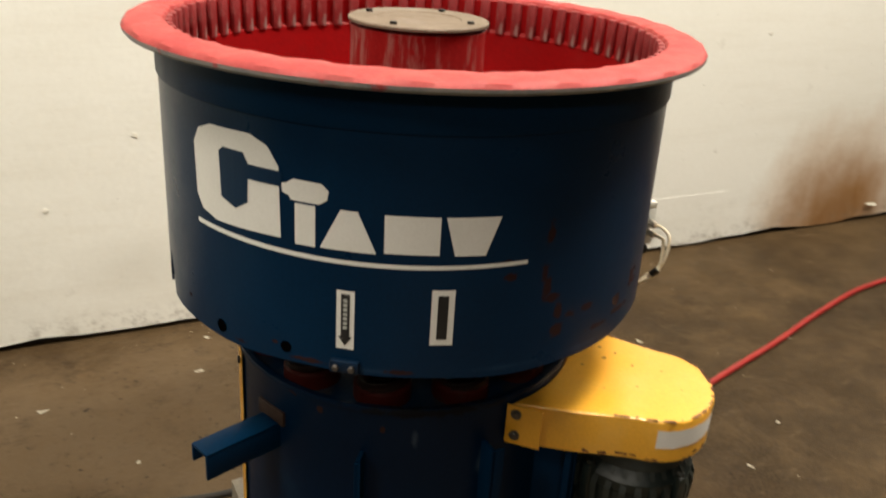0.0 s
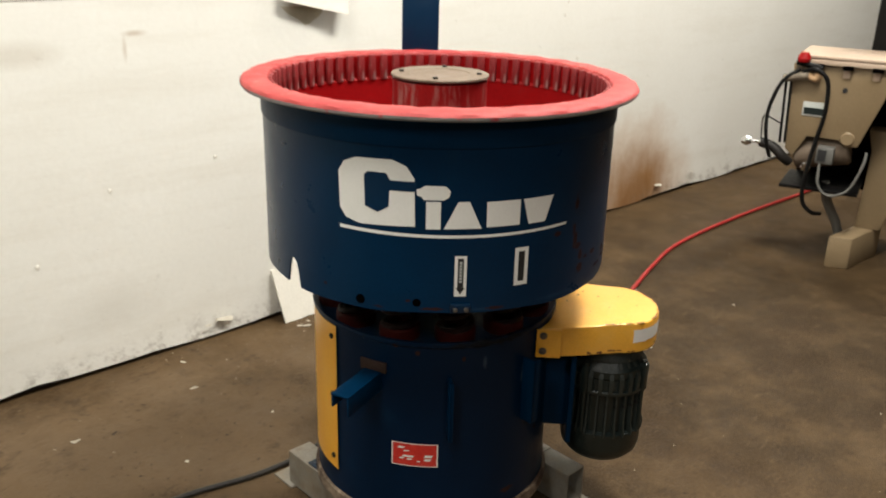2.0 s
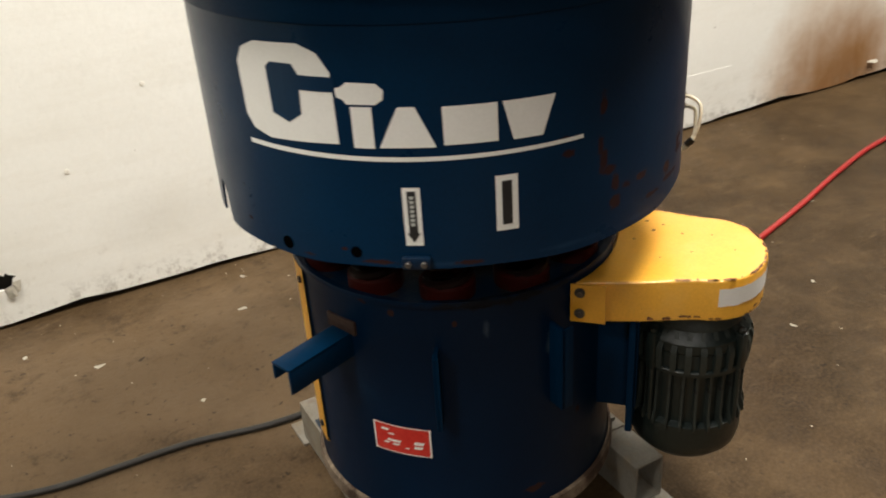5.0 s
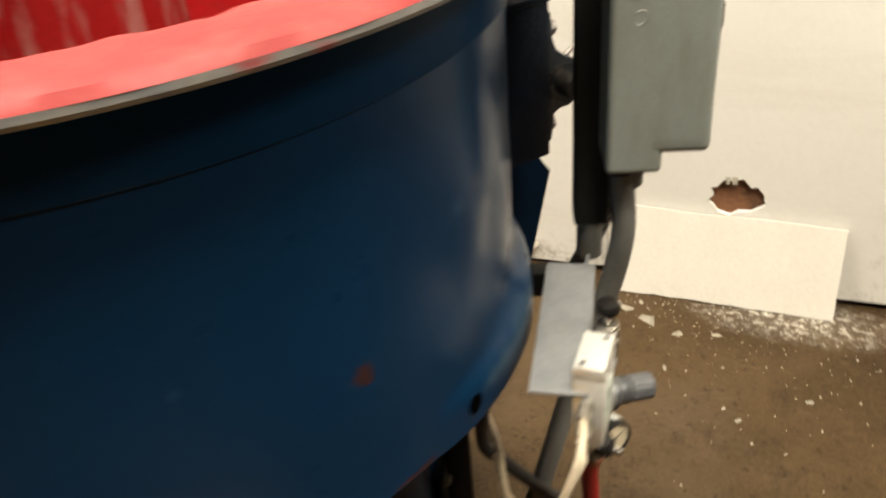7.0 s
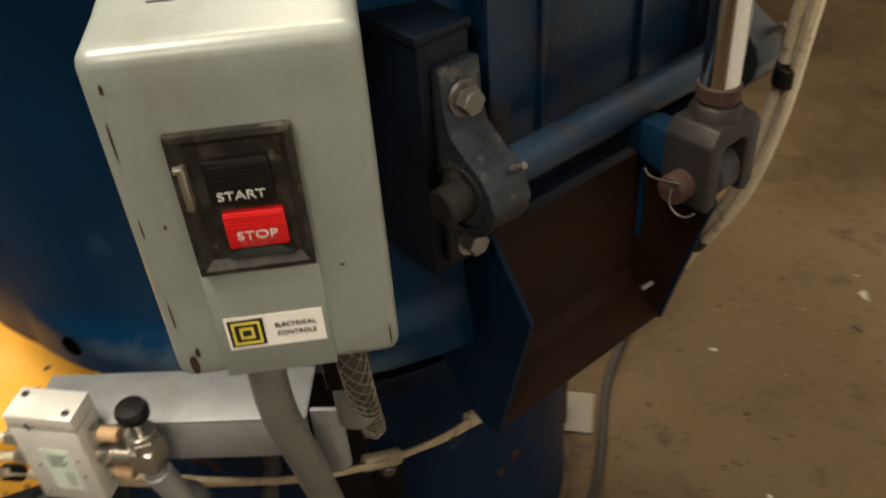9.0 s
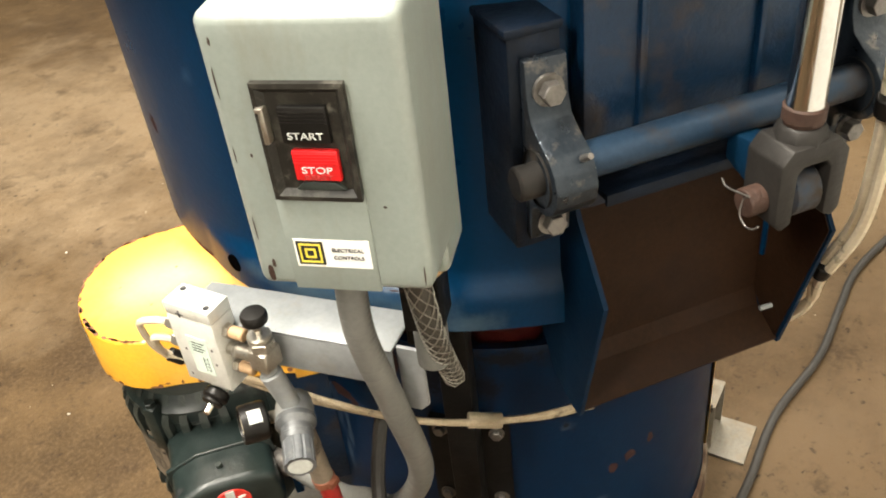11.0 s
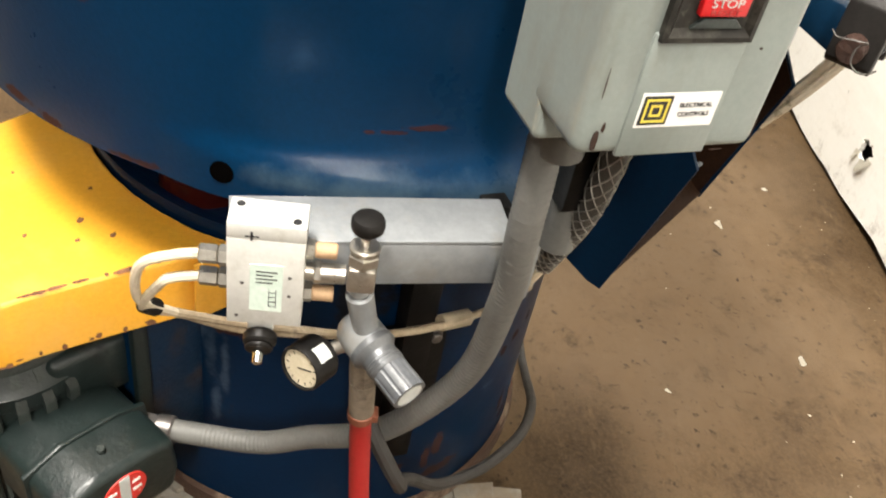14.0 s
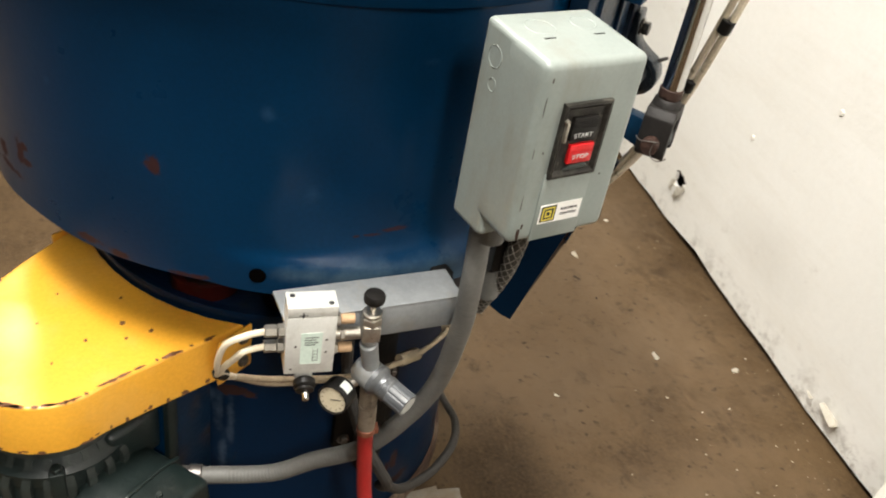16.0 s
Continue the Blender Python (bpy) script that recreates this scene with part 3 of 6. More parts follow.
def smooth_path(points, per=8):
    pts = [Vector(p) for p in points]
    ext = [2 * pts[0] - pts[1], *pts, 2 * pts[-1] - pts[-2]]
    out = []
    for i in range(len(pts) - 1):
        p0, p1, p2, p3 = ext[i:i + 4]
        for j in range(per):
            u = j / per
            out.append(0.5 * (2 * p1 + (p2 - p0) * u + (2 * p0 - 5 * p1 + 4 * p2 - p3) * u * u + (3 * p1 - p0 - 3 * p2 + p3) * u ** 3))
    return out + [pts[-1]]


def bm_tube(points, r, segs=10, per=8, bm=None, ribbed=0.0, pitch=0.006, straight=False):
    """A hose along points; ribbed: the depth of its rings."""
    line = [Vector(p) for p in points] if straight else smooth_path(points, per)
    if ribbed:
        total = sum((b - a).length for a, b in zip(line, line[1:]))
        want, dense, run, nxt = pitch / 2, [line[0]], 0.0, pitch / 2
        for a, b in zip(line, line[1:]):
            d = (b - a).length
            while run + d >= nxt:
                dense.append(a.lerp(b, (nxt - run) / d))
                nxt += want
            run += d
        line = dense
    own = bmesh.new()
    t0 = (line[1] - line[0]).normalized()
    side = t0.orthogonal().normalized()
    rings = []
    for i, p in enumerate(line):
        tn = (line[min(i + 1, len(line) - 1)] - line[max(i - 1, 0)]).normalized()
        side = (side - tn * side.dot(tn)).normalized()
        up = tn.cross(side)
        rr = r - (ribbed if i % 2 else 0)
        rings.append([own.verts.new(p + rr * (math.cos(2 * math.pi * k / segs) * side + math.sin(2 * math.pi * k / segs) * up)) for k in range(segs)])
    for p, q in zip(rings, rings[1:]):
        for k in range(segs):
            own.faces.new((p[k], p[(k + 1) % segs], q[(k + 1) % segs], q[k]))
    own.faces.new(rings[0][::-1])
    own.faces.new(rings[-1])
    return into(own, None, bm)


def bm_prism(outline, z0, z1, m=None, bm=None, bevel=0.0):
    """An outline in the xy plane, as thick as z0 to z1."""
    own = bmesh.new()
    f = own.faces.new([own.verts.new((x, y, z0)) for x, y in outline])
    got = bmesh.ops.extrude_face_region(own, geom=[f])
    bmesh.ops.translate(own, verts=[v for v in got["geom"] if isinstance(v, bmesh.types.BMVert)], vec=(0, 0, z1 - z0))
    bmesh.ops.recalc_face_normals(own, faces=own.faces)
    if bevel:
        bmesh.ops.bevel(own, geom=own.edges[:], offset=bevel, segments=2, affect="EDGES", profile=0.5)
    return into(own, m, bm)


def bm_hex(a, b, r, bm=None):
    return bm_rod(a, b, r, 6, bm=bm, bevel=0.0008)


def bm_bent(outline, radius, bm=None, step=2.0):
    """A thin sheet laid round the upright axis: outline in (degrees, z)."""
    own = bmesh.new()
    own.faces.new([own.verts.new((a, 0, z)) for a, z in outline])
    lo, hi = min(a for a, _ in outline), max(a for a, _ in outline)
    cut = math.floor(lo / step) * step + step
    while cut < hi:
        bmesh.ops.bisect_plane(own, geom=own.verts[:] + own.edges[:] + own.faces[:], plane_co=(cut, 0, 0), plane_no=(1, 0, 0))
        cut += step
    bmesh.ops.triangulate(own, faces=[f for f in own.faces if len(f.verts) > 4])
    for v in own.verts:
        a = radians(v.co.x)
        v.co = (radius * math.cos(a), radius * math.sin(a), v.co.z)
    return into(own, None, bm)


def lettering(name, text, size, m, material, parent, label="", depth=0.0003):
    cu = bpy.data.curves.new(name, "FONT")
    cu.body, cu.size, cu.extrude, cu.align_x, cu.align_y = text, size, depth, "CENTER", "CENTER"
    tmp = new("tmp_text", cu)
    bpy.context.view_layer.update()
    me = bpy.data.meshes.new_from_object(tmp)
    bpy.data.objects.remove(tmp)
    me.transform(m)
    me.materials.clear()
    me.materials.append(material)
    me.name = name
    ob = new(name, me)
    ob.parent = parent
    ob.matrix_parent_inverse = Matrix.Translation(parent.location).inverted() if parent.parent is None else Matrix()
    return tagged(ob, label)


def basis(x, y, z, origin):
    m = Matrix((x, y, z)).transposed().to_4x4()
    m.translation = origin
    return m

# ---- the place ----
WALL_Y = 1.204
rng = random.Random(4)


def build_shop():
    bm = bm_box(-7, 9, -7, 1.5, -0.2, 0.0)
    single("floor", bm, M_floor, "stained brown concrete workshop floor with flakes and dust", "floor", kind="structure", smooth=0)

    def boarding(name, x0, x1, z0, z1, y, holes, ragged, label):
        """Wall boarding with torn holes through it and a worn lower edge."""
        own = bmesh.new()
        n = 160 if ragged else 2
        low = [(x0 + (x1 - x0) * i / n, z0 + (rng.uniform(-0.006, 0.007) + 0.006 * math.sin(i * 0.7) if ragged else 0)) for i in range(n + 1)]
        loops = [[*low, (x1, z1), (x0, z1)]]
        for cx, cz, w, h in holes:
            loops.append([(cx + w / 2 * math.cos(k * math.pi / 9) * rng.uniform(0.65, 1.1), cz + h / 2 * math.sin(k * math.pi / 9) * rng.uniform(0.65, 1.1)) for k in range(18)])
        edges = []
        for loop in loops:
            vs = [own.verts.new((x, y, z)) for x, z in loop]
            edges += [own.edges.new((vs[i], vs[(i + 1) % len(vs)])) for i in range(len(vs))]
        bmesh.ops.triangle_fill(own, use_beauty=True, edges=edges)
        got = bmesh.ops.extrude_face_region(own, geom=own.faces[:])
        bmesh.ops.translate(own, verts=[v for v in got["geom"] if isinstance(v, bmesh.types.BMVert)], vec=(0, 0.012, 0))
        return own

    holes = [(-0.79, 0.145, 0.075, 0.055), (0.553, 0.252, 0.138, 0.094), (1.285, 0.098, 0.090, 0.060), (1.165, 0.098, 0.082, 0.065)]
    wall = thing("wall_north", (0, WALL_Y + 0.05, 0), "white painted board wall, scuffed, holed and rust-stained", "wall", kind="structure")
    part("lower_boarding", boarding("lower_boarding", -7, 9, 0.019, 1.2112, WALL_Y, holes, True, ""), M_wall, wall, "scuffed white boards with torn holes", smooth=0)
    part("upper_boarding", boarding("upper_boarding", -7, 9, 1.2128, 3.9, WALL_Y - 0.002, [], False, ""), M_wall, wall, smooth=0)
    # The dark core paints the shade in the foot gap and the holes.
    part("wall_core", bm_box(-7, 9, WALL_Y + 0.034, WALL_Y + 0.25, -0.1, 3.9), M_dark, wall, "core behind the boards, dark for the shade in its gaps", smooth=0)
    part("fibre_patch", bm_box(0.45, 0.66, WALL_Y + 0.0135, WALL_Y + 0.030, 0.18, 0.325), M_fibre, wall, "brown fibre behind the torn hole", smooth=0)
    # a square of boarding that was let in later, with its thin joint
    part("repair_board", bm_box(1.468, 1.99, WALL_Y - 0.0012, WALL_Y + 0.003, 0.02, 0.229, 0.0005), M_wall, wall, smooth=0)
    for cx, cz, w, h in holes:
        own = bmesh.new()
        for k in range(5):
            a = rng.uniform(3.4, 6.0) if cx != 0.553 else rng.uniform(1.5, 1.9)
            p = Vector((cx + w / 2 * math.cos(a), WALL_Y, cz + h / 2 * math.sin(a)))
            if cx == 0.553 and k > 1:
                continue
            v = [own.verts.new(p + Vector(q) * (0.55 if cx == 0.553 else 1)) for q in ((-0.012, 0, 0.006), (0.012, 0, 0.008), (0.006 + rng.uniform(-0.01, 0.01), -0.012, -0.020), (-0.006, -0.007, -0.026))]
            own.faces.new(v)
        bmesh.ops.solidify(own, geom=own.faces[:], thickness=0.0015)
        part("torn_flap", own, M_plaster, wall, "torn white board flap", smooth=0)
    # nail heads and pocks
    for x, z in ((-0.786, 0.825), (0.077, 0.675), (1.93, 1.07), (1.95, 1.13), (1.96, 1.2), (-0.55, 0.42), (0.6, 0.86), (2.05, 0.86), (-0.3, 0.62), (-0.887, 0.521)):
        part("nail_head", bm_rod((x, WALL_Y + 0.001, z), (x, WALL_Y - 0.003, z), 0.007, 10, bevel=0.001), M_board, wall)
    for name, box in (("wall_south", (-7, 9, -7.2, -7, 0, 3.9)), ("wall_west", (-7.2, -7, -7.2, 1.5, 0, 3.9)), ("wall_east", (9, 9.2, -7.2, 1.5, 0, 3.9))):
        single(name, bm_box(*box), M_plain, "plain grey workshop wall", "wall", kind="structure", smooth=0)
    single("ceiling", bm_box(-7.2, 9.2, -7.2, 1.5, 3.9, 4.0), M_plain, "plain grey workshop ceiling", "ceiling", kind="structure", smooth=0)


build_shop()

# ---- the vibratory finishing machine ----
machine = thing("vibratory_finisher", (0, 0, 0), "blue bowl finishing machine with red lining, standing on the shop floor", "machine")
BOWL_R, DRUM_R = 0.40, 0.293
RD, TG, UP = Vector((0.63, 0.777, 0)).normalized(), Vector((-0.777, 0.63, 0)).normalized(), Vector((0, 0, 1))
M_CHUTE = basis(RD, TG, UP, (0, 0, 0))
NB, UB = Vector((0.951, 0.308, 0)).normalized(), Vector((-0.308, 0.951, 0)).normalized()
M_BOX = basis(UB, UP, NB, (0.5575, 0.1385, 0))
DENTS = ((9, 0.97, 9, 0.10, -0.010), (0, 0.83, 8, 0.07, -0.007), (17, 0.90, 6, 0.12, -0.008), (-8, 0.90, 5, 0.09, 0.003), (-150, 1.03, 9, 0.05, -0.002), (12, 0.79, 10, 0.03, -0.006))


def wrap(a):
    return (a + 180) % 360 - 180


def bowl_radius(a, z):
    r = BOWL_R
    for ca, cz, wa, wz, d in DENTS:
        da, dz = wrap(a - ca) / wa, (z - cz) / wz
        r += d * math.exp(-da * da - dz * dz)
    # the skirt is bulged out at its foot beside the shelf
    s = max(0.0, 1 - (wrap(a - 12) / 30) ** 2)
    lip = 1 / (1 + math.exp((z - 0.757) / 0.0036))
    r += 0.015 * s * lip
    return r


def build_bowl():
    own = bmesh.new()
    na, zs = 360, [0.705, 0.711, 0.717, 0.723, 0.729, 0.735, 0.741, 0.747, 0.753, 0.759, 0.765, 0.771, 0.78, 0.80, 0.83, 0.86, 0.89, 0.92, 0.95, 0.98, 1.01, 1.035, 1.0445]
    grid = [[None] * len(zs) for _ in range(na)]
    for i in range(na):
        for j, z in enumerate(zs):
            a = radians(i)
            r = bowl_radius(i, z)
            lift = 0.011 * max(0.0, 1 - (wrap(i + 8) / 62) ** 2) + 0.002 * math.sin(a * 5) + 0.001 * math.sin(a * 13 + 1)
            zz = z + lift * max(0.0, (0.741 - z) / 0.036)
            # a small arch cut into the foot of the skirt
            arch = max(0.0, 1 - (wrap(i - 177.5) / 2.7) ** 2) ** 0.3 * 0.062
            zz += arch * max(0.0, (0.83 - z) / 0.125)
            grid[i][j] = own.verts.new((r * math.cos(a), r * math.sin(a), zz))
    for i in range(na):
        for j in range(len(zs) - 1):
            h = 0.0
            if abs(i + 0.5 - 51) < 14.6:
                h = 0.842
            if (zs[j] + zs[j + 1]) / 2 < h:
                continue
            p, q = grid[i], grid[(i + 1) % na]
            own.faces.new((p[j], q[j], q[j + 1], p[j + 1]))
    bmesh.ops.delete(own, geom=[v for v in own.verts if not v.link_faces], context="VERTS")
    bmesh.ops.recalc_face_normals(own, faces=own.faces)
    bmesh.ops.solidify(own, geom=own.faces[:], thickness=0.004)
    bowl = part("bowl", own, M_bowl, machine, "dented blue steel bowl with rust spots")
    part("upper_band", bm_lathe([(0.3965, 1.0445), (0.4025, 1.0445), (0.4035, 1.047), (0.4035, 1.0975), (0.3965, 1.0995)], 180), M_blue_worn, machine)
    part("bowl_pan", bm_lathe([(0, 0.742), (0.27, 0.742), (0.34, 0.752), (0.366, 0.80), (0.366, 0.81), (0, 0.76)], 64), M_blue_grimy, machine)
    rim = part("rim", bm_lathe([(0.402, 1.0985), (0.434, 1.1015), (0.4435, 1.1040), (0.4462, 1.1075), (0.4462, 1.1120)], 180), M_edge, machine, "bare grey rim edge, chipped")
    # the inner edge of the lining follows the ribs and is a little wavy
    own = bmesh.new()
    n = 432
    prof = [(0.4462, 1.1120), (0.4425, 1.1172), (0.434, 1.1206), (0.418, 1.1222), (0.398, 1.1222), (0.3880, 1.1198), (0.3850, 1.1155), (0.3846, 1.1115)]
    rings = []
    for i in range(n):
        a = 2 * math.pi * i / n
        wob = 0.0016 * math.sin(a * 72) + 0.001 * math.sin(a * 17)
        rings.append([own.verts.new(((r + (wob if k >= 4 else 0.0007 * math.sin(a * 23 + k))) * math.cos(a), (r + (wob if k >= 4 else 0)) * math.sin(a), z + (0.0008 * math.sin(a * 31 + k) if 0 < k < 6 else 0))) for k, (r, z) in enumerate(prof)])
    for i in range(n):
        p, q = rings[i], rings[(i + 1) % n]
        for k in range(len(prof) - 1):
            own.faces.new((p[k], q[k], q[k + 1], p[k + 1]))
    lining_rim = part("rim_lining", own, M_red_rim, machine, "dusty faded red urethane rim")
    part("lining_lip", bm_lathe([(0.3848, 1.1120), (0.3842, 1.1115), (0.3842, 1.055)], 180), M_red, machine)
    lining = part("lining", bm_lathe([(0.3845, 1.058), (0.379, 1.052), (0.377, 0.98), (0.370, 0.90), (0.33, 0.85), (0.26, 0.835), (0.19, 0.85), (0.13, 0.90), (0.112, 0.97), (0.109, 1.02)], 120), M_red, machine, "dark red urethane trough")
    own = bmesh.new()
    bm_box(0.3740, 0.3855, -0.0092, 0.0092, 1.050, 1.1165, 0.004, None, own)
    me = finish("rib", own, M_red_rib)
    for i in range(72):
        ob = new("rib", me)
        ob.parent = lining
        ob.matrix_basis = Matrix.Rotation(2 * math.pi * i / 72, 4, "Z")
    hub = part("hub", bm_lathe([(0.109, 1.0), (0.1075, 1.10), (0.109, 1.112), (0.1065, 1.1135), (0, 1.1135)], 64), M_red_hub, machine, "scuffed red hub post")
    plate = part("hub_plate", bm_lathe([(0.0, 1.1145), (0.066, 1.1145), (0.068, 1.1172), (0.108, 1.1172), (0.112, 1.119), (0.112, 1.1225), (0.110, 1.1242), (0.069, 1.1242), (0.0665, 1.1222), (0.0, 1.1215)], 64, closed=False), M_tan_plate, hub, "dirty tan steel cap plate")
    for k in range(4):
        a = radians(40 + 90 * k)
        x, y = 0.089 * math.cos(a), 0.089 * math.sin(a)
        part("bolt", bm_hex((x, y, 1.124), (x, y, 1.1285), 0.0062), M_cast, hub)
    return bowl


bowl = build_bowl()


def build_bowl_markings():
    sheet = BOWL_R + 0.0006
    # maker's emblem: plain white shapes
    own = bmesh.new()
    bm_bent([(-161.9, 0.912), (-162.3, 0.985), (-160.5, 1.006), (-156.5, 1.017), (-146.0, 1.019), (-142.0, 1.008), (-139.6, 0.984), (-139.3, 0.888), (-155.5, 0.884), (-160.0, 0.893)], sheet, own)
    bm_bent([(-136.3, 0.940), (-136.3, 0.884), (-132.2, 0.884), (-132.2, 0.940)], sheet, own)
    bm_bent([(-138.9, 0.952), (-137.6, 0.949), (-137.0, 0.943), (-131.4, 0.943), (-129.9, 0.950), (-129.6, 0.962), (-131.0, 0.971), (-136.6, 0.972), (-138.0, 0.965), (-139.0, 0.964)], sheet, own)
    bm_bent([(-131.3, 0.885), (-127.4, 0.940), (-124.2, 0.940), (-120.6, 0.885)], sheet, own)
    bm_bent([(-119.2, 0.887), (-119.3, 0.939), (-109.1, 0.939), (-109.1, 0.887)], sheet, own)
    bm_bent([(-108.2, 0.939), (-106.2, 0.886), (-100.4, 0.886), (-97.8, 0.939)], sheet, own)
    arc = [(-162.0 + i * 70.4 / 22, 0.8725 - 0.003 * math.sin(math.pi * i / 22)) for i in range(23)]
    bm_bent([(a, z + 0.0035 * (1 - 0.4 * i / 22)) for i, (a, z) in enumerate(arc)] + [(a, z - 0.0035) for i, (a, z) in reversed(list(enumerate(arc)))], sheet, own)
    part("emblem", own, M_white, bowl, "white maker's emblem of plain shapes", smooth=0)
    slot = [(-153.8, 0.922), (-154.1, 0.985), (-152.8, 0.992), (-147.6, 0.992), (-146.4, 0.978), (-139.0, 0.978), (-139.0, 0.958), (-146.6, 0.958), (-146.8, 0.925), (-150.0, 0.912)]
    part("emblem_slot", bm_bent(slot, sheet + 0.0005), M_blue, bowl, smooth=0)
    # two upright labels
    label = part("arrow_label", bm_bent([(-127.9, 0.743), (-127.9, 0.829), (-124.4, 0.829), (-124.4, 0.743)], sheet), M_white, bowl, "white label with a black down arrow", smooth=0)
    own = bmesh.new()
    bm_bent([(-127.0, 0.760), (-127.0, 0.824), (-125.3, 0.824), (-125.3, 0.760)], sheet + 0.0005, own)
    bm_bent([(-127.5, 0.762), (-126.15, 0.748), (-124.8, 0.762)], sheet + 0.0006, own)
    part("arrow", own, M_ink, label, smooth=0)
    own = bmesh.new()
    for k in range(7):
        z = 0.773 + k * 0.0066
        bm_bent([(-126.55, z), (-126.55, z + 0.0045), (-125.75, z + 0.0045), (-125.75, z)], sheet + 0.0011, own)
    part("print", own, M_label, label, smooth=0)
    label = part("bar_label", bm_bent([(-110.0, 0.757), (-110.0, 0.838), (-105.6, 0.838), (-105.6, 0.757)], sheet), M_white, bowl, "white label with a black bar", smooth=0)
    part("bar", bm_bent([(-108.8, 0.766), (-108.8, 0.830), (-106.8, 0.830), (-106.8, 0.766)], sheet + 0.0005), M_ink, label, smooth=0)
    # clamp under the arrow label
    m = Matrix.Rotation(radians(-126), 4, "Z")
    own = bm_box(0.398, 0.409, -0.020, 0.020, 0.709, 0.727, 0.002, m)
    clamp = part("clamp", own, M_blue_grimy, bowl, "small dark clamp with two bolts")
    for s in (-0.011, 0.011):
        part("bolt", bm_hex(m @ Vector((0.408, s, 0.718)), m @ Vector((0.414, s, 0.718)), 0.0048), M_steel, clamp)
    # holes in the skirt
    for a, z, r in ((-138.5, 0.728, 0.0085), (-155.5, 0.722, 0.010), (-10.4, 0.7365, 0.0095)):
        p = Vector((math.cos(radians(a)), math.sin(radians(a)), 0))
        rr = bowl_radius(a, z)
        own = bm_rod(p * (rr - 0.004) + UP * z, p * (rr + 0.0008) + UP * z, r, 16)
        part("skirt_hole", own, M_void, bowl, "dark drilled hole in the skirt", smooth=0)


build_bowl_markings()


def build_base():
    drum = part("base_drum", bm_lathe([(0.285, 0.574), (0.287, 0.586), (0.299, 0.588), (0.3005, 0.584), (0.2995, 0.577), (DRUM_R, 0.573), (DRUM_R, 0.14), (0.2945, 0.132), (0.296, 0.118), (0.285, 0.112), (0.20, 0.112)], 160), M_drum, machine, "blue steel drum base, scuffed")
    part("foot_ring", bm_lathe([(0.2955, 0.134), (0.3015, 0.130), (0.304, 0.116), (0.304, 0.106), (0.27, 0.104)], 160), M_foot, machine, "rusty foot ring")
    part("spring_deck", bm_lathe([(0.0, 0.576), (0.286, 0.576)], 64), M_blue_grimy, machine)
    # coil springs between drum and bowl
    coil = [(0.036 * math.cos(t), 0.036 * math.sin(t), 0.586 + 0.147 * t / (2 * math.pi * 4)) for t in [k * 2 * math.pi / 14 for k in range(14 * 4 + 1)]]
    own = bm_tube(coil, 0.0085, 7, straight=True)
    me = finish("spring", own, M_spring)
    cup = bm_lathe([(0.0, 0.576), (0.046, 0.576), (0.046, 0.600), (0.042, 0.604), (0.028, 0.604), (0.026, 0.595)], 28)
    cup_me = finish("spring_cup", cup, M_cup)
    for k in range(12):
        a = radians(30 * k - 2)
        for name, data in (("spring", me), ("spring_cup", cup_me)):
            ob = new(name, data)
            ob.parent = machine
            ob.matrix_basis = Matrix.Translation((0.240 * math.cos(a), 0.240 * math.sin(a), 0)) @ Matrix.Rotation(a * 1.7, 4, "Z")
            tagged(ob, "coil spring, black for the shade of the gap" if name == "spring" else "red spring cup")
    # yellow access panel with screws
    panel = part("access_panel", bm_lathe([(DRUM_R + 0.0008, 0.19), (DRUM_R + 0.0045, 0.192), (DRUM_R + 0.0045, 0.573), (DRUM_R + 0.0008, 0.575)], 40, a0=98.5, a1=177.8), M_yellow, machine, "curved yellow sheet panel on the drum")
    for a in (106, 174.6):
        for z in (0.225, 0.395, 0.545):
            p = Vector((math.cos(radians(a)), math.sin(radians(a)), 0))
            part("screw", bm_hex(p * (DRUM_R + 0.003) + UP * z, p * (DRUM_R + 0.009) + UP * z, 0.0065), M_cast, panel)
    # red data plate
    plate = part("data_plate", bm_bent([(-151.2, 0.2705), (-151.2, 0.331), (-130.2, 0.331), (-130.2, 0.2705)], DRUM_R + 0.0012), M_red_ink, machine, "small red data plate with worn white print", smooth=0)
    own = bmesh.new()
    for a0, a1, z0, z1 in ((-148.5, -145.0, 0.316, 0.321), (-146.0, -143.0, 0.309, 0.312), (-147.8, -145.2, 0.288, 0.292), (-146.5, -140.8, 0.294, 0.299), (-144.5, -141.5, 0.287, 0.291), (-140.0, -137.8, 0.283, 0.286), (-136.6, -132.4, 0.295, 0.302), (-136.6, -133.0, 0.286, 0.292)):
        bm_bent([(a0, z0), (a0 + 0.7, z1), (a1, z1), (a1 - 0.7, z0)], DRUM_R + 0.0018, own)
    part("print", own, M_white, plate, smooth=0)
    own = bmesh.new()
    for a0, a1, z0, z1 in ((-151.2, -130.2, 0.2705, 0.2725), (-151.2, -130.2, 0.329, 0.331), (-151.2, -150.6, 0.2725, 0.329), (-130.8, -130.2, 0.2725, 0.329)):
        bm_bent([(a0, z0), (a0, z1), (a1, z1), (a1, z0)], DRUM_R + 0.0018, own)
    part("plate_border", own, M_white, plate, smooth=0)
    # bracket arm of angle steel
    m = basis(Vector((math.cos(radians(-160.5)), math.sin(radians(-160.5)), 0)), Vector((-math.sin(radians(-160.5)), math.cos(radians(-160.5)), 0)), UP, (0, 0, 0))
    own = bm_box(0.285, 0.428, -0.022, 0.022, 0.497, 0.502, 0.001, m)
    bm_box(0.285, 0.428, 0.017, 0.022, 0.455, 0.497, 0.001, m, own)
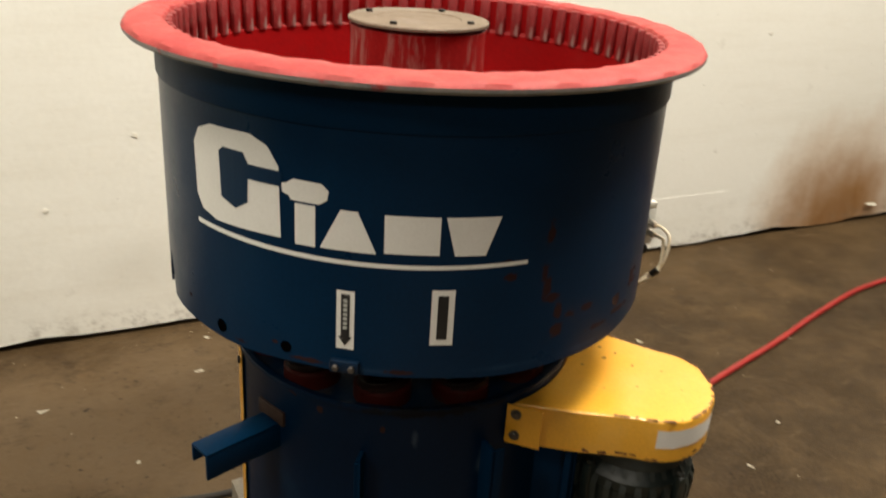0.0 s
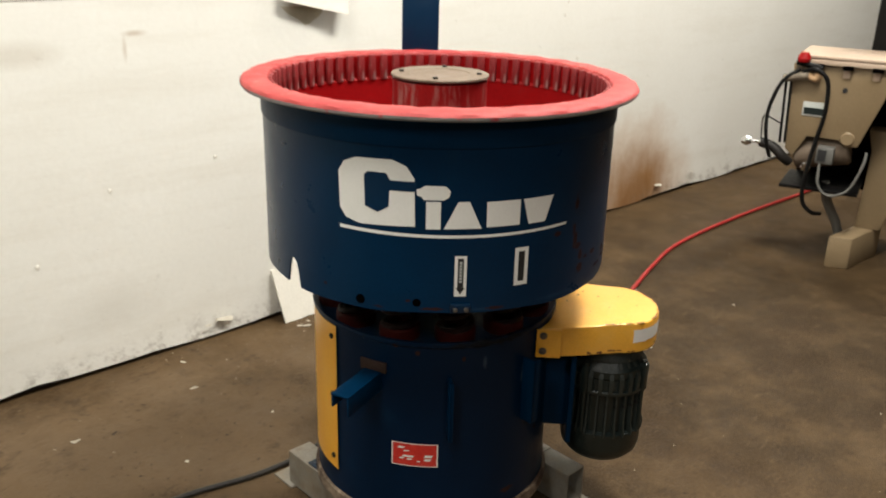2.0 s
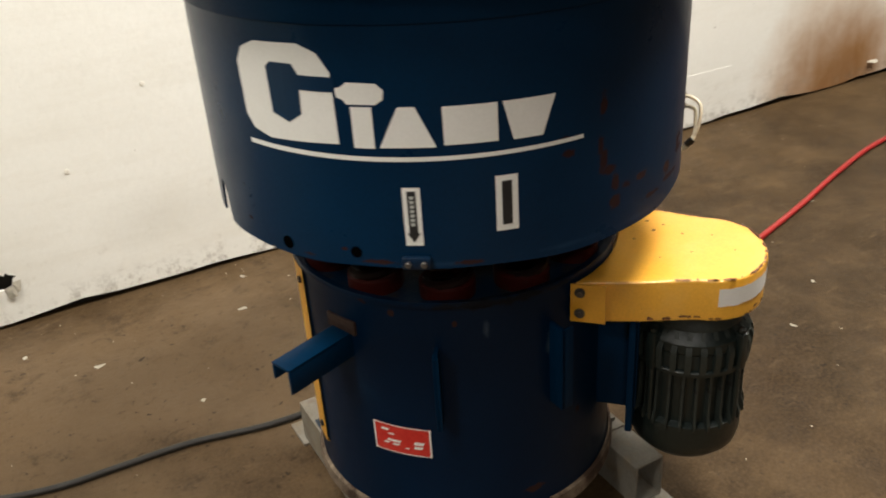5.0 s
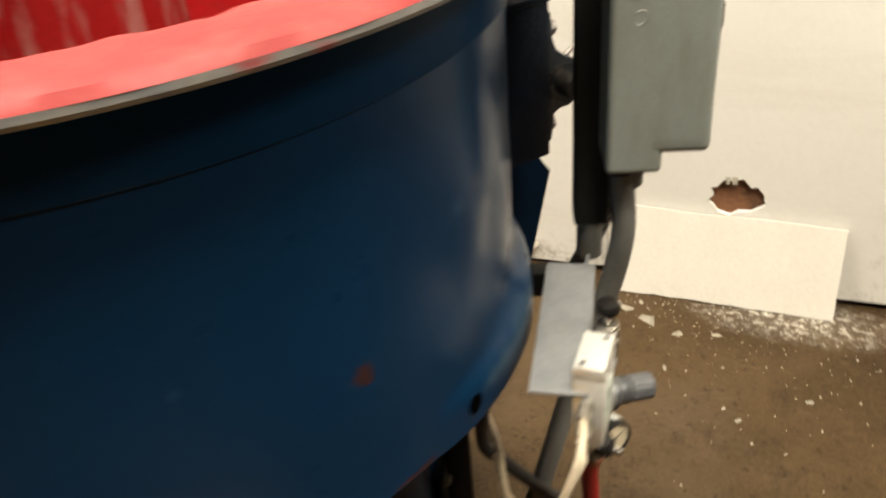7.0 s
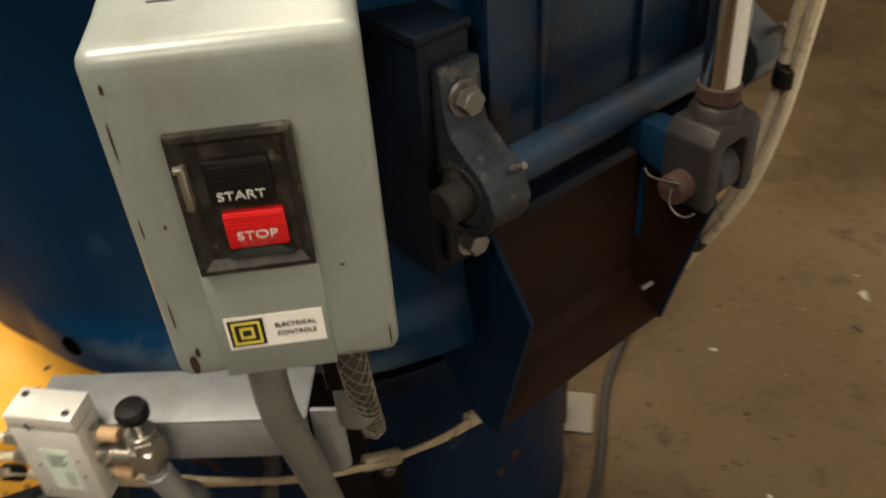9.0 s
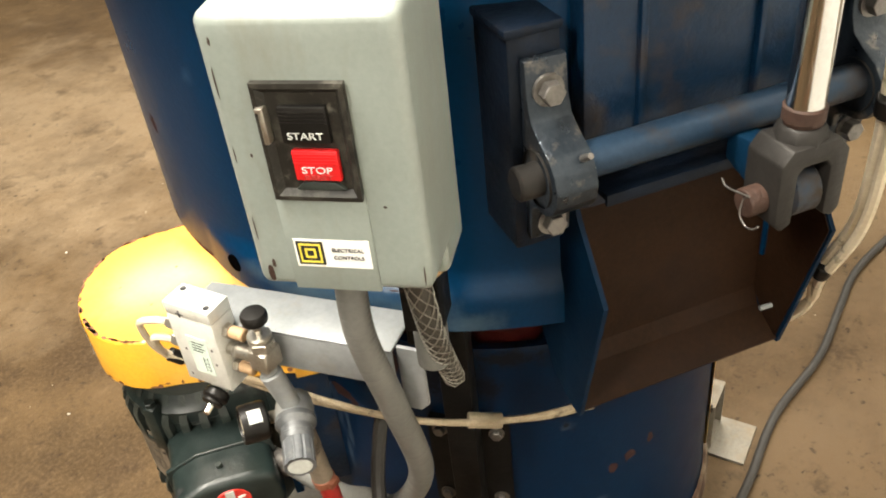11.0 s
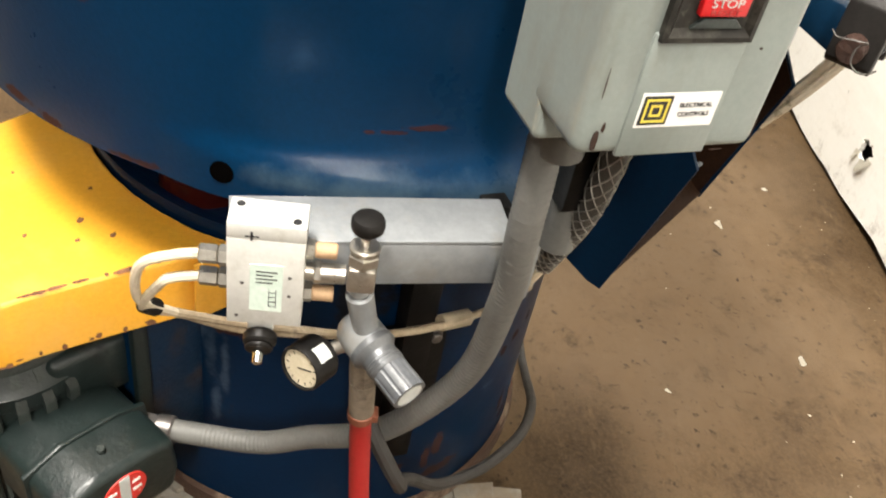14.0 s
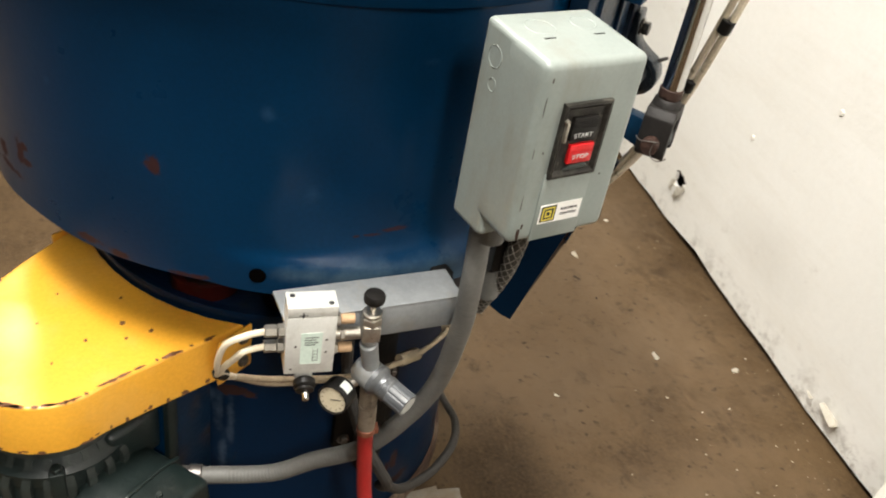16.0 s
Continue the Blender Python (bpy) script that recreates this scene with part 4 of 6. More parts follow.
    bm_box(0.285, 0.428, -0.022, -0.0175, 0.470, 0.497, 0.001, m, own)
    part("bracket_arm", own, M_blue_worn, machine, "blue channel steel bracket arm")
    part("bracket_plate", bm_box(0.290, 0.2965, -0.032, 0.034, 0.500, 0.526, 0.001, m), M_rust, machine, "rusty weld plate")
    # two welded lugs
    for a, z0, z1 in ((-126, 0.355, 0.502), (-87.5, 0.352, 0.512)):
        m = Matrix.Rotation(radians(a), 4, "Z")
        own = bm_box(0.288, 0.326, -0.004, 0.004, z0, z1, 0.0015, m)
        bm_box(0.322, 0.326, -0.004, 0.020 if a > -100 else 0.006, z0, z1, 0.001, m, own)
        part("lug", own, M_blue_worn, machine, "welded blue upright lug")
    # black mounting plate with four bolts, and the post that carries shelf and switch box
    plate = part("mount_plate", bm_bent([(9.5, 0.336), (9.5, 0.478), (27.4, 0.478), (27.4, 0.336)], DRUM_R + 0.012, bm_bent([(9.5, 0.336), (9.5, 0.478), (27.4, 0.478), (27.4, 0.336)], DRUM_R + 0.002)), M_black_paint, machine, "black bolted mounting plate", smooth=0)
    own = bm_lathe([(DRUM_R + 0.001, 0.336), (DRUM_R + 0.011, 0.336), (DRUM_R + 0.0115, 0.478), (DRUM_R + 0.001, 0.478)], 8, a0=9.5, a1=27.4)
    part("mount_pad", own, M_black_paint, plate)
    for a in (12.2, 24.6):
        for z in (0.352, 0.464):
            p = Vector((math.cos(radians(a)), math.sin(radians(a)), 0))
            own = bm_rod(p * 0.303 + UP * z, p * 0.3065 + UP * z, 0.0092, 18)
            bm_hex(p * 0.3065 + UP * z, p * 0.312 + UP * z, 0.0068, own)
            part("bolt", own, M_steel, plate, "zinc hex bolt and washer")
    m = Matrix.Rotation(radians(18.4), 4, "Z")
    own = bm_box(0.304, 0.334, -0.016, 0.016, 0.298, 0.742, 0.002, m)
    bm_box(0.325, 0.430, -0.011, 0.011, 0.712, 0.742, 0.002, m, own)
    part("post_foot", own, M_black_paint, machine, "black steel post foot")
    part("post_neck", bm_rod((0.443, 0.174, 0.740), (0.443, 0.174, 0.790), 0.0135, 20, bevel=0.002), M_conduit, machine, "grey pipe neck below the post")
    own = bm_box(-0.017, 0.017, -0.015, 0.015, 0.785, 1.052, 0.002, pose(0.443, 0.174, 0, 0, 0, 18))
    part("switch_post", own, M_black_paint, machine, "black upright steel post")
    return drum


build_base()


def build_skid():
    for sx, y0, y1 in ((-0.235, -0.285, 0.272), (0.243, -0.30, 0.305)):
        own = bmesh.new()
        w, h, th, zb = 0.068, 0.098, 0.004, 0.006
        bm_box(sx - w / 2, sx + w / 2, y0, y1, zb + h - th, zb + h, 0.001, None, own)
        bm_box(sx - w / 2, sx + w / 2, y0, y1, zb, zb + th, 0.001, None, own)
        bm_box(sx - w / 2, sx - w / 2 + th, y0, y1, zb + th, zb + h - th, 0, None, own)
        bm_box(sx + w / 2 - th, sx + w / 2, y0, y1, zb + th, zb + h - th, 0, None, own)
        rail = part("skid_rail", own, M_skid, machine, "scuffed pale square steel skid tube")
        for y in (y0 - 0.055, y1 - 0.025):
            own = bm_box(sx - 0.046, sx + 0.046, y, y + 0.085, 0.0, 0.006, 0.001)
            foot = part("foot_plate", own, M_skid, rail, "flat pale steel foot plate")
        s = 1 if sx > 0 else -1
        for y in (-0.16, 0.16):
            own = bm_box(sx - 0.03, sx + 0.03, y - 0.028, y + 0.028, 0.104, 0.109, 0.001, None)
            bm_hex((sx + 0.016 * s, y, 0.109), (sx + 0.016 * s, y, 0.118), 0.009, own)
            part("gusset", own, M_shaft if sx < 0 else M_skid, rail, "bolted blue gusset plate" if sx < 0 else "bolted gusset plate")
    own = bm_prism([(0.0, 0.0), (0.075, 0.0), (0.04, 0.05), (0.0, 0.06)], 0.1042, 0.1085, pose(0.215, 0.205, 0, 0, 0, 10), bevel=0.001)
    part("corner_gusset", own, M_skid, machine)
    own = bm_box(0.255, 0.36, 0.015, 0.072, 0.1045, 0.110, 0.001)
    bm_box(0.284, 0.36, 0.015, 0.072, 0.0, 0.006, 0.001, None, own)
    bm_box(0.278, 0.284, 0.015, 0.072, 0.0, 0.105, 0.001, None, own)
    tab = part("side_foot", own, M_skid, machine, "pale bent steel foot bracket")
    part("bolt", bm_hex((0.32, 0.044, 0.110), (0.32, 0.044, 0.118), 0.008), M_steel, tab)


build_skid()


def build_belt_guard():
    ax, px = Vector((0.684, -0.729, 0)).normalized(), Vector((0.729, 0.684, 0)).normalized()
    m = basis(ax, px, UP, (0, 0, 0))
    out = []
    for k in range(9):
        v = -0.160 + 0.315 * k / 8
        out.append((math.sqrt(0.3005 ** 2 - v ** 2) if abs(v) < 0.3 else 0.26, v))
    right = [(0.30, 0.150), (0.36, 0.137), (0.40, 0.129), (0.445, 0.121)]
    end = []
    for k in range(1, 20):
        a = math.pi / 2 - math.pi * k / 20
        end.append((0.445 + 0.108 * math.cos(a) ** 0.85, (0.121 if a > 0 else 0.115) * math.sin(a)))
    left = [(0.445, -0.115), (0.36, -0.139)]
    outline = out + right + end + left
    own = bm_prism(outline, 0.498, 0.572, m)
    bmesh.ops.bevel(own, geom=[e for e in own.edges if all(abs(v.co.z - 0.572) < 1e-4 for v in e.verts)], offset=0.004, segments=3, affect="EDGES", profile=0.5)
    guard = part("belt_guard", own, M_yellow, machine, "chipped yellow sheet steel belt guard")
    for v, sgn in ((-0.1625, -1), (0.1600, 1)):
        x = 0.268
        own = bm_box(x - 0.020, x + 0.038, v - 0.002, v + 0.002, 0.500, 0.571, 0.0012, m)
        part("flange", own, M_yellow, guard)
        for z in (0.517, 0.556):
            c = m @ Vector((x - 0.004, v + sgn * 0.002, z))
            d = m @ Vector((x - 0.004, v + sgn * 0.008, z))
            own = bm_rod(c, c.lerp(d, 0.3), 0.009, 14)
            bm_hex(c.lerp(d, 0.3), d, 0.0065, own)
            part("bolt", own, M_steel, guard)
    # white stickers round the end, and chips along the edge
    r0 = random.Random(3)
    for a0, a1, z0, z1 in ((-75, -9, 0.524, 0.557), (-5, 27, 0.520, 0.562)):
        own = bmesh.new()
        pts = []
        for k in range(15):
            a = radians(a0) + radians(a1 - a0) * k / 14
            pts.append(m @ Vector((0.445 + 0.1088 * math.cos(a) ** 0.85, (0.1218 if a > 0 else 0.1158) * math.sin(a), 0)))
        vs = [(own.verts.new(p + UP * (z0 + r0.uniform(-0.001, 0.001))), own.verts.new(p + UP * (z1 + r0.uniform(-0.001, 0.001)))) for p in pts]
        for (a, b), (c, d) in zip(vs, vs[1:]):
            own.faces.new((a, c, d, b))
        part("sticker", own, M_white, guard, "worn white sticker strip")
    r3 = random.Random(5)
    edge = right + end + left
    for k in range(60):
        i = r3.choices(range(len(edge) - 1), weights=[math.dist(edge[q], edge[q + 1]) for q in range(len(edge) - 1)])[0]
        u = r3.random()
        x = edge[i][0] * (1 - u) + edge[i + 1][0] * u
        y = edge[i][1] * (1 - u) + edge[i + 1][1] * u
        s = 0.972 + r3.random() * 0.018
        c = m @ Vector((0.40 + (x - 0.40) * s, y * s, 0.5724))
        w, h = r3.choice((0.003, 0.005, 0.008, 0.014)) * r3.uniform(0.6, 1.1), r3.uniform(0.0014, 0.0042)
        tn = (m.to_3x3() @ Vector((edge[i + 1][0] - edge[i][0], edge[i + 1][1] - edge[i][1], 0))).normalized()
        sd = UP.cross(tn)
        own = bmesh.new()
        own.faces.new([own.verts.new(c + tn * (w * math.cos(q) * r3.uniform(0.6, 1)) + sd * (h * math.sin(q) * r3.uniform(0.6, 1))) for q in [n * math.pi / 7 for n in range(14)]])
        part("chip", own, M_chip, guard, "bare rusty chip in the yellow paint", smooth=0)
    for k in range(34):
        i = r3.choices(range(len(edge) - 1), weights=[math.dist(edge[q], edge[q + 1]) for q in range(len(edge) - 1)])[0]
        u = r3.random()
        p0, p1 = (m @ Vector((*edge[i], 0))), (m @ Vector((*edge[i + 1], 0)))
        tn = (p1 - p0).normalized()
        c = p0.lerp(p1, u) + UP.cross(tn) * 0.0006 + UP * (0.4995 + abs(r3.gauss(0, 0.003)))
        w, h = r3.choice((0.003, 0.005, 0.009)) * r3.uniform(0.6, 1.1), r3.uniform(0.0014, 0.0045)
        own = bmesh.new()
        own.faces.new([own.verts.new(c + tn * (w * math.cos(q) * r3.uniform(0.6, 1)) + UP * (h * math.sin(q) * r3.uniform(0.6, 1))) for q in [n * math.pi / 7 for n in range(14)]])
        part("chip", own, M_chip, guard, "bare rusty chip in the yellow paint", smooth=0)
    for x, y, w in ((0.36, 0.05, 0.007), (0.375, 0.075, 0.004), (0.345, 0.085, 0.005), (0.41, 0.045, 0.004), (0.43, -0.02, 0.003), (0.33, 0.01, 0.004), (0.46, 0.05, 0.003), (0.38, -0.05, 0.003), (0.50, 0.0, 0.003)):
        c = m @ Vector((x, y, 0.5724))
        own = bmesh.new()
        own.faces.new([own.verts.new(c + Vector((w * math.cos(q) * r3.uniform(0.5, 1), w * 0.7 * math.sin(q) * r3.uniform(0.5, 1), 0))) for q in [n * math.pi / 4 for n in range(8)]])
        part("chip", own, M_chip, guard, "bare rusty chip in the yellow paint", smooth=0)


build_belt_guard()


def build_motor():
    cx, cy = 0.302, -0.318
    m = Matrix.Translation((cx, cy, 0))
    motor = part("motor", bm_lathe([(0.0, 0.165), (0.055, 0.166), (0.082, 0.175), (0.097, 0.192), (0.1015, 0.212), (0.1015, 0.256), (0.088, 0.260), (0.086, 0.405), (0.096, 0.409), (0.101, 0.415), (0.101, 0.432), (0.088, 0.445), (0.080, 0.475), (0.074, 0.482), (0.074, 0.498)], 72, m), M_motor, machine, "dark green electric motor hanging below the guard")
    own = bmesh.new()
    prof = [(0.084, 0.250), (0.105, 0.250), (0.1065, 0.256), (0.1055, 0.265), (0.1000, 0.282), (0.0985, 0.372), (0.084, 0.372)]
    sides = [[own.verts.new((r, s * (0.0036 if r < 0.09 else 0.0024), z)) for r, z in prof] for s in (-1, 1)]
    own.faces.new(sides[0])
    own.faces.new(sides[1][::-1])
    for q in range(len(prof)):
        n = (q + 1) % len(prof)
        own.faces.new((sides[0][q], sides[1][q], sides[1][n], sides[0][n]))
    bmesh.ops.recalc_face_normals(own, faces=own.faces)
    me = finish("cooling_fin", own, M_motor_dusty)
    for k in range(26):
        a = 360 * k / 26
        if 20 < a < 84:
            continue
        ob = new("cooling_fin", me)
        ob.parent = motor
        ob.matrix_basis = m @ Matrix.Rotation(radians(a), 4, "Z")
    # upper end bell: dusty collar, overhanging edge, and a ring of cast pockets
    part("bell_collar", bm_lathe([(0.080, 0.498), (0.0815, 0.478), (0.0845, 0.464), (0.0880, 0.458), (0.0885, 0.4525), (0.080, 0.450)], 72, m), M_motor_dusty, motor, "dusty grey-green end bell")
    own = bmesh.new()
    prof = [(0.0855, 0.376), (0.1055, 0.376), (0.1078, 0.413), (0.1062, 0.4205), (0.0860, 0.4515)]
    sides = [[own.verts.new((r, v * (0.0038 + (r - 0.0855) * 0.075), z)) for r, z in prof] for v in (-1, 1)]
    own.faces.new(sides[0])
    own.faces.new(sides[1][::-1])
    for q in range(len(prof)):
        n = (q + 1) % len(prof)
        own.faces.new((sides[0][q], sides[1][q], sides[1][n], sides[0][n]))
    bmesh.ops.recalc_face_normals(own, faces=own.faces)
    me = finish("bell_rib", own, M_motor_dusty)
    for k in range(26):
        ob = new("bell_rib", me)
        ob.parent = motor
        ob.matrix_basis = m @ Matrix.Rotation(2 * math.pi * k / 26 + 0.05, 4, "Z")
    part("bell_wall", bm_lathe([(0.082, 0.4505), (0.0885, 0.4340), (0.0975, 0.4080), (0.0985, 0.376), (0.094, 0.3755)], 72, m), M_motor, motor)
    part("bell_ring", bm_lathe([(0.088, 0.380), (0.1035, 0.3795), (0.1052, 0.3775), (0.1048, 0.370), (0.088, 0.367)], 72, m), M_motor, motor)
    for k in range(4):
        a = radians(9 + 90 * k)
        mm = m @ Matrix.Rotation(a, 4, "Z")
        own = bm_box(0.096, 0.1125, -0.009, 0.009, 0.372, 0.446, 0.003, mm)
        part("bolt_boss", own, M_motor, motor)
        part("through_bolt", bm_rod(mm @ Vector((0.104, 0, 0.258)), mm @ Vector((0.104, 0, 0.375)), 0.0048, 10), M_motor, motor)
        part("bolt_head", bm_hex(mm @ Vector((0.104, 0, 0.446)), mm @ Vector((0.104, 0, 0.453)), 0.0070), M_motor, motor)
    # terminal box
    d = Vector((math.cos(radians(50)), math.sin(radians(50)), 0))
    s = UP.cross(d)
    mt = basis(s, UP, d, (cx, cy, 0))
    own = bm_prism([(-0.066, 0.322), (0.056, 0.314), (0.064, 0.345), (0.058, 0.392), (0.03, 0.402), (-0.03, 0.406), (-0.066, 0.392)], 0.085, 0.206, mt)
    bmesh.ops.bevel(own, geom=own.edges[:], offset=0.010, segments=3, affect="EDGES", profile=0.5)
    part("terminal_box", own, M_motor, motor, "dark green cast terminal box")
    own = bm_prism([(-0.070, 0.318), (0.060, 0.310), (0.0685, 0.345), (0.062, 0.396), (0.03, 0.406), (-0.03, 0.410), (-0.070, 0.396)], 0.146, 0.152, mt, bevel=0.0015)
    part("box_seam", own, M_motor, motor)
    own = bm_lathe([(0.0, 0.2070), (0.0235, 0.2070), (0.024, 0.2060)], 32, mt @ Matrix.Translation((-0.002, 0.366, 0)))
    badge = part("badge", own, M_red_ink, motor, "round red and grey maker's badge")
    own = bm_box(-0.0075, 0.0035, 0.344, 0.388, 0.2071, 0.2078, 0, mt)
    part("badge_bar", own, M_label, motor)
    for x, y, w in ((-0.020, 0.371, 0.009), (-0.020, 0.360, 0.009), (0.006, 0.372, 0.009), (0.006, 0.360, 0.010)):
        part("badge_print", bm_box(x, x + w, y, y + 0.004, 0.2071, 0.2076, 0, mt), M_white, motor)
    # conduit plug, round service seal and two rating plates
    own = bm_rod(mt @ Vector((-0.046, 0.348, 0.196)), mt @ Vector((-0.046, 0.348, 0.2115)), 0.0145, 22, bevel=0.002)
    part("box_plug", own, M_motor_dusty, motor, "dusty threaded plug")
    part("box_screw", bm_hex(mt @ Vector((-0.005, 0.404, 0.178)), mt @ Vector((-0.005, 0.411, 0.178)), 0.0042), M_motor_dusty, motor)
    ad = Vector((math.cos(radians(24)), math.sin(radians(24)), 0))
    sd = UP.cross(ad)
    own = bm_lathe([(0.0, 0.0008), (0.0225, 0.0), (0.0232, -0.001)], 28, basis(sd, (UP * 0.93 - ad * 0.36).normalized(), (ad * 0.93 + UP * 0.36).normalized() * -1, Vector((cx, cy, 0.209)) + ad * 0.1062))
    part("seal", own, M_seal, motor, "worn round white and red service seal", smooth=0)
    for a0, a1, z0, z1, label in ((-29, 6.5, 0.292, 0.388, "dirty brown rating plate"), (14, 28, 0.308, 0.360, "small dirty plate")):
        own = bm_bent([(a0, z0), (a0, z1), (a1, z1), (a1, z0)], 0.1035)
        bmesh.ops.translate(own, verts=own.verts, vec=(cx, cy, 0))
        plate = part("rating_plate", own, M_plate, motor, label, smooth=0)
    own = bmesh.new()
    for a0, a1, z0, z1 in ((-26, -4, 0.374, 0.376), (-26, -8, 0.366, 0.368), (-24, -6, 0.357, 0.359), (-25, -4, 0.348, 0.350), (-26, -10, 0.339, 0.341), (-26, -4, 0.330, 0.332), (-24, -9, 0.321, 0.323), (-26, -4, 0.312, 0.314), (0.5, 4.0, 0.349, 0.353), (-2.8, -2.2, 0.296, 0.385)):
        bm_bent([(a0, z0), (a0, z1), (a1, z1), (a1, z0)], 0.1040, own)
    bmesh.ops.translate(own, verts=own.verts, vec=(cx, cy, 0))
    part("plate_print", own, M_motor, motor, smooth=0)
    own = bm_bent([(-1.2, 0.366), (-1.2, 0.381), (0.6, 0.381), (0.6, 0.366)], 0.1040)
    bmesh.ops.translate(own, verts=own.verts, vec=(cx, cy, 0))
    part("plate_mark", own, M_red_ink, motor, smooth=0)
    # mounting bracket to the drum
    mb = basis(Vector((0.684, -0.729, 0)).normalized(), Vector((0.729, 0.684, 0)).normalized(), UP, (0, 0, 0))
    part("bracket_cheek", bm_box(0.27, 0.355, -0.075, -0.062, 0.27, 0.47, 0.002, mb), M_blue_worn, machine, "blue motor bracket cheek")
    part("bracket_cheek", bm_box(0.268, 0.345, 0.098, 0.110, 0.25, 0.478, 0.002, mb), M_blue_grimy, machine, "grimy motor bracket cheek")
    own = bm_box(0.345, 0.430, 0.072, 0.100, 0.375, 0.452, 0.010, mb, segments=3)
    bm_box(0.335, 0.352, 0.060, 0.118, 0.30, 0.475, 0.004, mb, own)
    part("motor_foot", own, M_motor, motor, "grimy cast motor foot")
    part("motor_bracket", bm_box(0.340, 0.352, -0.11, 0.11, 0.24, 0.48, 0.002, mb), M_blue_worn, machine, "blue motor bracket plate")


build_motor()


def build_switch_box():
    u = lambda x, y, z: M_BOX @ Vector((x, y, z))  # noqa: E731
    own = bm_box(-0.0050, 0.1050, 0.8725, 1.0668, -0.092, -0.0420, 0.0055, None, segments=4)
    for v in own.verts:
        if v.co.y > 1.055:
            v.co.y -= 0.06 * v.co.z
    bmesh.ops.transform(own, verts=own.verts, matrix=M_BOX)
    body = part("switch_box", own, M_box, machine, "grey steel motor starter enclosure", smooth=0)
    own = bmesh.new()
    bmesh.ops.create_cube(own, size=1)
    bmesh.ops.transform(own, verts=own.verts, matrix=Matrix.LocRotScale((0.05015, 0.9792, -0.02575), None, (0.1107, 0.1756, 0.0515)))
    bmesh.ops.bevel(own, geom=[e for e in own.edges if any(v.co.z > -0.001 for v in e.verts)], offset=0.0072, segments=4, affect="EDGES", profile=0.5)
    bmesh.ops.subdivide_edges(own, edges=[e for e in own.edges if e.calc_length() > 0.04], cuts=14, use_grid_fill=True)
    for v in own.verts:
        for dx, dy, wd, dep in ((0.012, 0.94, 0.012, 0.0012), (0.088, 0.965, 0.010, 0.0014), (0.085, 1.045, 0.012, 0.0010), (0.03, 0.90, 0.014, 0.0008)):
            v.co.z -= dep * math.exp(-((v.co.x - dx) ** 2 + (v.co.y - dy) ** 2) / wd ** 2) if v.co.z > -0.002 else 0
    for v in own.verts:
        if v.co.y > 1.055:
            v.co.y -= 0.06 * v.co.z
    bmesh.ops.transform(own, verts=own.verts, matrix=M_BOX)
    part("cover", own, M_box, body, "grey enclosure cover with rounded edges")
    own = bm_prism([(0.0190, 0.8916), (0.0735, 0.8916), (0.0735, 0.962), (0.0190, 0.962)], -0.002, 0.0012, M_BOX, bevel=0.001)
    part("raised_panel", own, M_box, body)
    M_SWITCH = M_BOX @ Matrix.Translation((0.0012, 0.0045, 0.0))
    # switch plate: a rim round a sunk floor, with its two buttons
    own = bmesh.new()
    o, i = (0.0198, 0.0716, 0.954, 1.0258), (0.0226, 0.0690, 0.9568, 1.0230)
    k2 = (0.0262, 0.0662, 0.9605, 1.0195)
    loops = []
    for (x0, x1, y0, y1), z in ((o, 0.0), (o, 0.0042), (i, 0.0046), (k2, 0.0012)):
        loops.append([own.verts.new(M_SWITCH @ Vector(p)) for p in ((x0, y0, z), (x1, y0, z), (x1, y1, z), (x0, y1, z))])
    for p, q in zip(loops, loops[1:]):
        for k in range(4):
            own.faces.new((p[k], p[(k + 1) % 4], q[(k + 1) % 4], q[k]))
    own.faces.new(loops[-1])
    part("switch_plate", own, M_surround, body, "black switch surround", smooth=0)
    own = bm_prism([(0.0335, 0.9610), (0.0635, 0.9610), (0.0575, 0.9662), (0.0395, 0.9662)], 0.0008, 0.0040, M_SWITCH, bevel=0.0008)
    part("lower_guard", own, M_motor_dusty, body, "dusty grey button guard")
    own = bm_box(0.0325, 0.0600, 0.9905, 1.0125, 0.0, 0.0046, 0.0010, M_SWITCH)
    for k in range(4):
        bm_box(0.0335, 0.0590, 1.0026 + k * 0.0021, 1.0037 + k * 0.0021, 0.0045, 0.0052, 0, M_SWITCH, own)
    part("start_button", own, M_black, body, "black start button")
    own = bm_box(0.0355, 0.0620, 0.9675, 0.9862, 0.0, 0.0048, 0.0010, M_SWITCH)
    for k in range(4):
        bm_box(0.0365, 0.0610, 0.9782 + k * 0.0019, 0.9791 + k * 0.0019, 0.0047, 0.0053, 0, M_SWITCH, own)
    part("stop_button", own, M_stop, body, "red stop button")
    lettering("start_word", "START", 0.0058, M_SWITCH @ Matrix.Translation((0.0460, 0.9952, 0.0048)) @ Matrix.Diagonal((1.22, 1, 1, 1)), M_label, body)
    lettering("stop_word", "STOP", 0.0058, M_SWITCH @ Matrix.Translation((0.0488, 0.9742, 0.0050)) @ Matrix.Diagonal((1.3, 1, 1, 1)), M_label, body)
    lettering("reset_word", "RESET", 0.0040, M_SWITCH @ Matrix.Translation((0.0490, 0.9698, 0.0050)) @ Matrix.Diagonal((1.6, 1, 1, 1)), M_red_rim, body)
    own = bm_box(0.0228, 0.0262, 0.991, 1.0120, 0.0, 0.0075, 0.001, M_SWITCH)
    bm_box(0.0212, 0.0258, 1.0100, 1.0125, 0.001, 0.0075, 0.0006, M_SWITCH, own)
    part("lock_tab", own, M_brass, body, "small metal padlock tab")
    # maker's sticker
    own = bm_box(0.0238, 0.0706, 0.9095, 0.9295, 0.0012, 0.0016, 0, M_BOX)
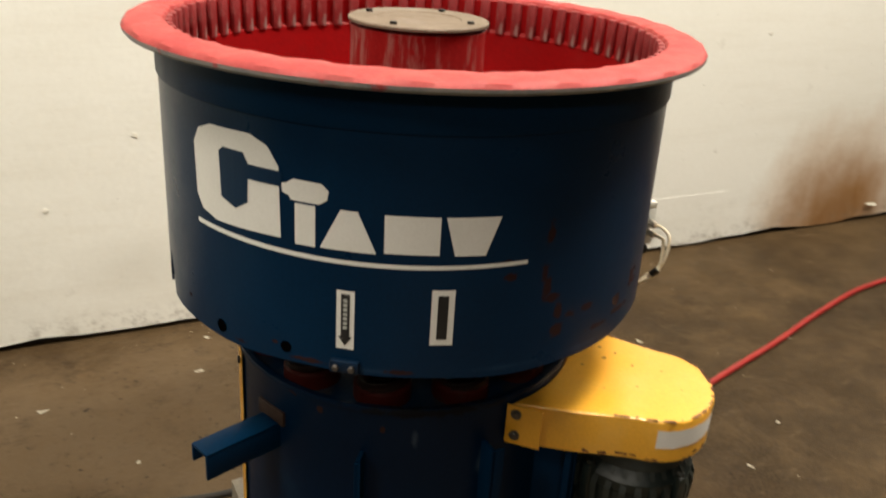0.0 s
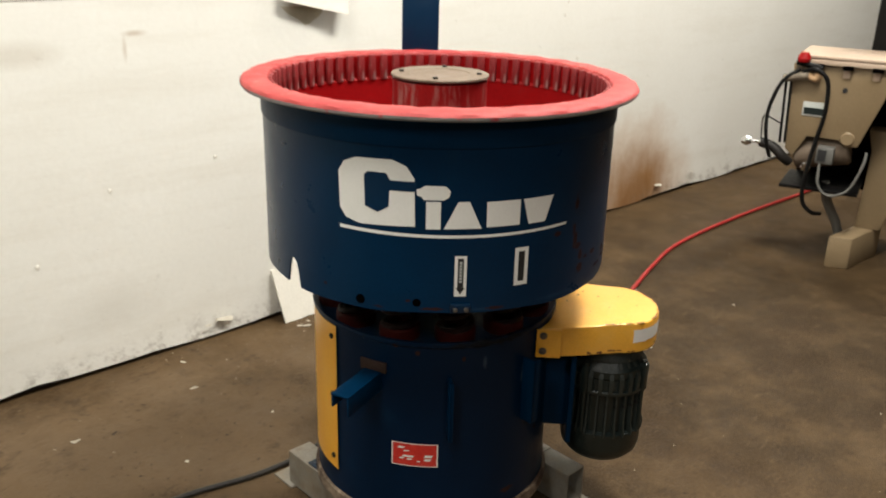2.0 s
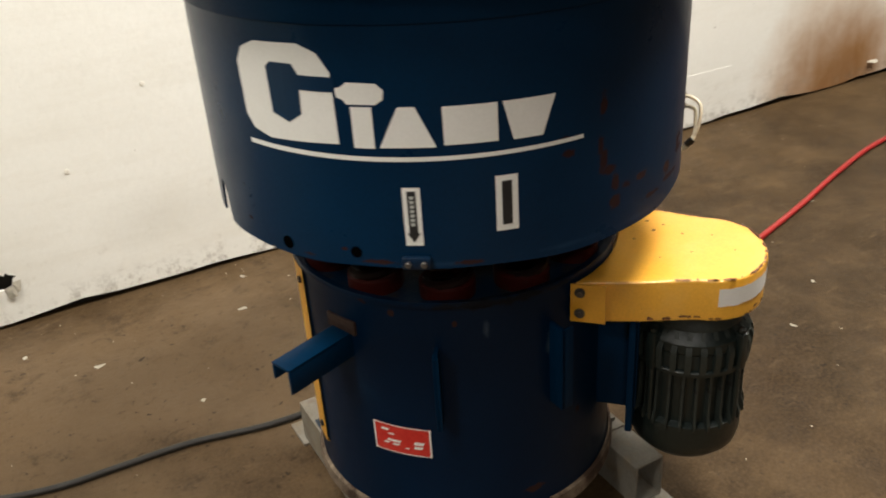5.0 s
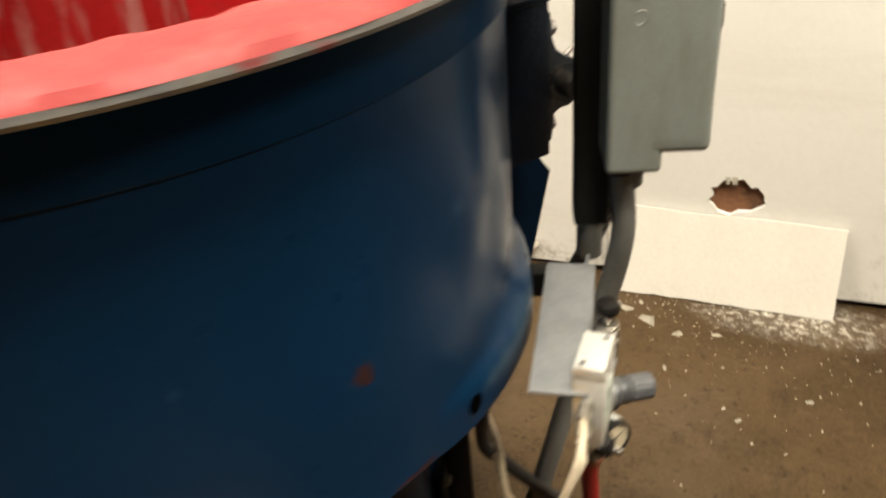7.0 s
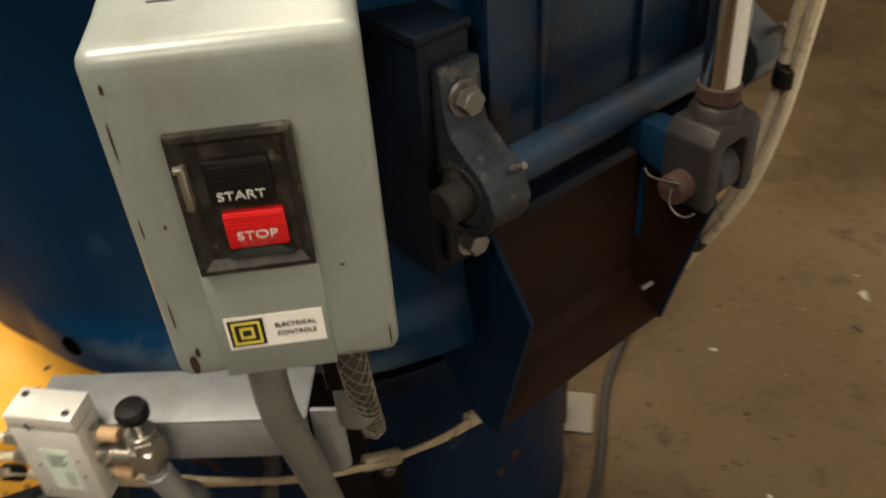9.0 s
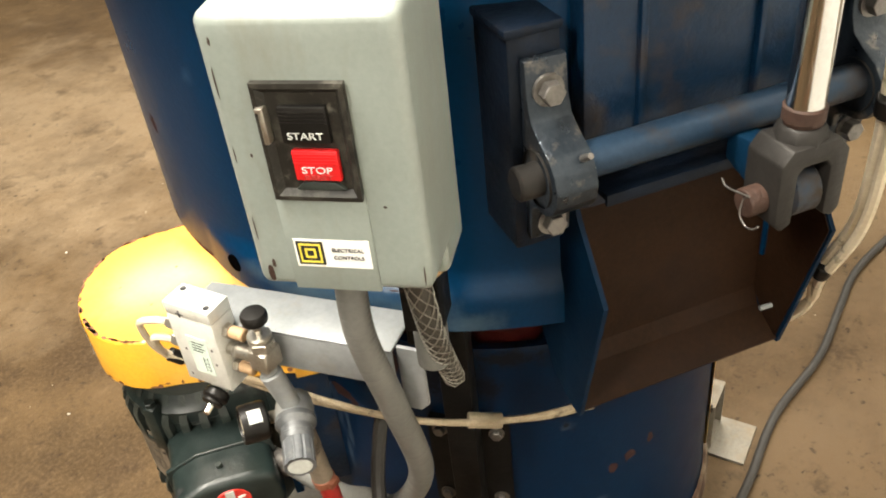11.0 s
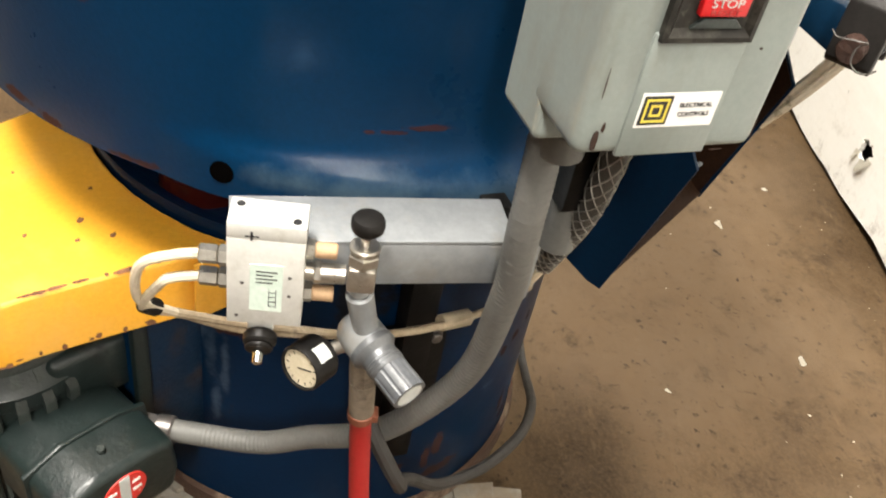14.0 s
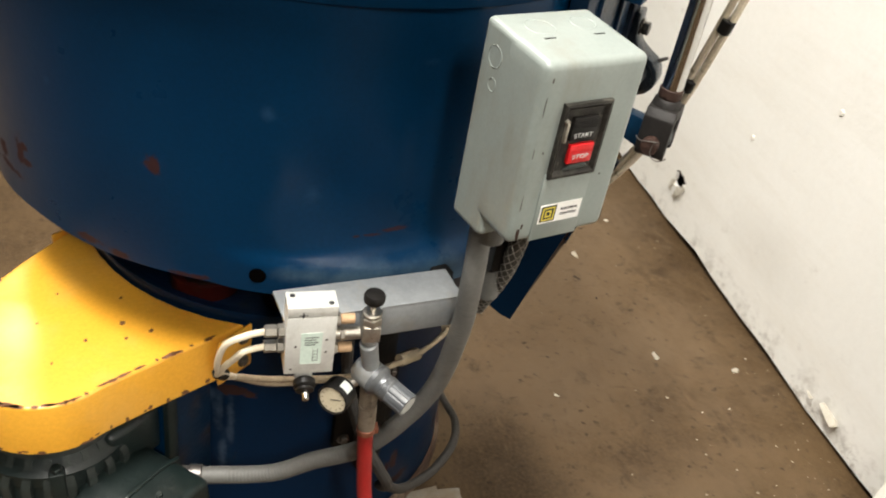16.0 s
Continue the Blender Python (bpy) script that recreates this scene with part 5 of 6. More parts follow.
    sticker = part("sticker", own, M_white, body, "white sticker with a yellow square sign")
    own = bm_box(0.0252, 0.0420, 0.9112, 0.9280, 0.0016, 0.0019, 0, M_BOX)
    part("sign_ground", own, M_ink, body)
    own = bmesh.new()
    for a, b, w in ((0.0268, 0.0404, 0.0012), (0.0302, 0.0370, 0.0013)):
        zc, h = 0.9196, (b - a) / 2
        bm_box(a, b, zc + h - w, zc + h, 0.0019, 0.0022, 0, M_BOX, own)
        bm_box(a, b, zc - h, zc - h + w, 0.0019, 0.0022, 0, M_BOX, own)
        bm_box(a, a + w, zc - h + w, zc + h - w, 0.0019, 0.0022, 0, M_BOX, own)
        bm_box(b - w, b, zc - h + w, zc + h - w, 0.0019, 0.0022, 0, M_BOX, own)
    part("sign", own, M_yellow_ink, body)
    lettering("sticker_line", "ELECTRICAL", 0.0036, M_BOX @ Matrix.Translation((0.0570, 0.9222, 0.0018)), M_ink, body)
    lettering("sticker_line", "CONTROLS", 0.0036, M_BOX @ Matrix.Translation((0.0570, 0.9168, 0.0018)), M_ink, body)
    # knock-outs, slots, and rusty spots
    for x, z in ((0.0255, -0.041), (0.080, -0.042)):
        own = bm_box(x - 0.006, x + 0.006, 1.0668 - 0.06 * z, 1.0674 - 0.06 * z, z - 0.0008, z + 0.0008, 0, M_BOX)
        part("slot", own, M_ink, body, smooth=0)
    for x, z, r in ((0.030, -0.062, 0.0135), (0.078, -0.064, 0.0115)):
        own = bm_lathe([(r, 0), (r + 0.0006, 0.0004), (r + 0.0012, 0)], 32, M_BOX @ Matrix.Translation((x, 1.0668 - 0.06 * z, z)) @ Matrix.Rotation(radians(-86.57), 4, "X"))
        part("knock_out", own, M_box, body)
    for z, dd, rr in ((1.043, -0.070, 0.0105), (1.018, -0.067, 0.0065)):
        own = bm_lathe([(rr - 0.0012, 0.0), (rr - 0.0006, 0.0006), (rr, 0)], 24, M_BOX @ Matrix.Translation((-0.0048, z, dd)) @ Matrix.Rotation(radians(-90), 4, "Y"))
        part("stud", own, M_box, body)
    r4 = random.Random(8)
    for x, y, w, h in ((0.0045, 0.902, 0.0055, 0.018), (0.0075, 0.9095, 0.003, 0.008), (0.0035, 1.052, 0.002, 0.006), (0.084, 0.953, 0.003, 0.002), (0.011, 0.985, 0.002, 0.003), (0.0012, 1.030, 0.0012, 0.024), (0.0010, 0.985, 0.0009, 0.016), (0.0012, 0.935, 0.0010, 0.020), (0.1015, 0.905, 0.0012, 0.016), (0.030, 0.8926, 0.014, 0.0012), (0.082, 0.8926, 0.010, 0.0012)):
        own = bmesh.new()
        own.faces.new([own.verts.new(u(x + w / 2 * math.cos(q) * r4.uniform(0.6, 1), y + h / 2 * math.sin(q) * r4.uniform(0.6, 1), 0.0004)) for q in [n * math.pi / 5 for n in range(10)]])
        part("rust_spot", own, M_rust, body, "rust at the chipped box edge", smooth=0)
    # fittings below
    own = bm_rod(u(0.030, 0.8765, -0.068), u(0.030, 0.866, -0.068), 0.0175, 24, bevel=0.001)
    bm_rod(u(0.030, 0.866, -0.068), u(0.030, 0.845, -0.068), 0.0155, 24, bm=own, bevel=0.002)
    part("conduit_nut", own, M_conduit, body, "grey conduit connector")
    own = bm_rod(u(0.083, 0.8765, -0.060), u(0.083, 0.862, -0.060), 0.0135, 24, bevel=0.001)
    part("cord_grip", own, M_bronze, body, "brass cord grip")
    own = bm_tube([(0.480, 0.1375, 0.862), (0.4835, 0.1385, 0.79), (0.466, 0.143, 0.70), (0.433, 0.134, 0.575), (0.408, 0.075, 0.462), (0.386, 0.008, 0.412), (0.371, -0.045, 0.375), (0.356, -0.135, 0.362)], 0.0120, 22, 10, ribbed=0.0004, pitch=0.0050)
    part("conduit", own, M_conduit, machine, "grey ribbed flexible conduit to the motor", smooth=18)
    own = bm_rod((0.3562, -0.133, 0.362), (0.3535, -0.152, 0.3615), 0.0150, 20, bevel=0.002)
    bm_rod((0.3535, -0.152, 0.3615), (0.351, -0.168, 0.361), 0.0135, 6, bm=own)
    part("conduit_end", own, M_steel, machine, "zinc conduit end fitting")
    # cord with its woven wire sleeve
    line = [(0.474, 0.187, 0.868), (0.456, 0.185, 0.784), (0.421, 0.176, 0.703), (0.390, 0.150, 0.65), (0.368, 0.110, 0.63)]
    part("cord", bm_tube(line[:3], 0.0084, 12), M_cord, machine, "dark cord in its wire sleeve")
    path = smooth_path(line[:3], 22)
    own = bmesh.new()
    for s in (-1, 1):
        for k in range(6):
            pts = []
            for n, p in enumerate(path):
                tn = (path[min(n + 1, len(path) - 1)] - path[max(n - 1, 0)]).normalized()
                e1 = tn.cross(Vector((0, 1, 0))).normalized()
                e2 = tn.cross(e1)
                a = k * math.pi / 3 + s * (n * 0.16 + n * n * 0.0042)
                rr = 0.0098 * (1.0 - 0.10 * n / len(path))
                pts.append(p + rr * (math.cos(a) * e1 + math.sin(a) * e2))
            bm_tube(pts, 0.00058, 4, straight=True, bm=own)
    tagged(part("wire_sleeve", own, M_wire, machine, "woven steel wire sleeve"), kind="stuff")


build_switch_box()


def build_air_set():
    # shelf of angle steel
    a, b = Vector((0.4430, -0.0605, 0)), Vector((0.4080, 0.1335, 0))
    along = (b - a).normalized()
    out = along.cross(UP)
    ms = basis(along, UP, out, a)
    n = (b - a).length
    own = bm_box(0.0, n, 0.7468, 0.750, 0.0, 0.0495, 0.0008, ms)
    bm_box(0.0, n, 0.710, 0.7468, 0.0463, 0.0495, 0.0008, ms, own)
    shelf = part("shelf_angle", own, M_zinc, machine, "weathered zinc angle shelf")
    own = bm_prism([(n + 0.0008, 0.682), (n + 0.004, 0.680), (n + 0.016, 0.680), (n + 0.0235, 0.688), (n + 0.0235, 0.748), (n + 0.0008, 0.749)], 0.0385, 0.0425, ms, bevel=0.0012)
    part("shelf_strap", own, M_zinc, shelf, "zinc strap plate at the shelf end")
    # valve block
    mv = basis(Vector((-0.03, 1, 0)).normalized(), UP, Vector((1, 0.03, 0)).normalized(), (0.4795, -0.0515, 0))
    block = part("valve_block", bm_box(0.0, 0.050, 0.690, 0.765, 0.0, 0.0262, 0.0008, mv), M_alu, machine, "machined aluminium air valve block")
    part("valve_cap", bm_box(0.0, 0.050, 0.7655, 0.778, 0.0, 0.0262, 0.0008, mv), M_alu, block)
    part("valve_label", bm_box(0.015, 0.0365, 0.7035, 0.745, 0.0262, 0.0266, 0, mv), M_tag, block, "pale green printed valve label")
    own = bmesh.new()
    for k in range(4):
        bm_box(0.019, 0.033 - 0.003 * (k % 2), 0.7385 - 0.0032 * k, 0.7395 - 0.0032 * k, 0.0266, 0.0268, 0, mv, own)
    for k in range(4):
        bm_box(0.0275, 0.0325, 0.7080 + 0.0042 * k, 0.7085 + 0.0042 * k, 0.0266, 0.0268, 0, mv, own)
    bm_box(0.0275, 0.0280, 0.7075, 0.7235, 0.0266, 0.0268, 0, mv, own)
    bm_box(0.0322, 0.0327, 0.7075, 0.7235, 0.0266, 0.0268, 0, mv, own)
    part("valve_print", own, M_ink, block, smooth=0)
    for x, z in ((0.0065, 0.0065), (0.0435, 0.0200)):
        part("screw_hole", bm_rod(mv @ Vector((x, 0.7775, z)), mv @ Vector((x, 0.7785, z)), 0.0028, 14), M_ink, block, smooth=0)
    for x, y in ((0.041, 0.735), (0.041, 0.7185), (0.010, 0.7275), (0.0065, 0.697)):
        part("screw_hole", bm_rod(mv @ Vector((x, y, 0.0258)), mv @ Vector((x, y, 0.0265)), 0.0013, 10), M_steel, block, smooth=0)
    own = bm_box(0.0115, 0.0205, 0.7675, 0.7685, 0.0262, 0.0266, 0, mv)
    bm_box(0.0150, 0.0165, 0.7648, 0.7718, 0.0262, 0.0266, 0, mv @ Matrix.Translation((0, 0, 0.0001)), own)
    part("pen_mark", own, M_ink, block, smooth=0)
    # tube fittings, at the side towards the guard
    for y in (0.7375, 0.7175):
        own = bm_hex(mv @ Vector((0.0, y, 0.012)), mv @ Vector((-0.007, y, 0.012)), 0.0075)
        bm_hex(mv @ Vector((-0.0075, y, 0.012)), mv @ Vector((-0.020, y, 0.012)), 0.0068, own)
        part("tube_nut", own, M_brass, block, "compression tube nut")
    # exhaust silencers and feed fitting at the other side
    for y in (0.7505, 0.7115):
        own = bm_hex(mv @ Vector((0.050, y, 0.0125)), mv @ Vector((0.0555, y, 0.0125)), 0.0070)
        part("silencer_nut", own, M_brass, block)
        part("silencer", bm_rod(mv @ Vector((0.0555, y, 0.0125)), mv @ Vector((0.0705, y, 0.0125)), 0.0056, 18, bevel=0.001), M_bronze, block, "sintered bronze exhaust silencer")
    own = bm_rod(mv @ Vector((0.050, 0.7315, 0.0135)), mv @ Vector((0.0575, 0.7315, 0.0135)), 0.0062, 16)
    bm_hex(mv @ Vector((0.0560, 0.7315, 0.0135)), mv @ Vector((0.0605, 0.7315, 0.0135)), 0.0080, own)
    bm_rod(mv @ Vector((0.0605, 0.7315, 0.0135)), mv @ Vector((0.077, 0.7315, 0.0135)), 0.0068, 16, bm=own)
    part("feed_nipple", own, M_brass, block, "brass feed nipple")
    # regulator column
    c = mv @ Vector((0.088, 0, 0.0135))
    col = Vector((c.x, c.y, 0))
    lean = Vector((-0.08, 0.06, -1)).normalized()
    reg = Vector((0.484, 0.0455, 0.664))
    own = bm_box(-0.0105, 0.0105, -0.0095, 0.0095, 0.7245, 0.7445, 0.002, Matrix.Translation(col))
    bm_hex(col + UP * 0.7445, col + UP * 0.7535, 0.0112, own)
    bm_rod(col + UP * 0.7535, col + UP * 0.7555, 0.0085, 20, bm=own)
    bm_rod(col + UP * 0.7555, col + UP * 0.7595, 0.0104, 24, bm=own, bevel=0.001)
    tee = part("shut_off_valve", own, M_brass, machine, "brass push-pull shut-off valve")
    part("valve_stem", bm_rod(col + UP * 0.7575, col + UP * 0.768, 0.0034, 14), M_chrome, tee)
    own = bm_lathe([(0, 0.7685), (0.0060, 0.7685), (0.0085, 0.7715), (0.0108, 0.7735), (0.0113, 0.7765), (0.0112, 0.7800), (0.0098, 0.7825), (0.0050, 0.7836), (0, 0.7838)], 28, Matrix.Translation(col))
    part("valve_knob", own, M_black, tee, "round black knob")
    own = bm_rod(col + UP * 0.726, col + UP * 0.716, 0.0075, 18, bevel=0.001)
    bm_rod(col + UP * 0.7165, reg + UP * 0.008, 0.0100, 20, 0.0092, bm=own, bevel=0.0015)
    part("elbow", own, M_zinc, tee, "zinc street elbow")
    axis = (Vector((0.529, 0.084, 0.656)) - Vector((0.482, 0.044, 0.666))).normalized()
    side = axis.cross(UP).normalized()
    mr = basis(side, axis.cross(side), axis, reg) @ Matrix.Scale(0.92, 4)
    body = part("regulator", bm_lathe([(0, -0.021), (0.012, -0.021), (0.0165, -0.016), (0.0185, -0.006), (0.0185, 0.006), (0.0195, 0.008), (0.0195, 0.012), (0.0170, 0.0135), (0.0150, 0.016)], 32, mr), M_zinc, machine, "die-cast air pressure regulator")
    own = bmesh.new()
    bm_lathe([(0.0195, 0.008), (0.0198, 0.0135), (0.0170, 0.0165), (0.0150, 0.0190), (0.0150, 0.024), (0.0158, 0.0245), (0.0150, 0.0262), (0.0158, 0.0272), (0.0150, 0.0290), (0.0158, 0.0300), (0.0150, 0.0320), (0.0140, 0.0335)], 32, mr, own)
    part("bonnet", own, M_reg, body, "grey-blue threaded bonnet")
    own = bmesh.new()
    flute = [((0.0150 if k % 8 < 6 else 0.0141) * math.cos(k * math.pi / 40), (0.0150 if k % 8 < 6 else 0.0141) * math.sin(k * math.pi / 40)) for k in range(80)]
    bm_prism(flute, 0.034, 0.060, mr, own)
    part("regulator_knob", own, M_knob, body, "fluted grey adjusting knob")
    own = bm_lathe([(0, 0.0602), (0.0115, 0.0602)], 24, mr)
    part("knob_label", own, M_label, body, smooth=0)
    # gauge
    gc = Vector((0.500, 0.008, 0.651))
    gd = Vector((0.80, -0.58, 0.12)).normalized()
    gs = gd.cross(UP).normalized()
    mg = basis(gs, gd.cross(gs), gd, gc)
    own = bm_lathe([(0, -0.012), (0.0165, -0.012), (0.0180, -0.010), (0.0180, 0.010), (0.0172, 0.012), (0.0160, 0.012), (0.0155, 0.0095)], 36, mg)
    gauge = part("pressure_gauge", own, M_black, machine, "small round black pressure gauge")
    part("dial", bm_lathe([(0, 0.0098), (0.0158, 0.0098)], 36, mg), M_dial, gauge, "yellowed dial face", smooth=0)
    own = bmesh.new()
    for k in range(11):
        bm_box(0.0115, 0.0140, -0.0003, 0.0003, 0.0098, 0.0101, 0, mg @ Matrix.Rotation(radians(-50 + 28 * k), 4, "Z"), own)
    bm_box(-0.003, 0.010, -0.0004, 0.0004, 0.0100, 0.0104, 0, mg @ Matrix.Rotation(radians(200), 4, "Z"), own)
    part("dial_mark", own, M_ink, gauge, smooth=0)
    top = Vector((0.30, 0.40, 0.85))
    sa = math.degrees(math.atan2(top.dot(gd.cross(gs)), top.dot(gs)))
    own = bm_lathe([(0.0181, -0.006), (0.0183, -0.006), (0.0183, 0.006), (0.0181, 0.006)], 10, mg, a0=sa - 20, a1=sa + 20)
    part("gauge_sticker", own, M_label, gauge)
    part("gauge_stem", bm_tube([gc - gd * 0.012, gc - gd * 0.018 + Vector((0, 0.006, 0.004)), reg], 0.0055, 12), M_brass, gauge)
    # pilot cap under the block
    own = bm_box(0.013, 0.031, 0.672, 0.691, 0.004, 0.018, 0.002, mv)
    part("pilot_boss", own, M_alu, block)
    pc = mv @ Vector((0.0225, 0.6735, 0.018))
    pd = Vector((0.93, 0.03, -0.36)).normalized()
    own = bm_rod(pc, pc + pd * 0.010, 0.0118, 24, bevel=0.002)
    bm_rod(pc + pd * 0.010, pc + pd * 0.014, 0.0098, 24, bm=own, bevel=0.002)
    cap = part("pilot_cap", own, M_black, block, "black ribbed pilot cap")
    part("pilot_pin", bm_rod(pc + pd * 0.014, pc + pd * 0.024, 0.0036, 14, bevel=0.001), M_chrome, block)
    # hose barb and clamp
    own = bm_rod(reg + lean * 0.014, reg + lean * 0.050, 0.0108, 8, bevel=0.001)
    bm_rod(reg + lean * 0.050, reg + lean * 0.092, 0.0104, 18, bm=own)
    part("hose_barb", own, M_plate, machine, "dark grimy hose fitting")
    own = bm_rod(reg + lean * 0.090, reg + lean * 0.100, 0.0112, 20, bevel=0.001)
    bm_box(-0.006, 0.006, 0.006, 0.014, -0.004, 0.004, 0.001, Matrix.Translation(reg + lean * 0.095), own)
    part("hose_clamp", own, M_clamp, machine, "rusty worm-drive hose clamp")
    # milky air tubes round the drum, two side by side
    n1, n2 = mv @ Vector((-0.018, 0.7375, 0.012)), mv @ Vector((-0.018, 0.7175, 0.012))
    for start, dx, dz in ((n1, 0.004, 0.0035), (n2, -0.003, -0.0035)):
        wide = 0.040 if dz > 0 else 0.027
        near = [start, start + Vector((0.004, -0.018, -0.001)), start + Vector((0.004, -wide, -0.014 if dz > 0 else -0.008)), Vector((0.478 + dx, -0.116, 0.671 + dz * 2)), Vector((0.452 + dx, -0.098, 0.638 + dz))]
        wrap_line = [near[-1], Vector((0.414, -0.045, 0.590 + dz)), (0.362 + dx, 0.066, 0.545 + dz), (0.300 + dx, 0.160, 0.524 + dz), (0.222, 0.226, 0.508 + dz), (0.10, 0.31, 0.52 + dz)]
        riser = [(0.10, 0.31, 0.52 + dz), (0.10, 0.40, 0.60 + dz), (0.155 + dx, 0.415 + dx, 0.69), (0.20 + dx, 0.44 + dx, 0.78), (0.252 + dx, 0.447 + dx, 0.883), (0.29 + dx, 0.447 + dx, 0.984), (0.312 + dx, 0.452 + dx, 1.09), (0.316, 0.44, 1.14)]
        part("air_tube", bm_tube(wrap_line, 0.0037, 8, 7), M_tube_old, machine, "browned plastic air tube round the drum")
        part("air_tube", bm_tube(riser, 0.0048, 8, 7), M_tube, machine, "stained cream air tube to the cylinder")
        own = bm_tube(near, 0.0036, 8, 7)
        part("air_tube", own, M_tube, machine, "milky plastic air tube")
    for p, q, mt, r in (((0.474, -0.116, 0.666), (0.465, -0.109, 0.654), M_black, 0.0070), ((0.326, 0.122, 0.532), (0.306, 0.152, 0.525), M_tape, 0.0088), ((0.244, 0.208, 0.513), (0.228, 0.222, 0.509), M_tape, 0.0085), ((0.160, 0.417, 0.695), (0.168, 0.422, 0.712), M_black, 0.0085), ((0.268, 0.446, 0.918), (0.274, 0.446, 0.935), M_black, 0.0085), ((0.298, 0.449, 1.005), (0.302, 0.45, 1.022), M_black, 0.0085)):
        part("tape_wrap", bm_rod(p, q, r, 12, bevel=0.001), mt, machine)


build_air_set()


def build_discharge():
    c = lambda r, t, z: M_CHUTE @ Vector((r, t, z))  # noqa: E731
    upright = Matrix(((1, 0, 0, 0), (0, 0, -1, 0), (0, 1, 0, 0), (0, 0, 0, 1)))
    chute = None
    for t0, t1 in ((-0.1070, -0.1030), (0.1080, 0.1120)):
        own = bm_prism([(0.345, 0.93), (0.400, 0.868), (0.416, 0.832), (0.457, 0.773), (0.4165, 0.617), (0.402, 0.618), (0.372, 0.630), (0.345, 0.668), (0.335, 0.72)], -t1, -t0, M_CHUTE @ upright)
        ob = part("chute_side" if chute else "discharge_chute", own, M_chute, chute or machine, "blue chute side plate" if chute else "blue discharge chute, rusty inside")
        chute = chute or ob
    own = bm_prism([(0.415, 0.6195), (0.4165, 0.6225), (0.384, 0.642), (0.376, 0.66), (0.372, 0.66), (0.380, 0.638)], -0.1080, 0.1030, M_CHUTE @ upright)
    part("chute_floor", own, M_rust_dark, chute, "rusty brown chute floor")
    own = bm_box(0.372, 0.3765, -0.103, 0.108, 0.655, 0.86, 0, M_CHUTE)
    part("chute_back", own, M_rust_dark, chute, smooth=0)
    for t0 in (-0.1028, 0.1066):
        part("chute_liner", bm_prism([(0.3765, 0.66), (0.402, 0.626), (0.4145, 0.6245), (0.4545, 0.773), (0.4145, 0.830), (0.398, 0.866), (0.3765, 0.866)], -(t0 + 0.0012), -t0, M_CHUTE @ upright), M_rust_dark, chute, smooth=0)
    part("latch_pin", bm_rod(c(0.404, 0.107, 0.655), c(0.402, 0.095, 0.654), 0.0026, 10), M_zinc, chute)
    # sliding door and its frame on the bowl
    own = bm_box(0.392, 0.413, -0.1, 0.105, 0.838, 1.06, 0.003, M_CHUTE)
    part("discharge_door", own, M_blue_grimy, machine, "stained blue discharge door")
    own = bm_box(0.413, 0.443, -0.098, 0.10, 0.862, 0.868, 0.001, M_CHUTE)
    bm_box(0.440, 0.444, -0.098, 0.10, 0.858, 0.868, 0.001, M_CHUTE, own)
    # Shade below the shaft is put into the lip's dark colour.
    part("door_lip", own, M_bracket, machine, "door lip, dark with grime and the shade below the shaft")
    for t in (-0.055, 0.045):
        part("door_stiffener", bm_box(0.412, 0.418, t - 0.003, t + 0.003, 0.868, 1.05, 0.001, M_CHUTE), M_blue_grimy, machine)
    # shaft on two hanger bearings
    part("door_shaft", bm_rod(c(0.4435, -0.122, 0.903), c(0.4435, 0.126, 0.903), 0.0135, 24, bevel=0.001), M_shaft, machine, "blue round door shaft, paint worn grey")
    for t in (-0.148, 0.118):
        s = 1 if t > 0 else -1
        own = bm_box(0.362, 0.4195, t - 0.012, t + 0.028, 0.826, 0.996, 0.003, M_CHUTE)
        bm_box(0.362, 0.4215, t - 0.014, t + 0.029, 0.993, 1.000, 0.002, M_CHUTE, own)
        post = part("bearing_bracket", own, M_bracket, machine, "grimy blue bearing bracket")
        profile = [(0.4197, 0.9790), (0.4280, 0.9790), (0.4297, 0.9520), (0.4345, 0.9380), (0.4465, 0.9290), (0.4595, 0.9220), (0.4680, 0.9120), (0.4715, 0.9000), (0.4690, 0.8880), (0.4615, 0.8780), (0.4505, 0.8720), (0.4395, 0.8720), (0.4310, 0.8680), (0.4280, 0.8380), (0.4197, 0.8380)]
        own = bm_prism(profile, -(t + 0.028), -(t - 0.004), M_CHUTE @ upright)
        bmesh.ops.bevel(own, geom=own.edges[:], offset=0.0022, segments=2, affect="EDGES", profile=0.5)
        part("hanger", own, M_hanger, post, "worn steel flanged bearing housing")
        own = bm_lathe([(0.0130, -0.003), (0.0195, -0.003), (0.0210, 0.0), (0.0210, 0.003)], 28, M_CHUTE @ Matrix.Translation((0.4435, t - 0.003, 0.900)) @ Matrix.Rotation(radians(90), 4, "X"))
        part("bearing_ring", own, M_cast, post)
        for z, r in ((0.957, 0.4290), (0.852, 0.4280)):
            own = bm_rod(c(r, t + 0.012, z), c(r + 0.003, t + 0.012, z), 0.0115, 20)
            bm_hex(c(r + 0.003, t + 0.012, z), c(r + 0.012, t + 0.012, z), 0.0086, own)
            part("bolt", own, M_steel, post, "dirty hex bolt and washer")
        part("grease_nipple", bm_rod(c(0.4625, t + 0.020, 0.918), c(0.4735, t + 0.020, 0.9255), 0.0028, 10, 0.0022), M_steel, post)
        part("shaft_end", bm_rod(c(0.4435, t - 0.022 if s < 0 else t + 0.020, 0.900), c(0.4435, t + 0.034 if s < 0 else t + 0.052, 0.900), 0.0125, 20, bevel=0.002), M_cast, post)
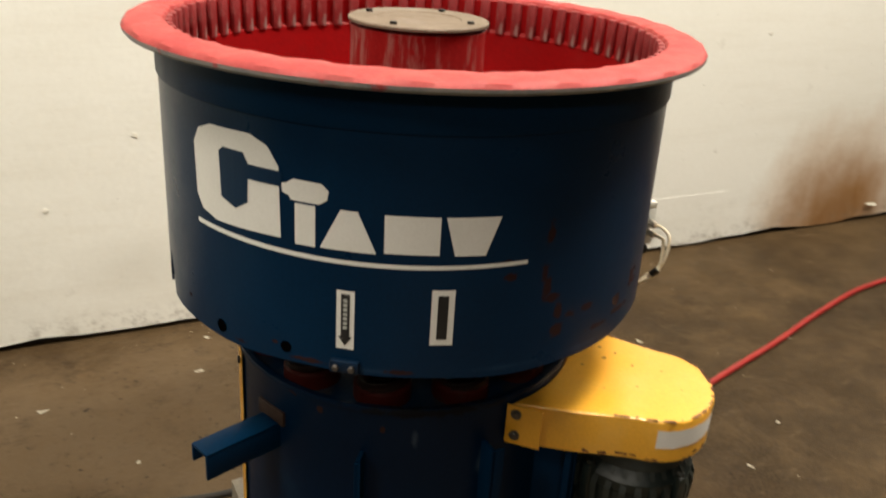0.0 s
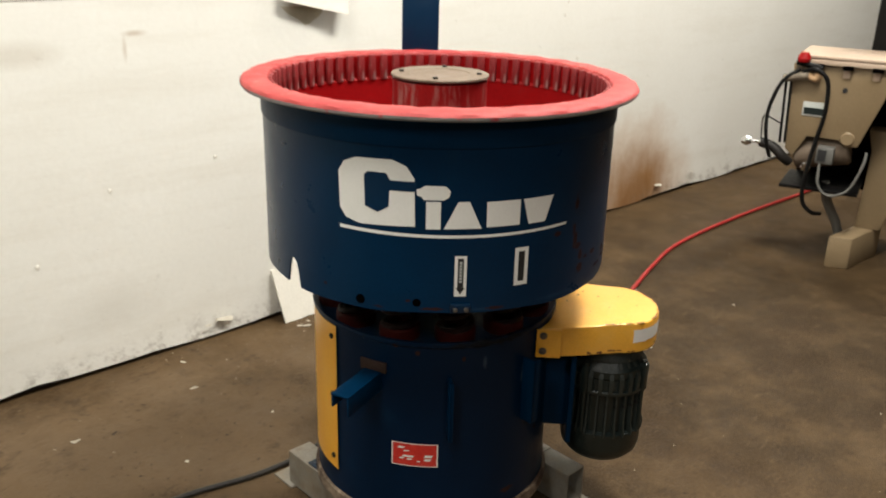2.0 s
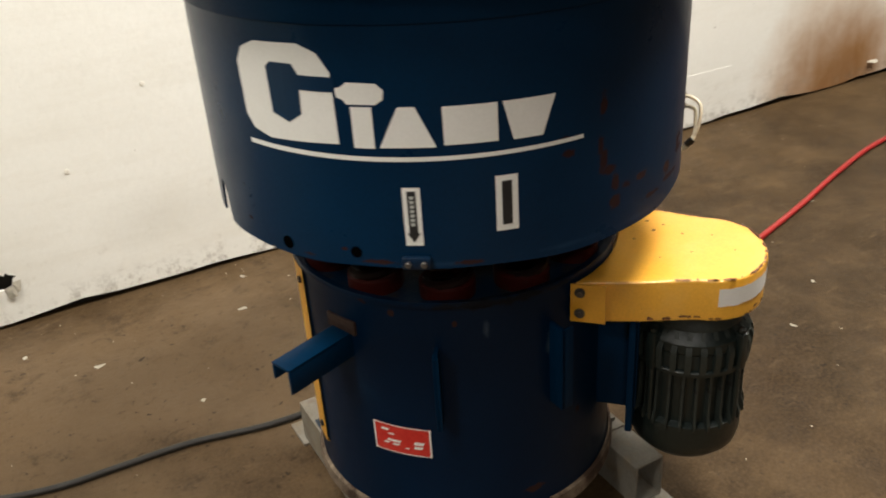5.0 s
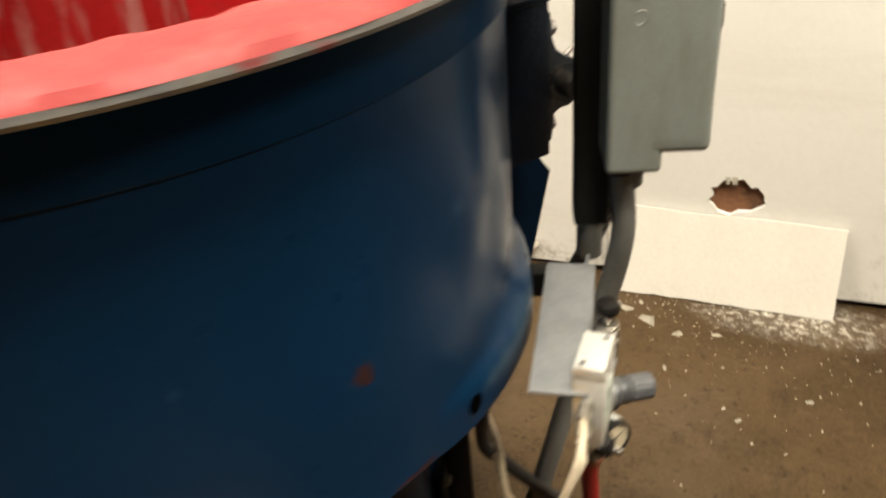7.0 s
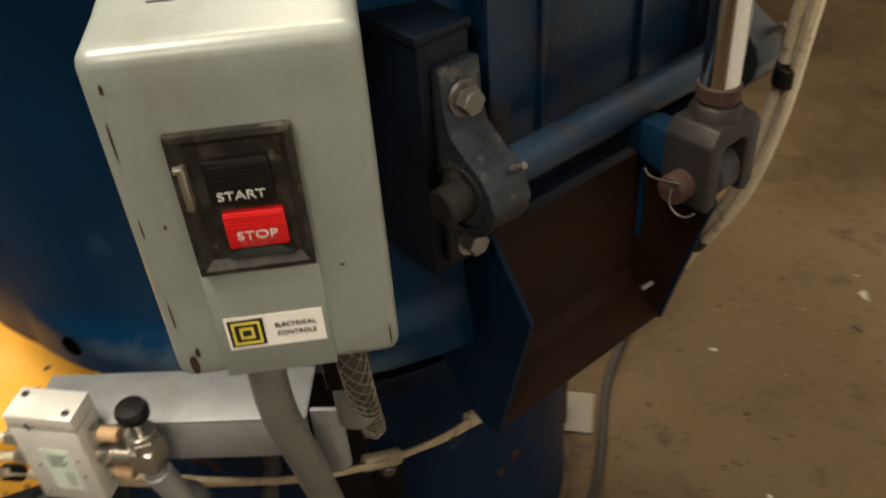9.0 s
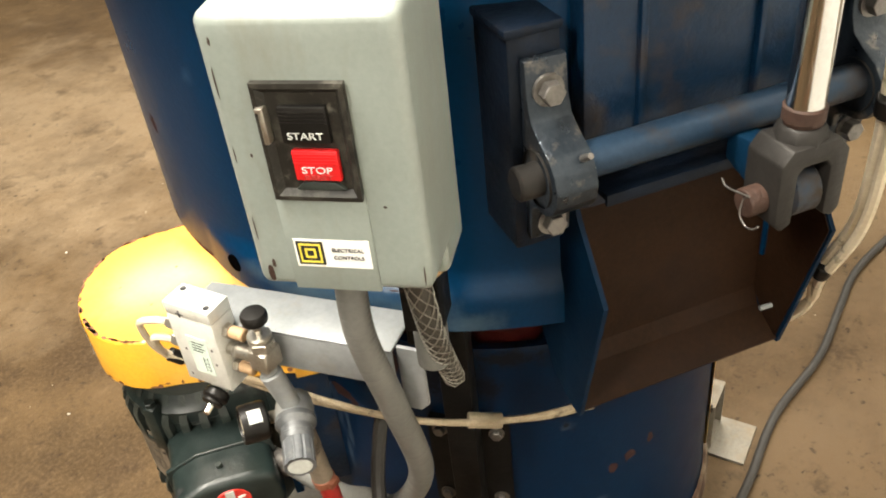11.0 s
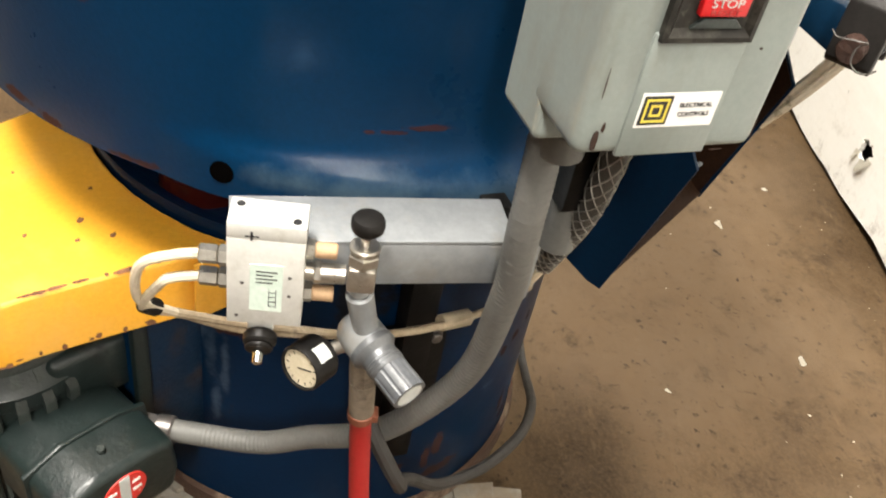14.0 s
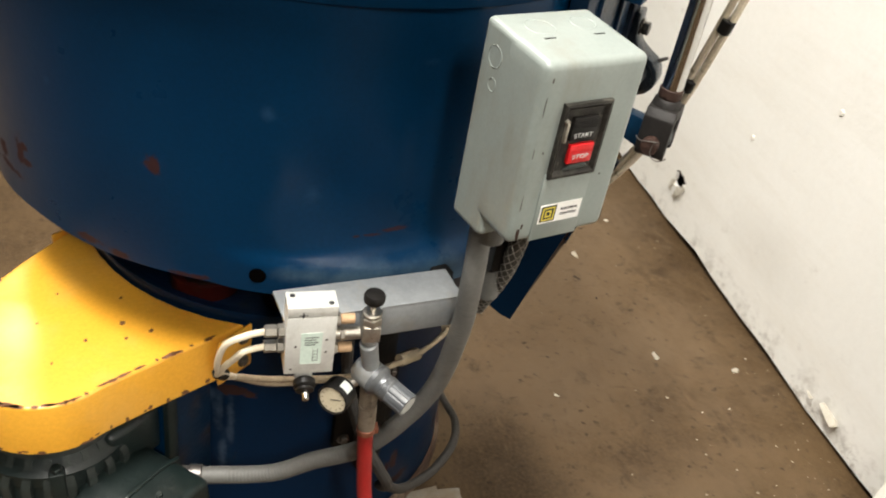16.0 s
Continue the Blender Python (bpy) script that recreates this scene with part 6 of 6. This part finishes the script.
    # lever, clevis and air cylinder
    own = bm_prism([(0.446, 0.872), (0.492, 0.856), (0.512, 0.857), (0.520, 0.868), (0.519, 0.882), (0.508, 0.892), (0.470, 0.897), (0.446, 0.895)], -0.019, 0.0, M_CHUTE @ upright, bevel=0.0015)
    part("door_lever", own, M_shaft_dark, machine, "blue door lever arm")
    rod_c = Vector((0.312, 0.400, 0))
    mcl = basis(RD, TG, UP, rod_c)
    fork = [(-0.027, 0.862), (-0.021, 0.856), (-0.013, 0.860), (-0.013, 0.898), (-0.009, 0.903), (0.009, 0.903), (0.013, 0.898), (0.013, 0.860), (0.021, 0.856), (0.027, 0.862), (0.027, 0.908), (0.019, 0.918), (-0.019, 0.918), (-0.027, 0.908)]
    own = bm_prism(fork, -0.018, 0.018, mcl @ Matrix(((0, 0, 1, 0), (1, 0, 0, 0), (0, 1, 0, 0), (0, 0, 0, 1))), bevel=0.0018)
    clevis = part("clevis", own, M_cast, machine, "dark cast clevis on the rod end")
    own = bm_rod(mcl @ Vector((0, 0, 0.914)), mcl @ Vector((0, 0, 0.927)), 0.0185, 8, 0.0165, bevel=0.002)
    part("clevis_neck", own, M_cast, clevis)
    own = bm_rod(mcl @ Vector((0, 0, 0.926)), mcl @ Vector((0, 0, 0.929)), 0.0128, 20)
    bm_rod(mcl @ Vector((0, 0, 0.929)), mcl @ Vector((0, 0, 0.940)), 0.0142, 20, bm=own, bevel=0.001)
    part("lock_nut", own, M_rust, clevis, "rusty lock nut")
    own = bm_rod(mcl @ Vector((0, -0.040, 0.876)), mcl @ Vector((0, 0.034, 0.876)), 0.0105, 20, bevel=0.001)
    part("clevis_pin", own, M_rust, clevis, "rusty clevis pin")
    part("rod_eye", bm_rod(mcl @ Vector((0, -0.0125, 0.876)), mcl @ Vector((0, 0.0125, 0.876)), 0.0185, 24, bevel=0.003), M_shaft, clevis)
    own = bm_tube([mcl @ Vector(p) for p in ((-0.017, -0.046, 0.889), (-0.011, -0.0465, 0.8855), (0.002, -0.046, 0.8875), (0.010, -0.044, 0.888), (0.0045, -0.044, 0.883), (0.005, -0.046, 0.872), (0.0115, -0.046, 0.8665), (0.019, -0.046, 0.868), (0.024, -0.046, 0.873))], 0.0007, 6)
    part("cotter_wire", own, M_steel, clevis, "bent wire cotter")
    part("cylinder_rod", bm_rod(mcl @ Vector((0, 0, 0.938)), mcl @ Vector((0.0, 0.0, 1.09)), 0.0125, 28), M_chrome, machine, "polished air cylinder rod")
    cyl = part("air_cylinder", bm_rod(mcl @ Vector((0, 0, 1.105)), mcl @ Vector((0, 0, 1.262)), 0.026, 28), M_black_paint, machine, "dark air cylinder behind the mast")
    for z in (1.080, 1.262):
        own = bm_box(-0.032, 0.032, -0.032, 0.032, z, z + 0.025, 0.003, mcl)
        part("cylinder_head", own, M_black_paint, cyl)
    # mast
    own = bm_box(0.412, 0.452, -0.025, 0.074, 1.03, 1.296, 0.003, M_CHUTE)
    mast = part("cylinder_mast", own, M_blue, machine, "blue steel mast behind the bowl")
    for t in (-0.008, 0.026, 0.058):
        part("bolt", bm_hex(c(0.430, t, 1.296), c(0.430, t, 1.303), 0.007), M_zinc, mast)
    own = bm_box(0.450, 0.53, -0.03, 0.05, 1.288, 1.296, 0.002, M_CHUTE)
    part("mast_plate", own, M_blue, mast)


build_discharge()

# ---- hoses and cables on the floor ----
single("air_hose", bm_tube([(0.4765, 0.0515, 0.572), (0.474, 0.054, 0.53), (0.483, 0.065, 0.42), (0.520, 0.092, 0.28), (0.566, 0.135, 0.16), (0.640, 0.190, 0.055), (0.74, 0.236, 0.0135), (0.87, 0.255, 0.0104), (1.03, 0.285, 0.0104), (1.286, 0.363, 0.0104), (1.55, 0.445, 0.0104), (1.90, 0.565, 0.0104), (2.25, 0.655, 0.0104), (2.80, 0.69, 0.0104), (3.5, 0.68, 0.0104), (4.6, 0.62, 0.0104), (6.0, 0.3, 0.0104)], 0.0092, 12, 8), M_hose, "red rubber air hose trailing over the floor", "hose")
single("power_cable", bm_tube([(0.366, 0.040, 0.66), (0.357, 0.045, 0.565), (0.379, 0.047, 0.539), (0.418, 0.062, 0.490), (0.437, 0.085, 0.450), (0.436, 0.100, 0.418), (0.415, 0.103, 0.385), (0.386, 0.106, 0.352), (0.350, 0.125, 0.305), (0.313, 0.165, 0.247), (0.25, 0.232, 0.205), (0.16, 0.295, 0.165), (0.06, 0.33, 0.115), (-0.05, 0.345, 0.05), (-0.16, 0.35, 0.013), (-0.32, 0.355, 0.009), (-0.50, 0.395, 0.009), (-0.66, 0.404, 0.009), (-0.80, 0.415, 0.009), (-1.0, 0.475, 0.009), (-1.4, 0.60, 0.009), (-2.2, 0.72, 0.009)], 0.0076, 10, 8), M_cable, "dark rubber power cable lying on the floor", "cable")


# ---- things by the wall ----
def build_wall_things():
    own = bmesh.new()
    n = 14
    low = [(0.292 + 0.50 * i / n, 1.140 - 0.0015 * math.sin(i), rng.uniform(0.0, 0.004)) for i in range(n + 1)]
    top = [(0.272 + 0.52 * i / n, 1.1955, 0.207 + 0.002 * math.sin(i * 0.8)) for i in range(n + 1)]
    lo, hi = [own.verts.new(p) for p in low], [own.verts.new(p) for p in top]
    for i in range(n):
        own.faces.new((lo[i], lo[i + 1], hi[i + 1], hi[i]))
    bmesh.ops.recalc_face_normals(own, faces=own.faces)
    bmesh.ops.solidify(own, geom=own.faces[:], thickness=0.006)
    single("loose_board", own, M_board, "dirty white board leaning against the wall foot", "board", smooth=0)
    # curled sheet taped to the wall, its lower edge standing off
    own = bmesh.new()
    rows = []
    for j in range(9):
        v = j / 8
        row = []
        for i in range(9):
            x = 0.352 + 0.262 * i / 8 + 0.045 * v
            z = 1.187 - 0.055 * i / 8 + v * 0.36
            y = WALL_Y - 0.006 - 0.055 * (1 - v) ** 2.2 * (0.5 + 0.5 * i / 8) - 0.004 * math.sin(i * 0.9 + v * 3)
            row.append(own.verts.new((x, y, z)))
        rows.append(row)
    for p, q in zip(rows, rows[1:]):
        for i in range(8):
            own.faces.new((p[i], p[i + 1], q[i + 1], q[i]))
    bmesh.ops.recalc_face_normals(own, faces=own.faces)
    bmesh.ops.solidify(own, geom=own.faces[:], thickness=0.0012)
    single("paper_sheet", own, M_paper, "curled off-white paper sheet taped to the wall", "paper")
    # Flat scrap of pale torn paper below the sheet.
    own = bmesh.new()
    own.faces.new([own.verts.new((x, WALL_Y - 0.0008, z)) for x, z in ((0.365, 1.165), (0.395, 1.140), (0.44, 1.118), (0.466, 1.096), (0.485, 1.102), (0.53, 1.128), (0.555, 1.16))])
    single("torn_paper", own, M_torn_paper, "pale tan torn paper on the wall below the sheet", "stain", smooth=0)
    # loose flap of board at the wall foot
    for x, z, s in ((0.065, 0.064, 1.0), (-0.003, 0.061, 0.35), (2.87, 0.075, 0.9), (3.22, 0.10, 0.5)):
        own = bm_prism([(-0.032, 0.006), (0.026, -0.008), (0.034, 0.004), (0.024, 0.012), (-0.028, 0.015)], -0.004, 0.004, Matrix.Translation((x, WALL_Y - 0.016, z)) @ Matrix.Rotation(radians(62), 4, "X") @ Matrix.Scale(s, 4))
        single("board_flap", own, M_plaster, "torn white board flap at the wall foot", "debris", group="debris on the floor", smooth=0)


build_wall_things()


def build_cabinet():
    cabinet = thing("steel_cabinet", (-1.62, 0.23, 0), "pale grey-green steel cabinet standing on the floor", "cabinet")
    own = bm_box(-2.05, -1.586, -0.15, 0.612, 0.018, 1.32, 0.006, segments=3)
    part("body", own, M_cabinet, cabinet)
    part("door", bm_box(-1.5855, -1.570, -0.138, 0.604, 0.026, 1.30, 0.004), M_cabinet, cabinet, "flat pale cabinet door")
    part("plinth", bm_box(-2.03, -1.60, -0.13, 0.595, 0.0, 0.0182, 0.001), M_black_paint, cabinet, "dark recessed plinth")


build_cabinet()


def build_debris():
    r5 = random.Random(21)

    def flake(x, y, s, z=0.0):
        own = bmesh.new()
        n = r5.randrange(5, 9)
        own.faces.new([own.verts.new((s * math.cos(2 * math.pi * k / n) * r5.uniform(0.4, 1.0), s * 0.7 * math.sin(2 * math.pi * k / n) * r5.uniform(0.4, 1.0), 0)) for k in range(n)])
        bmesh.ops.solidify(own, geom=own.faces[:], thickness=-max(0.0015, s * 0.15))
        bmesh.ops.transform(own, verts=own.verts, matrix=pose(x, y, z + 0.0005, r5.uniform(-8, 8), r5.uniform(-8, 8), r5.uniform(0, 360)))
        return own

    for x, y, s in ((0.345, 1.075, 0.030), (0.318, 1.09, 0.020), (0.372, 1.10, 0.016), (-0.208, 0.913, 0.022), (-0.79, 1.01, 0.014), (0.40, 1.03, 0.035), (0.47, 1.0, 0.02), (-0.43, 0.55, 0.012), (-0.62, 0.85, 0.02), (0.55, 1.02, 0.018), (0.46, 0.88, 0.012), (0.62, 0.76, 0.012), (-0.15, 1.10, 0.018), (0.93, 0.98, 0.016), (1.05, 0.72, 0.02), (1.12, 0.62, 0.024), (0.98, -0.02, 0.014), (1.62, 0.46, 0.016), (1.2, 0.1, 0.012), (1.8, 0.1, 0.015), (-0.1, 0.62, 0.010), (-1.0, 0.55, 0.016), (-0.95, 0.3, 0.012), (0.62, -0.62, 0.016), (0.75, 0.85, 0.014)):
        single("paint_flake", flake(x, y, s), M_plaster, "white paint flake lying on the floor", "debris", group="debris on the floor", smooth=0)
    single("paper_scrap", flake(0.951, 1.09, 0.020), M_tag, "pale blue-green paper scrap lying on the floor", "debris", group="debris on the floor", smooth=0)
    own = bmesh.new()
    for k in range(620):
        p = r5.random()
        if p < 0.42:
            x, y = r5.gauss(0.62, 0.30), min(1.13, 1.16 - abs(r5.gauss(0, 0.22)))
        elif p < 0.62:
            x, y = r5.uniform(-2.5, 3.2), 1.19 - abs(r5.gauss(0, 0.07))
        else:
            x, y = r5.uniform(-2.2, 3.2), r5.uniform(-1.6, 1.18)
        if math.hypot(x, y) < 0.31:
            continue
        into(flake(x, y, abs(r5.gauss(0.0006, 0.0021)) + 0.0006), None, own)
    for k in range(420):
        x, y = r5.gauss(0.58, 0.16), 1.165 - abs(r5.gauss(0, 0.10))
        if y < 1.13 or x > 0.82:
            into(flake(x, y, abs(r5.gauss(0.0004, 0.0013)) + 0.0005), None, own)
    single("floor_crumbs", own, M_plaster, "white crumbs and paint dust scattered on the floor", "debris", kind="stuff", smooth=0)


build_debris()


# ---- the beige machine tool by the wall ----
def build_machine_tool():
    A, B = Vector((0.3, -0.954, 0)).normalized(), Vector((0.954, 0.3, 0)).normalized()
    mm = basis(A, B, UP, (2.46, 0.30, 0))
    w = lambda x, y, z: mm @ Vector((x, y, z))  # noqa: E731
    upright = Matrix(((1, 0, 0, 0), (0, 0, -1, 0), (0, 1, 0, 0), (0, 0, 0, 1)))
    tool = thing("machine_tool", w(0.4, 0.2, 0), "beige machine tool with hanging hoses by the wall", "machine")
    own = bm_prism([(-0.013, 0.915), (0.004, 0.53), (0.040, 0.50), (0.090, 0.597), (0.220, 0.595), (0.250, 0.568), (0.303, 0.575), (0.374, 0.79), (0.392, 0.845), (0.75, 0.845), (0.75, 0.915)], -0.36, 0.0, mm @ upright, bevel=0.004)
    part("body_casting", own, M_beige, tool, "beige painted casting")
    part("boss", bm_rod(w(0.256, -0.012, 0.605), w(0.256, 0.01, 0.605), 0.031, 24, bevel=0.006), M_beige, tool)
    # A black slab holds the shade of the open recess.
    part("recess_shade_slab", bm_box(0.03, 0.75, 0.352, 0.395, 0.30, 0.84, 0.006, mm), M_void, tool, "black slab painting the shade in the recess")
    own = bm_box(0.0, 0.76, -0.02, 0.38, 0.918, 0.940, 0.004, mm)
    bm_box(0.006, 0.76, -0.012, 0.38, 0.940, 0.944, 0.001, mm, own)
    bm_box(0.0, 0.76, -0.02, 0.38, 0.944, 0.957, 0.004, mm, own)
    part("table_top", own, M_cream, tool, "pale slotted machine top")
    part("rear_column", bm_box(0.262, 0.56, 0.40, 0.62, 0.36, 1.75, 0.008, mm), M_black_paint, tool, "black column rising behind the table")
    for x in (0.07, 0.188, 0.306, 0.43):
        part("slot", bm_box(x, x + 0.045, -0.0245, -0.018, 0.904, 0.922, 0, mm), M_void, tool, smooth=0)
        part("tab", bm_box(x + 0.006, x + 0.034, -0.006, 0.002, 0.868, 0.905, 0.002, mm), M_cream, tool)
    part("bolt_hole", bm_rod(w(0.212, -0.0025, 0.816), w(0.212, 0.004, 0.816), 0.011, 16), M_ink, tool)
    plate = part("badge_plate", bm_box(0.052, 0.148, -0.004, 0.0, 0.690, 0.752, 0.001, mm), M_label, tool, "small grey nameplate")
    part("badge_ink", bm_box(0.058, 0.142, -0.0055, -0.004, 0.697, 0.727, 0, mm), M_motor, plate)
    own = bm_rod(w(0.04, 0.09, 0.50), w(0.27, 0.09, 0.55), 0.075, 28, bevel=0.008)
    part("drive_motor", own, M_tan_plate, tool, "tan drive motor in the recess")
    part("relay_box", bm_box(0.143, 0.215, -0.03, 0.03, 0.487, 0.562, 0.004, mm), M_conduit, tool, "grey relay box")
    part("relay_face", bm_box(0.150, 0.185, -0.034, -0.03, 0.50, 0.55, 0, mm), M_ink, tool)
    part("dial_knob", bm_rod(w(0.108, 0.0, 0.462), w(0.108, -0.03, 0.462), 0.022, 20, bevel=0.004), M_chrome, tool, "bright dial knob")
    part("upright_column", bm_prism([(0.328, 0.617), (0.355, 0.515), (0.345, 0.15), (0.453, 0.15), (0.484, 0.28), (0.60, 0.617)], -0.345, -0.22, mm @ upright, bevel=0.005), M_beige, tool, "slanting beige leg")
    part("foot_casting", bm_prism([(0.255, 0.005), (0.356, 0.018), (0.456, 0.30), (0.456, 0.42), (0.345, 0.42), (0.345, 0.26)], 0.0, 0.150, mm, bevel=0.006), M_beige, tool, "beige floor foot")
    part("drain_pipe", bm_tube([w(0.19, 0.12, 0.37), w(0.21, 0.14, 0.28), w(0.262, 0.18, 0.17), w(0.285, 0.19, 0.10)], 0.022, 12), M_conduit, tool, "grey drain pipe")
    # hoses, rods and the ball handle
    part("hose_loop", bm_tube([w(0.02, -0.03, 0.895), w(-0.045, -0.05, 0.835), w(-0.085, -0.05, 0.70), w(-0.075, -0.05, 0.57), w(-0.05, -0.04, 0.49)], 0.0085, 8), M_black_paint, tool, "dark rubber hose loop")
    part("hose_loop", bm_tube([w(0.03, -0.03, 0.885), w(0.09, -0.05, 0.90), w(0.142, -0.05, 0.85), w(0.152, -0.05, 0.72), w(0.133, -0.05, 0.58), w(0.115, -0.05, 0.42), w(0.122, -0.05, 0.31), w(0.165, -0.04, 0.262), w(0.20, 0.0, 0.25)], 0.0095, 8), M_black_paint, tool, "dark rubber hose loop")
    part("white_hose", bm_tube([w(0.165, -0.04, 0.49), w(0.175, -0.06, 0.40), w(0.225, -0.06, 0.355), w(0.30, -0.05, 0.39), w(0.34, -0.04, 0.50), w(0.345, -0.02, 0.56)], 0.0062, 8), M_conduit, tool, "pale hose loop")
    part("hanger_bar", bm_rod(w(0.0, -0.03, 0.925), w(0.11, -0.03, 0.905), 0.012, 10), M_black_paint, tool)
    part("coupling", bm_rod(w(-0.045, -0.03, 0.848), w(0.06, -0.03, 0.872), 0.018, 16, bevel=0.004), M_plate, tool)
    part("brass_elbow", bm_tube([w(0.055, -0.03, 0.87), w(0.09, -0.035, 0.86), w(0.105, -0.035, 0.888)], 0.015, 10), M_bronze, tool)
    part("red_cap", bm_lathe([(0, 0.03), (0.018, 0.028), (0.03, 0.0), (0.026, -0.015), (0, -0.015)], 20, Matrix.Translation(w(0.030, -0.035, 0.942)) @ Matrix.Scale(0.95, 4)), M_red, tool, "small red cap")
    for x in (-0.033, -0.012):
        part("guide_rod", bm_rod(w(x, -0.02, 0.86), w(x + 0.014, -0.02, 0.56), 0.006, 10), M_black_paint, tool)
    part("arm_casting", bm_tube([w(-0.10, -0.03, 0.552), w(-0.04, -0.03, 0.535), w(0.0, -0.03, 0.50), w(0.03, 0.0, 0.47)], 0.022, 12), M_cast, tool, "dark handle arm")
    part("bracket_wire", bm_tube([w(-0.10, -0.03, 0.56), w(-0.105, -0.03, 0.66), w(-0.085, -0.03, 0.672), w(-0.03, -0.02, 0.645)], 0.0035, 6), M_cable, tool)
    part("ball_handle", bm_lathe([(0, -0.026), (0.016, -0.02), (0.024, 0), (0.018, 0.018), (0.008, 0.024), (0.007, 0.05), (0.013, 0.055), (0.016, 0.075), (0, 0.08)], 20, Matrix.Translation(w(-0.163, -0.03, 0.551)) @ (w(-0.10, -0.03, 0.552) - w(-0.163, -0.03, 0.551)).to_track_quat("Z", "Y").to_matrix().to_4x4()), M_chrome, tool, "chromed ball handle")
    part("drip_pan", bm_box(0.006, 0.34, -0.01, 0.3, 0.352, 0.368, 0.002, mm), M_black_paint, tool)


build_machine_tool()
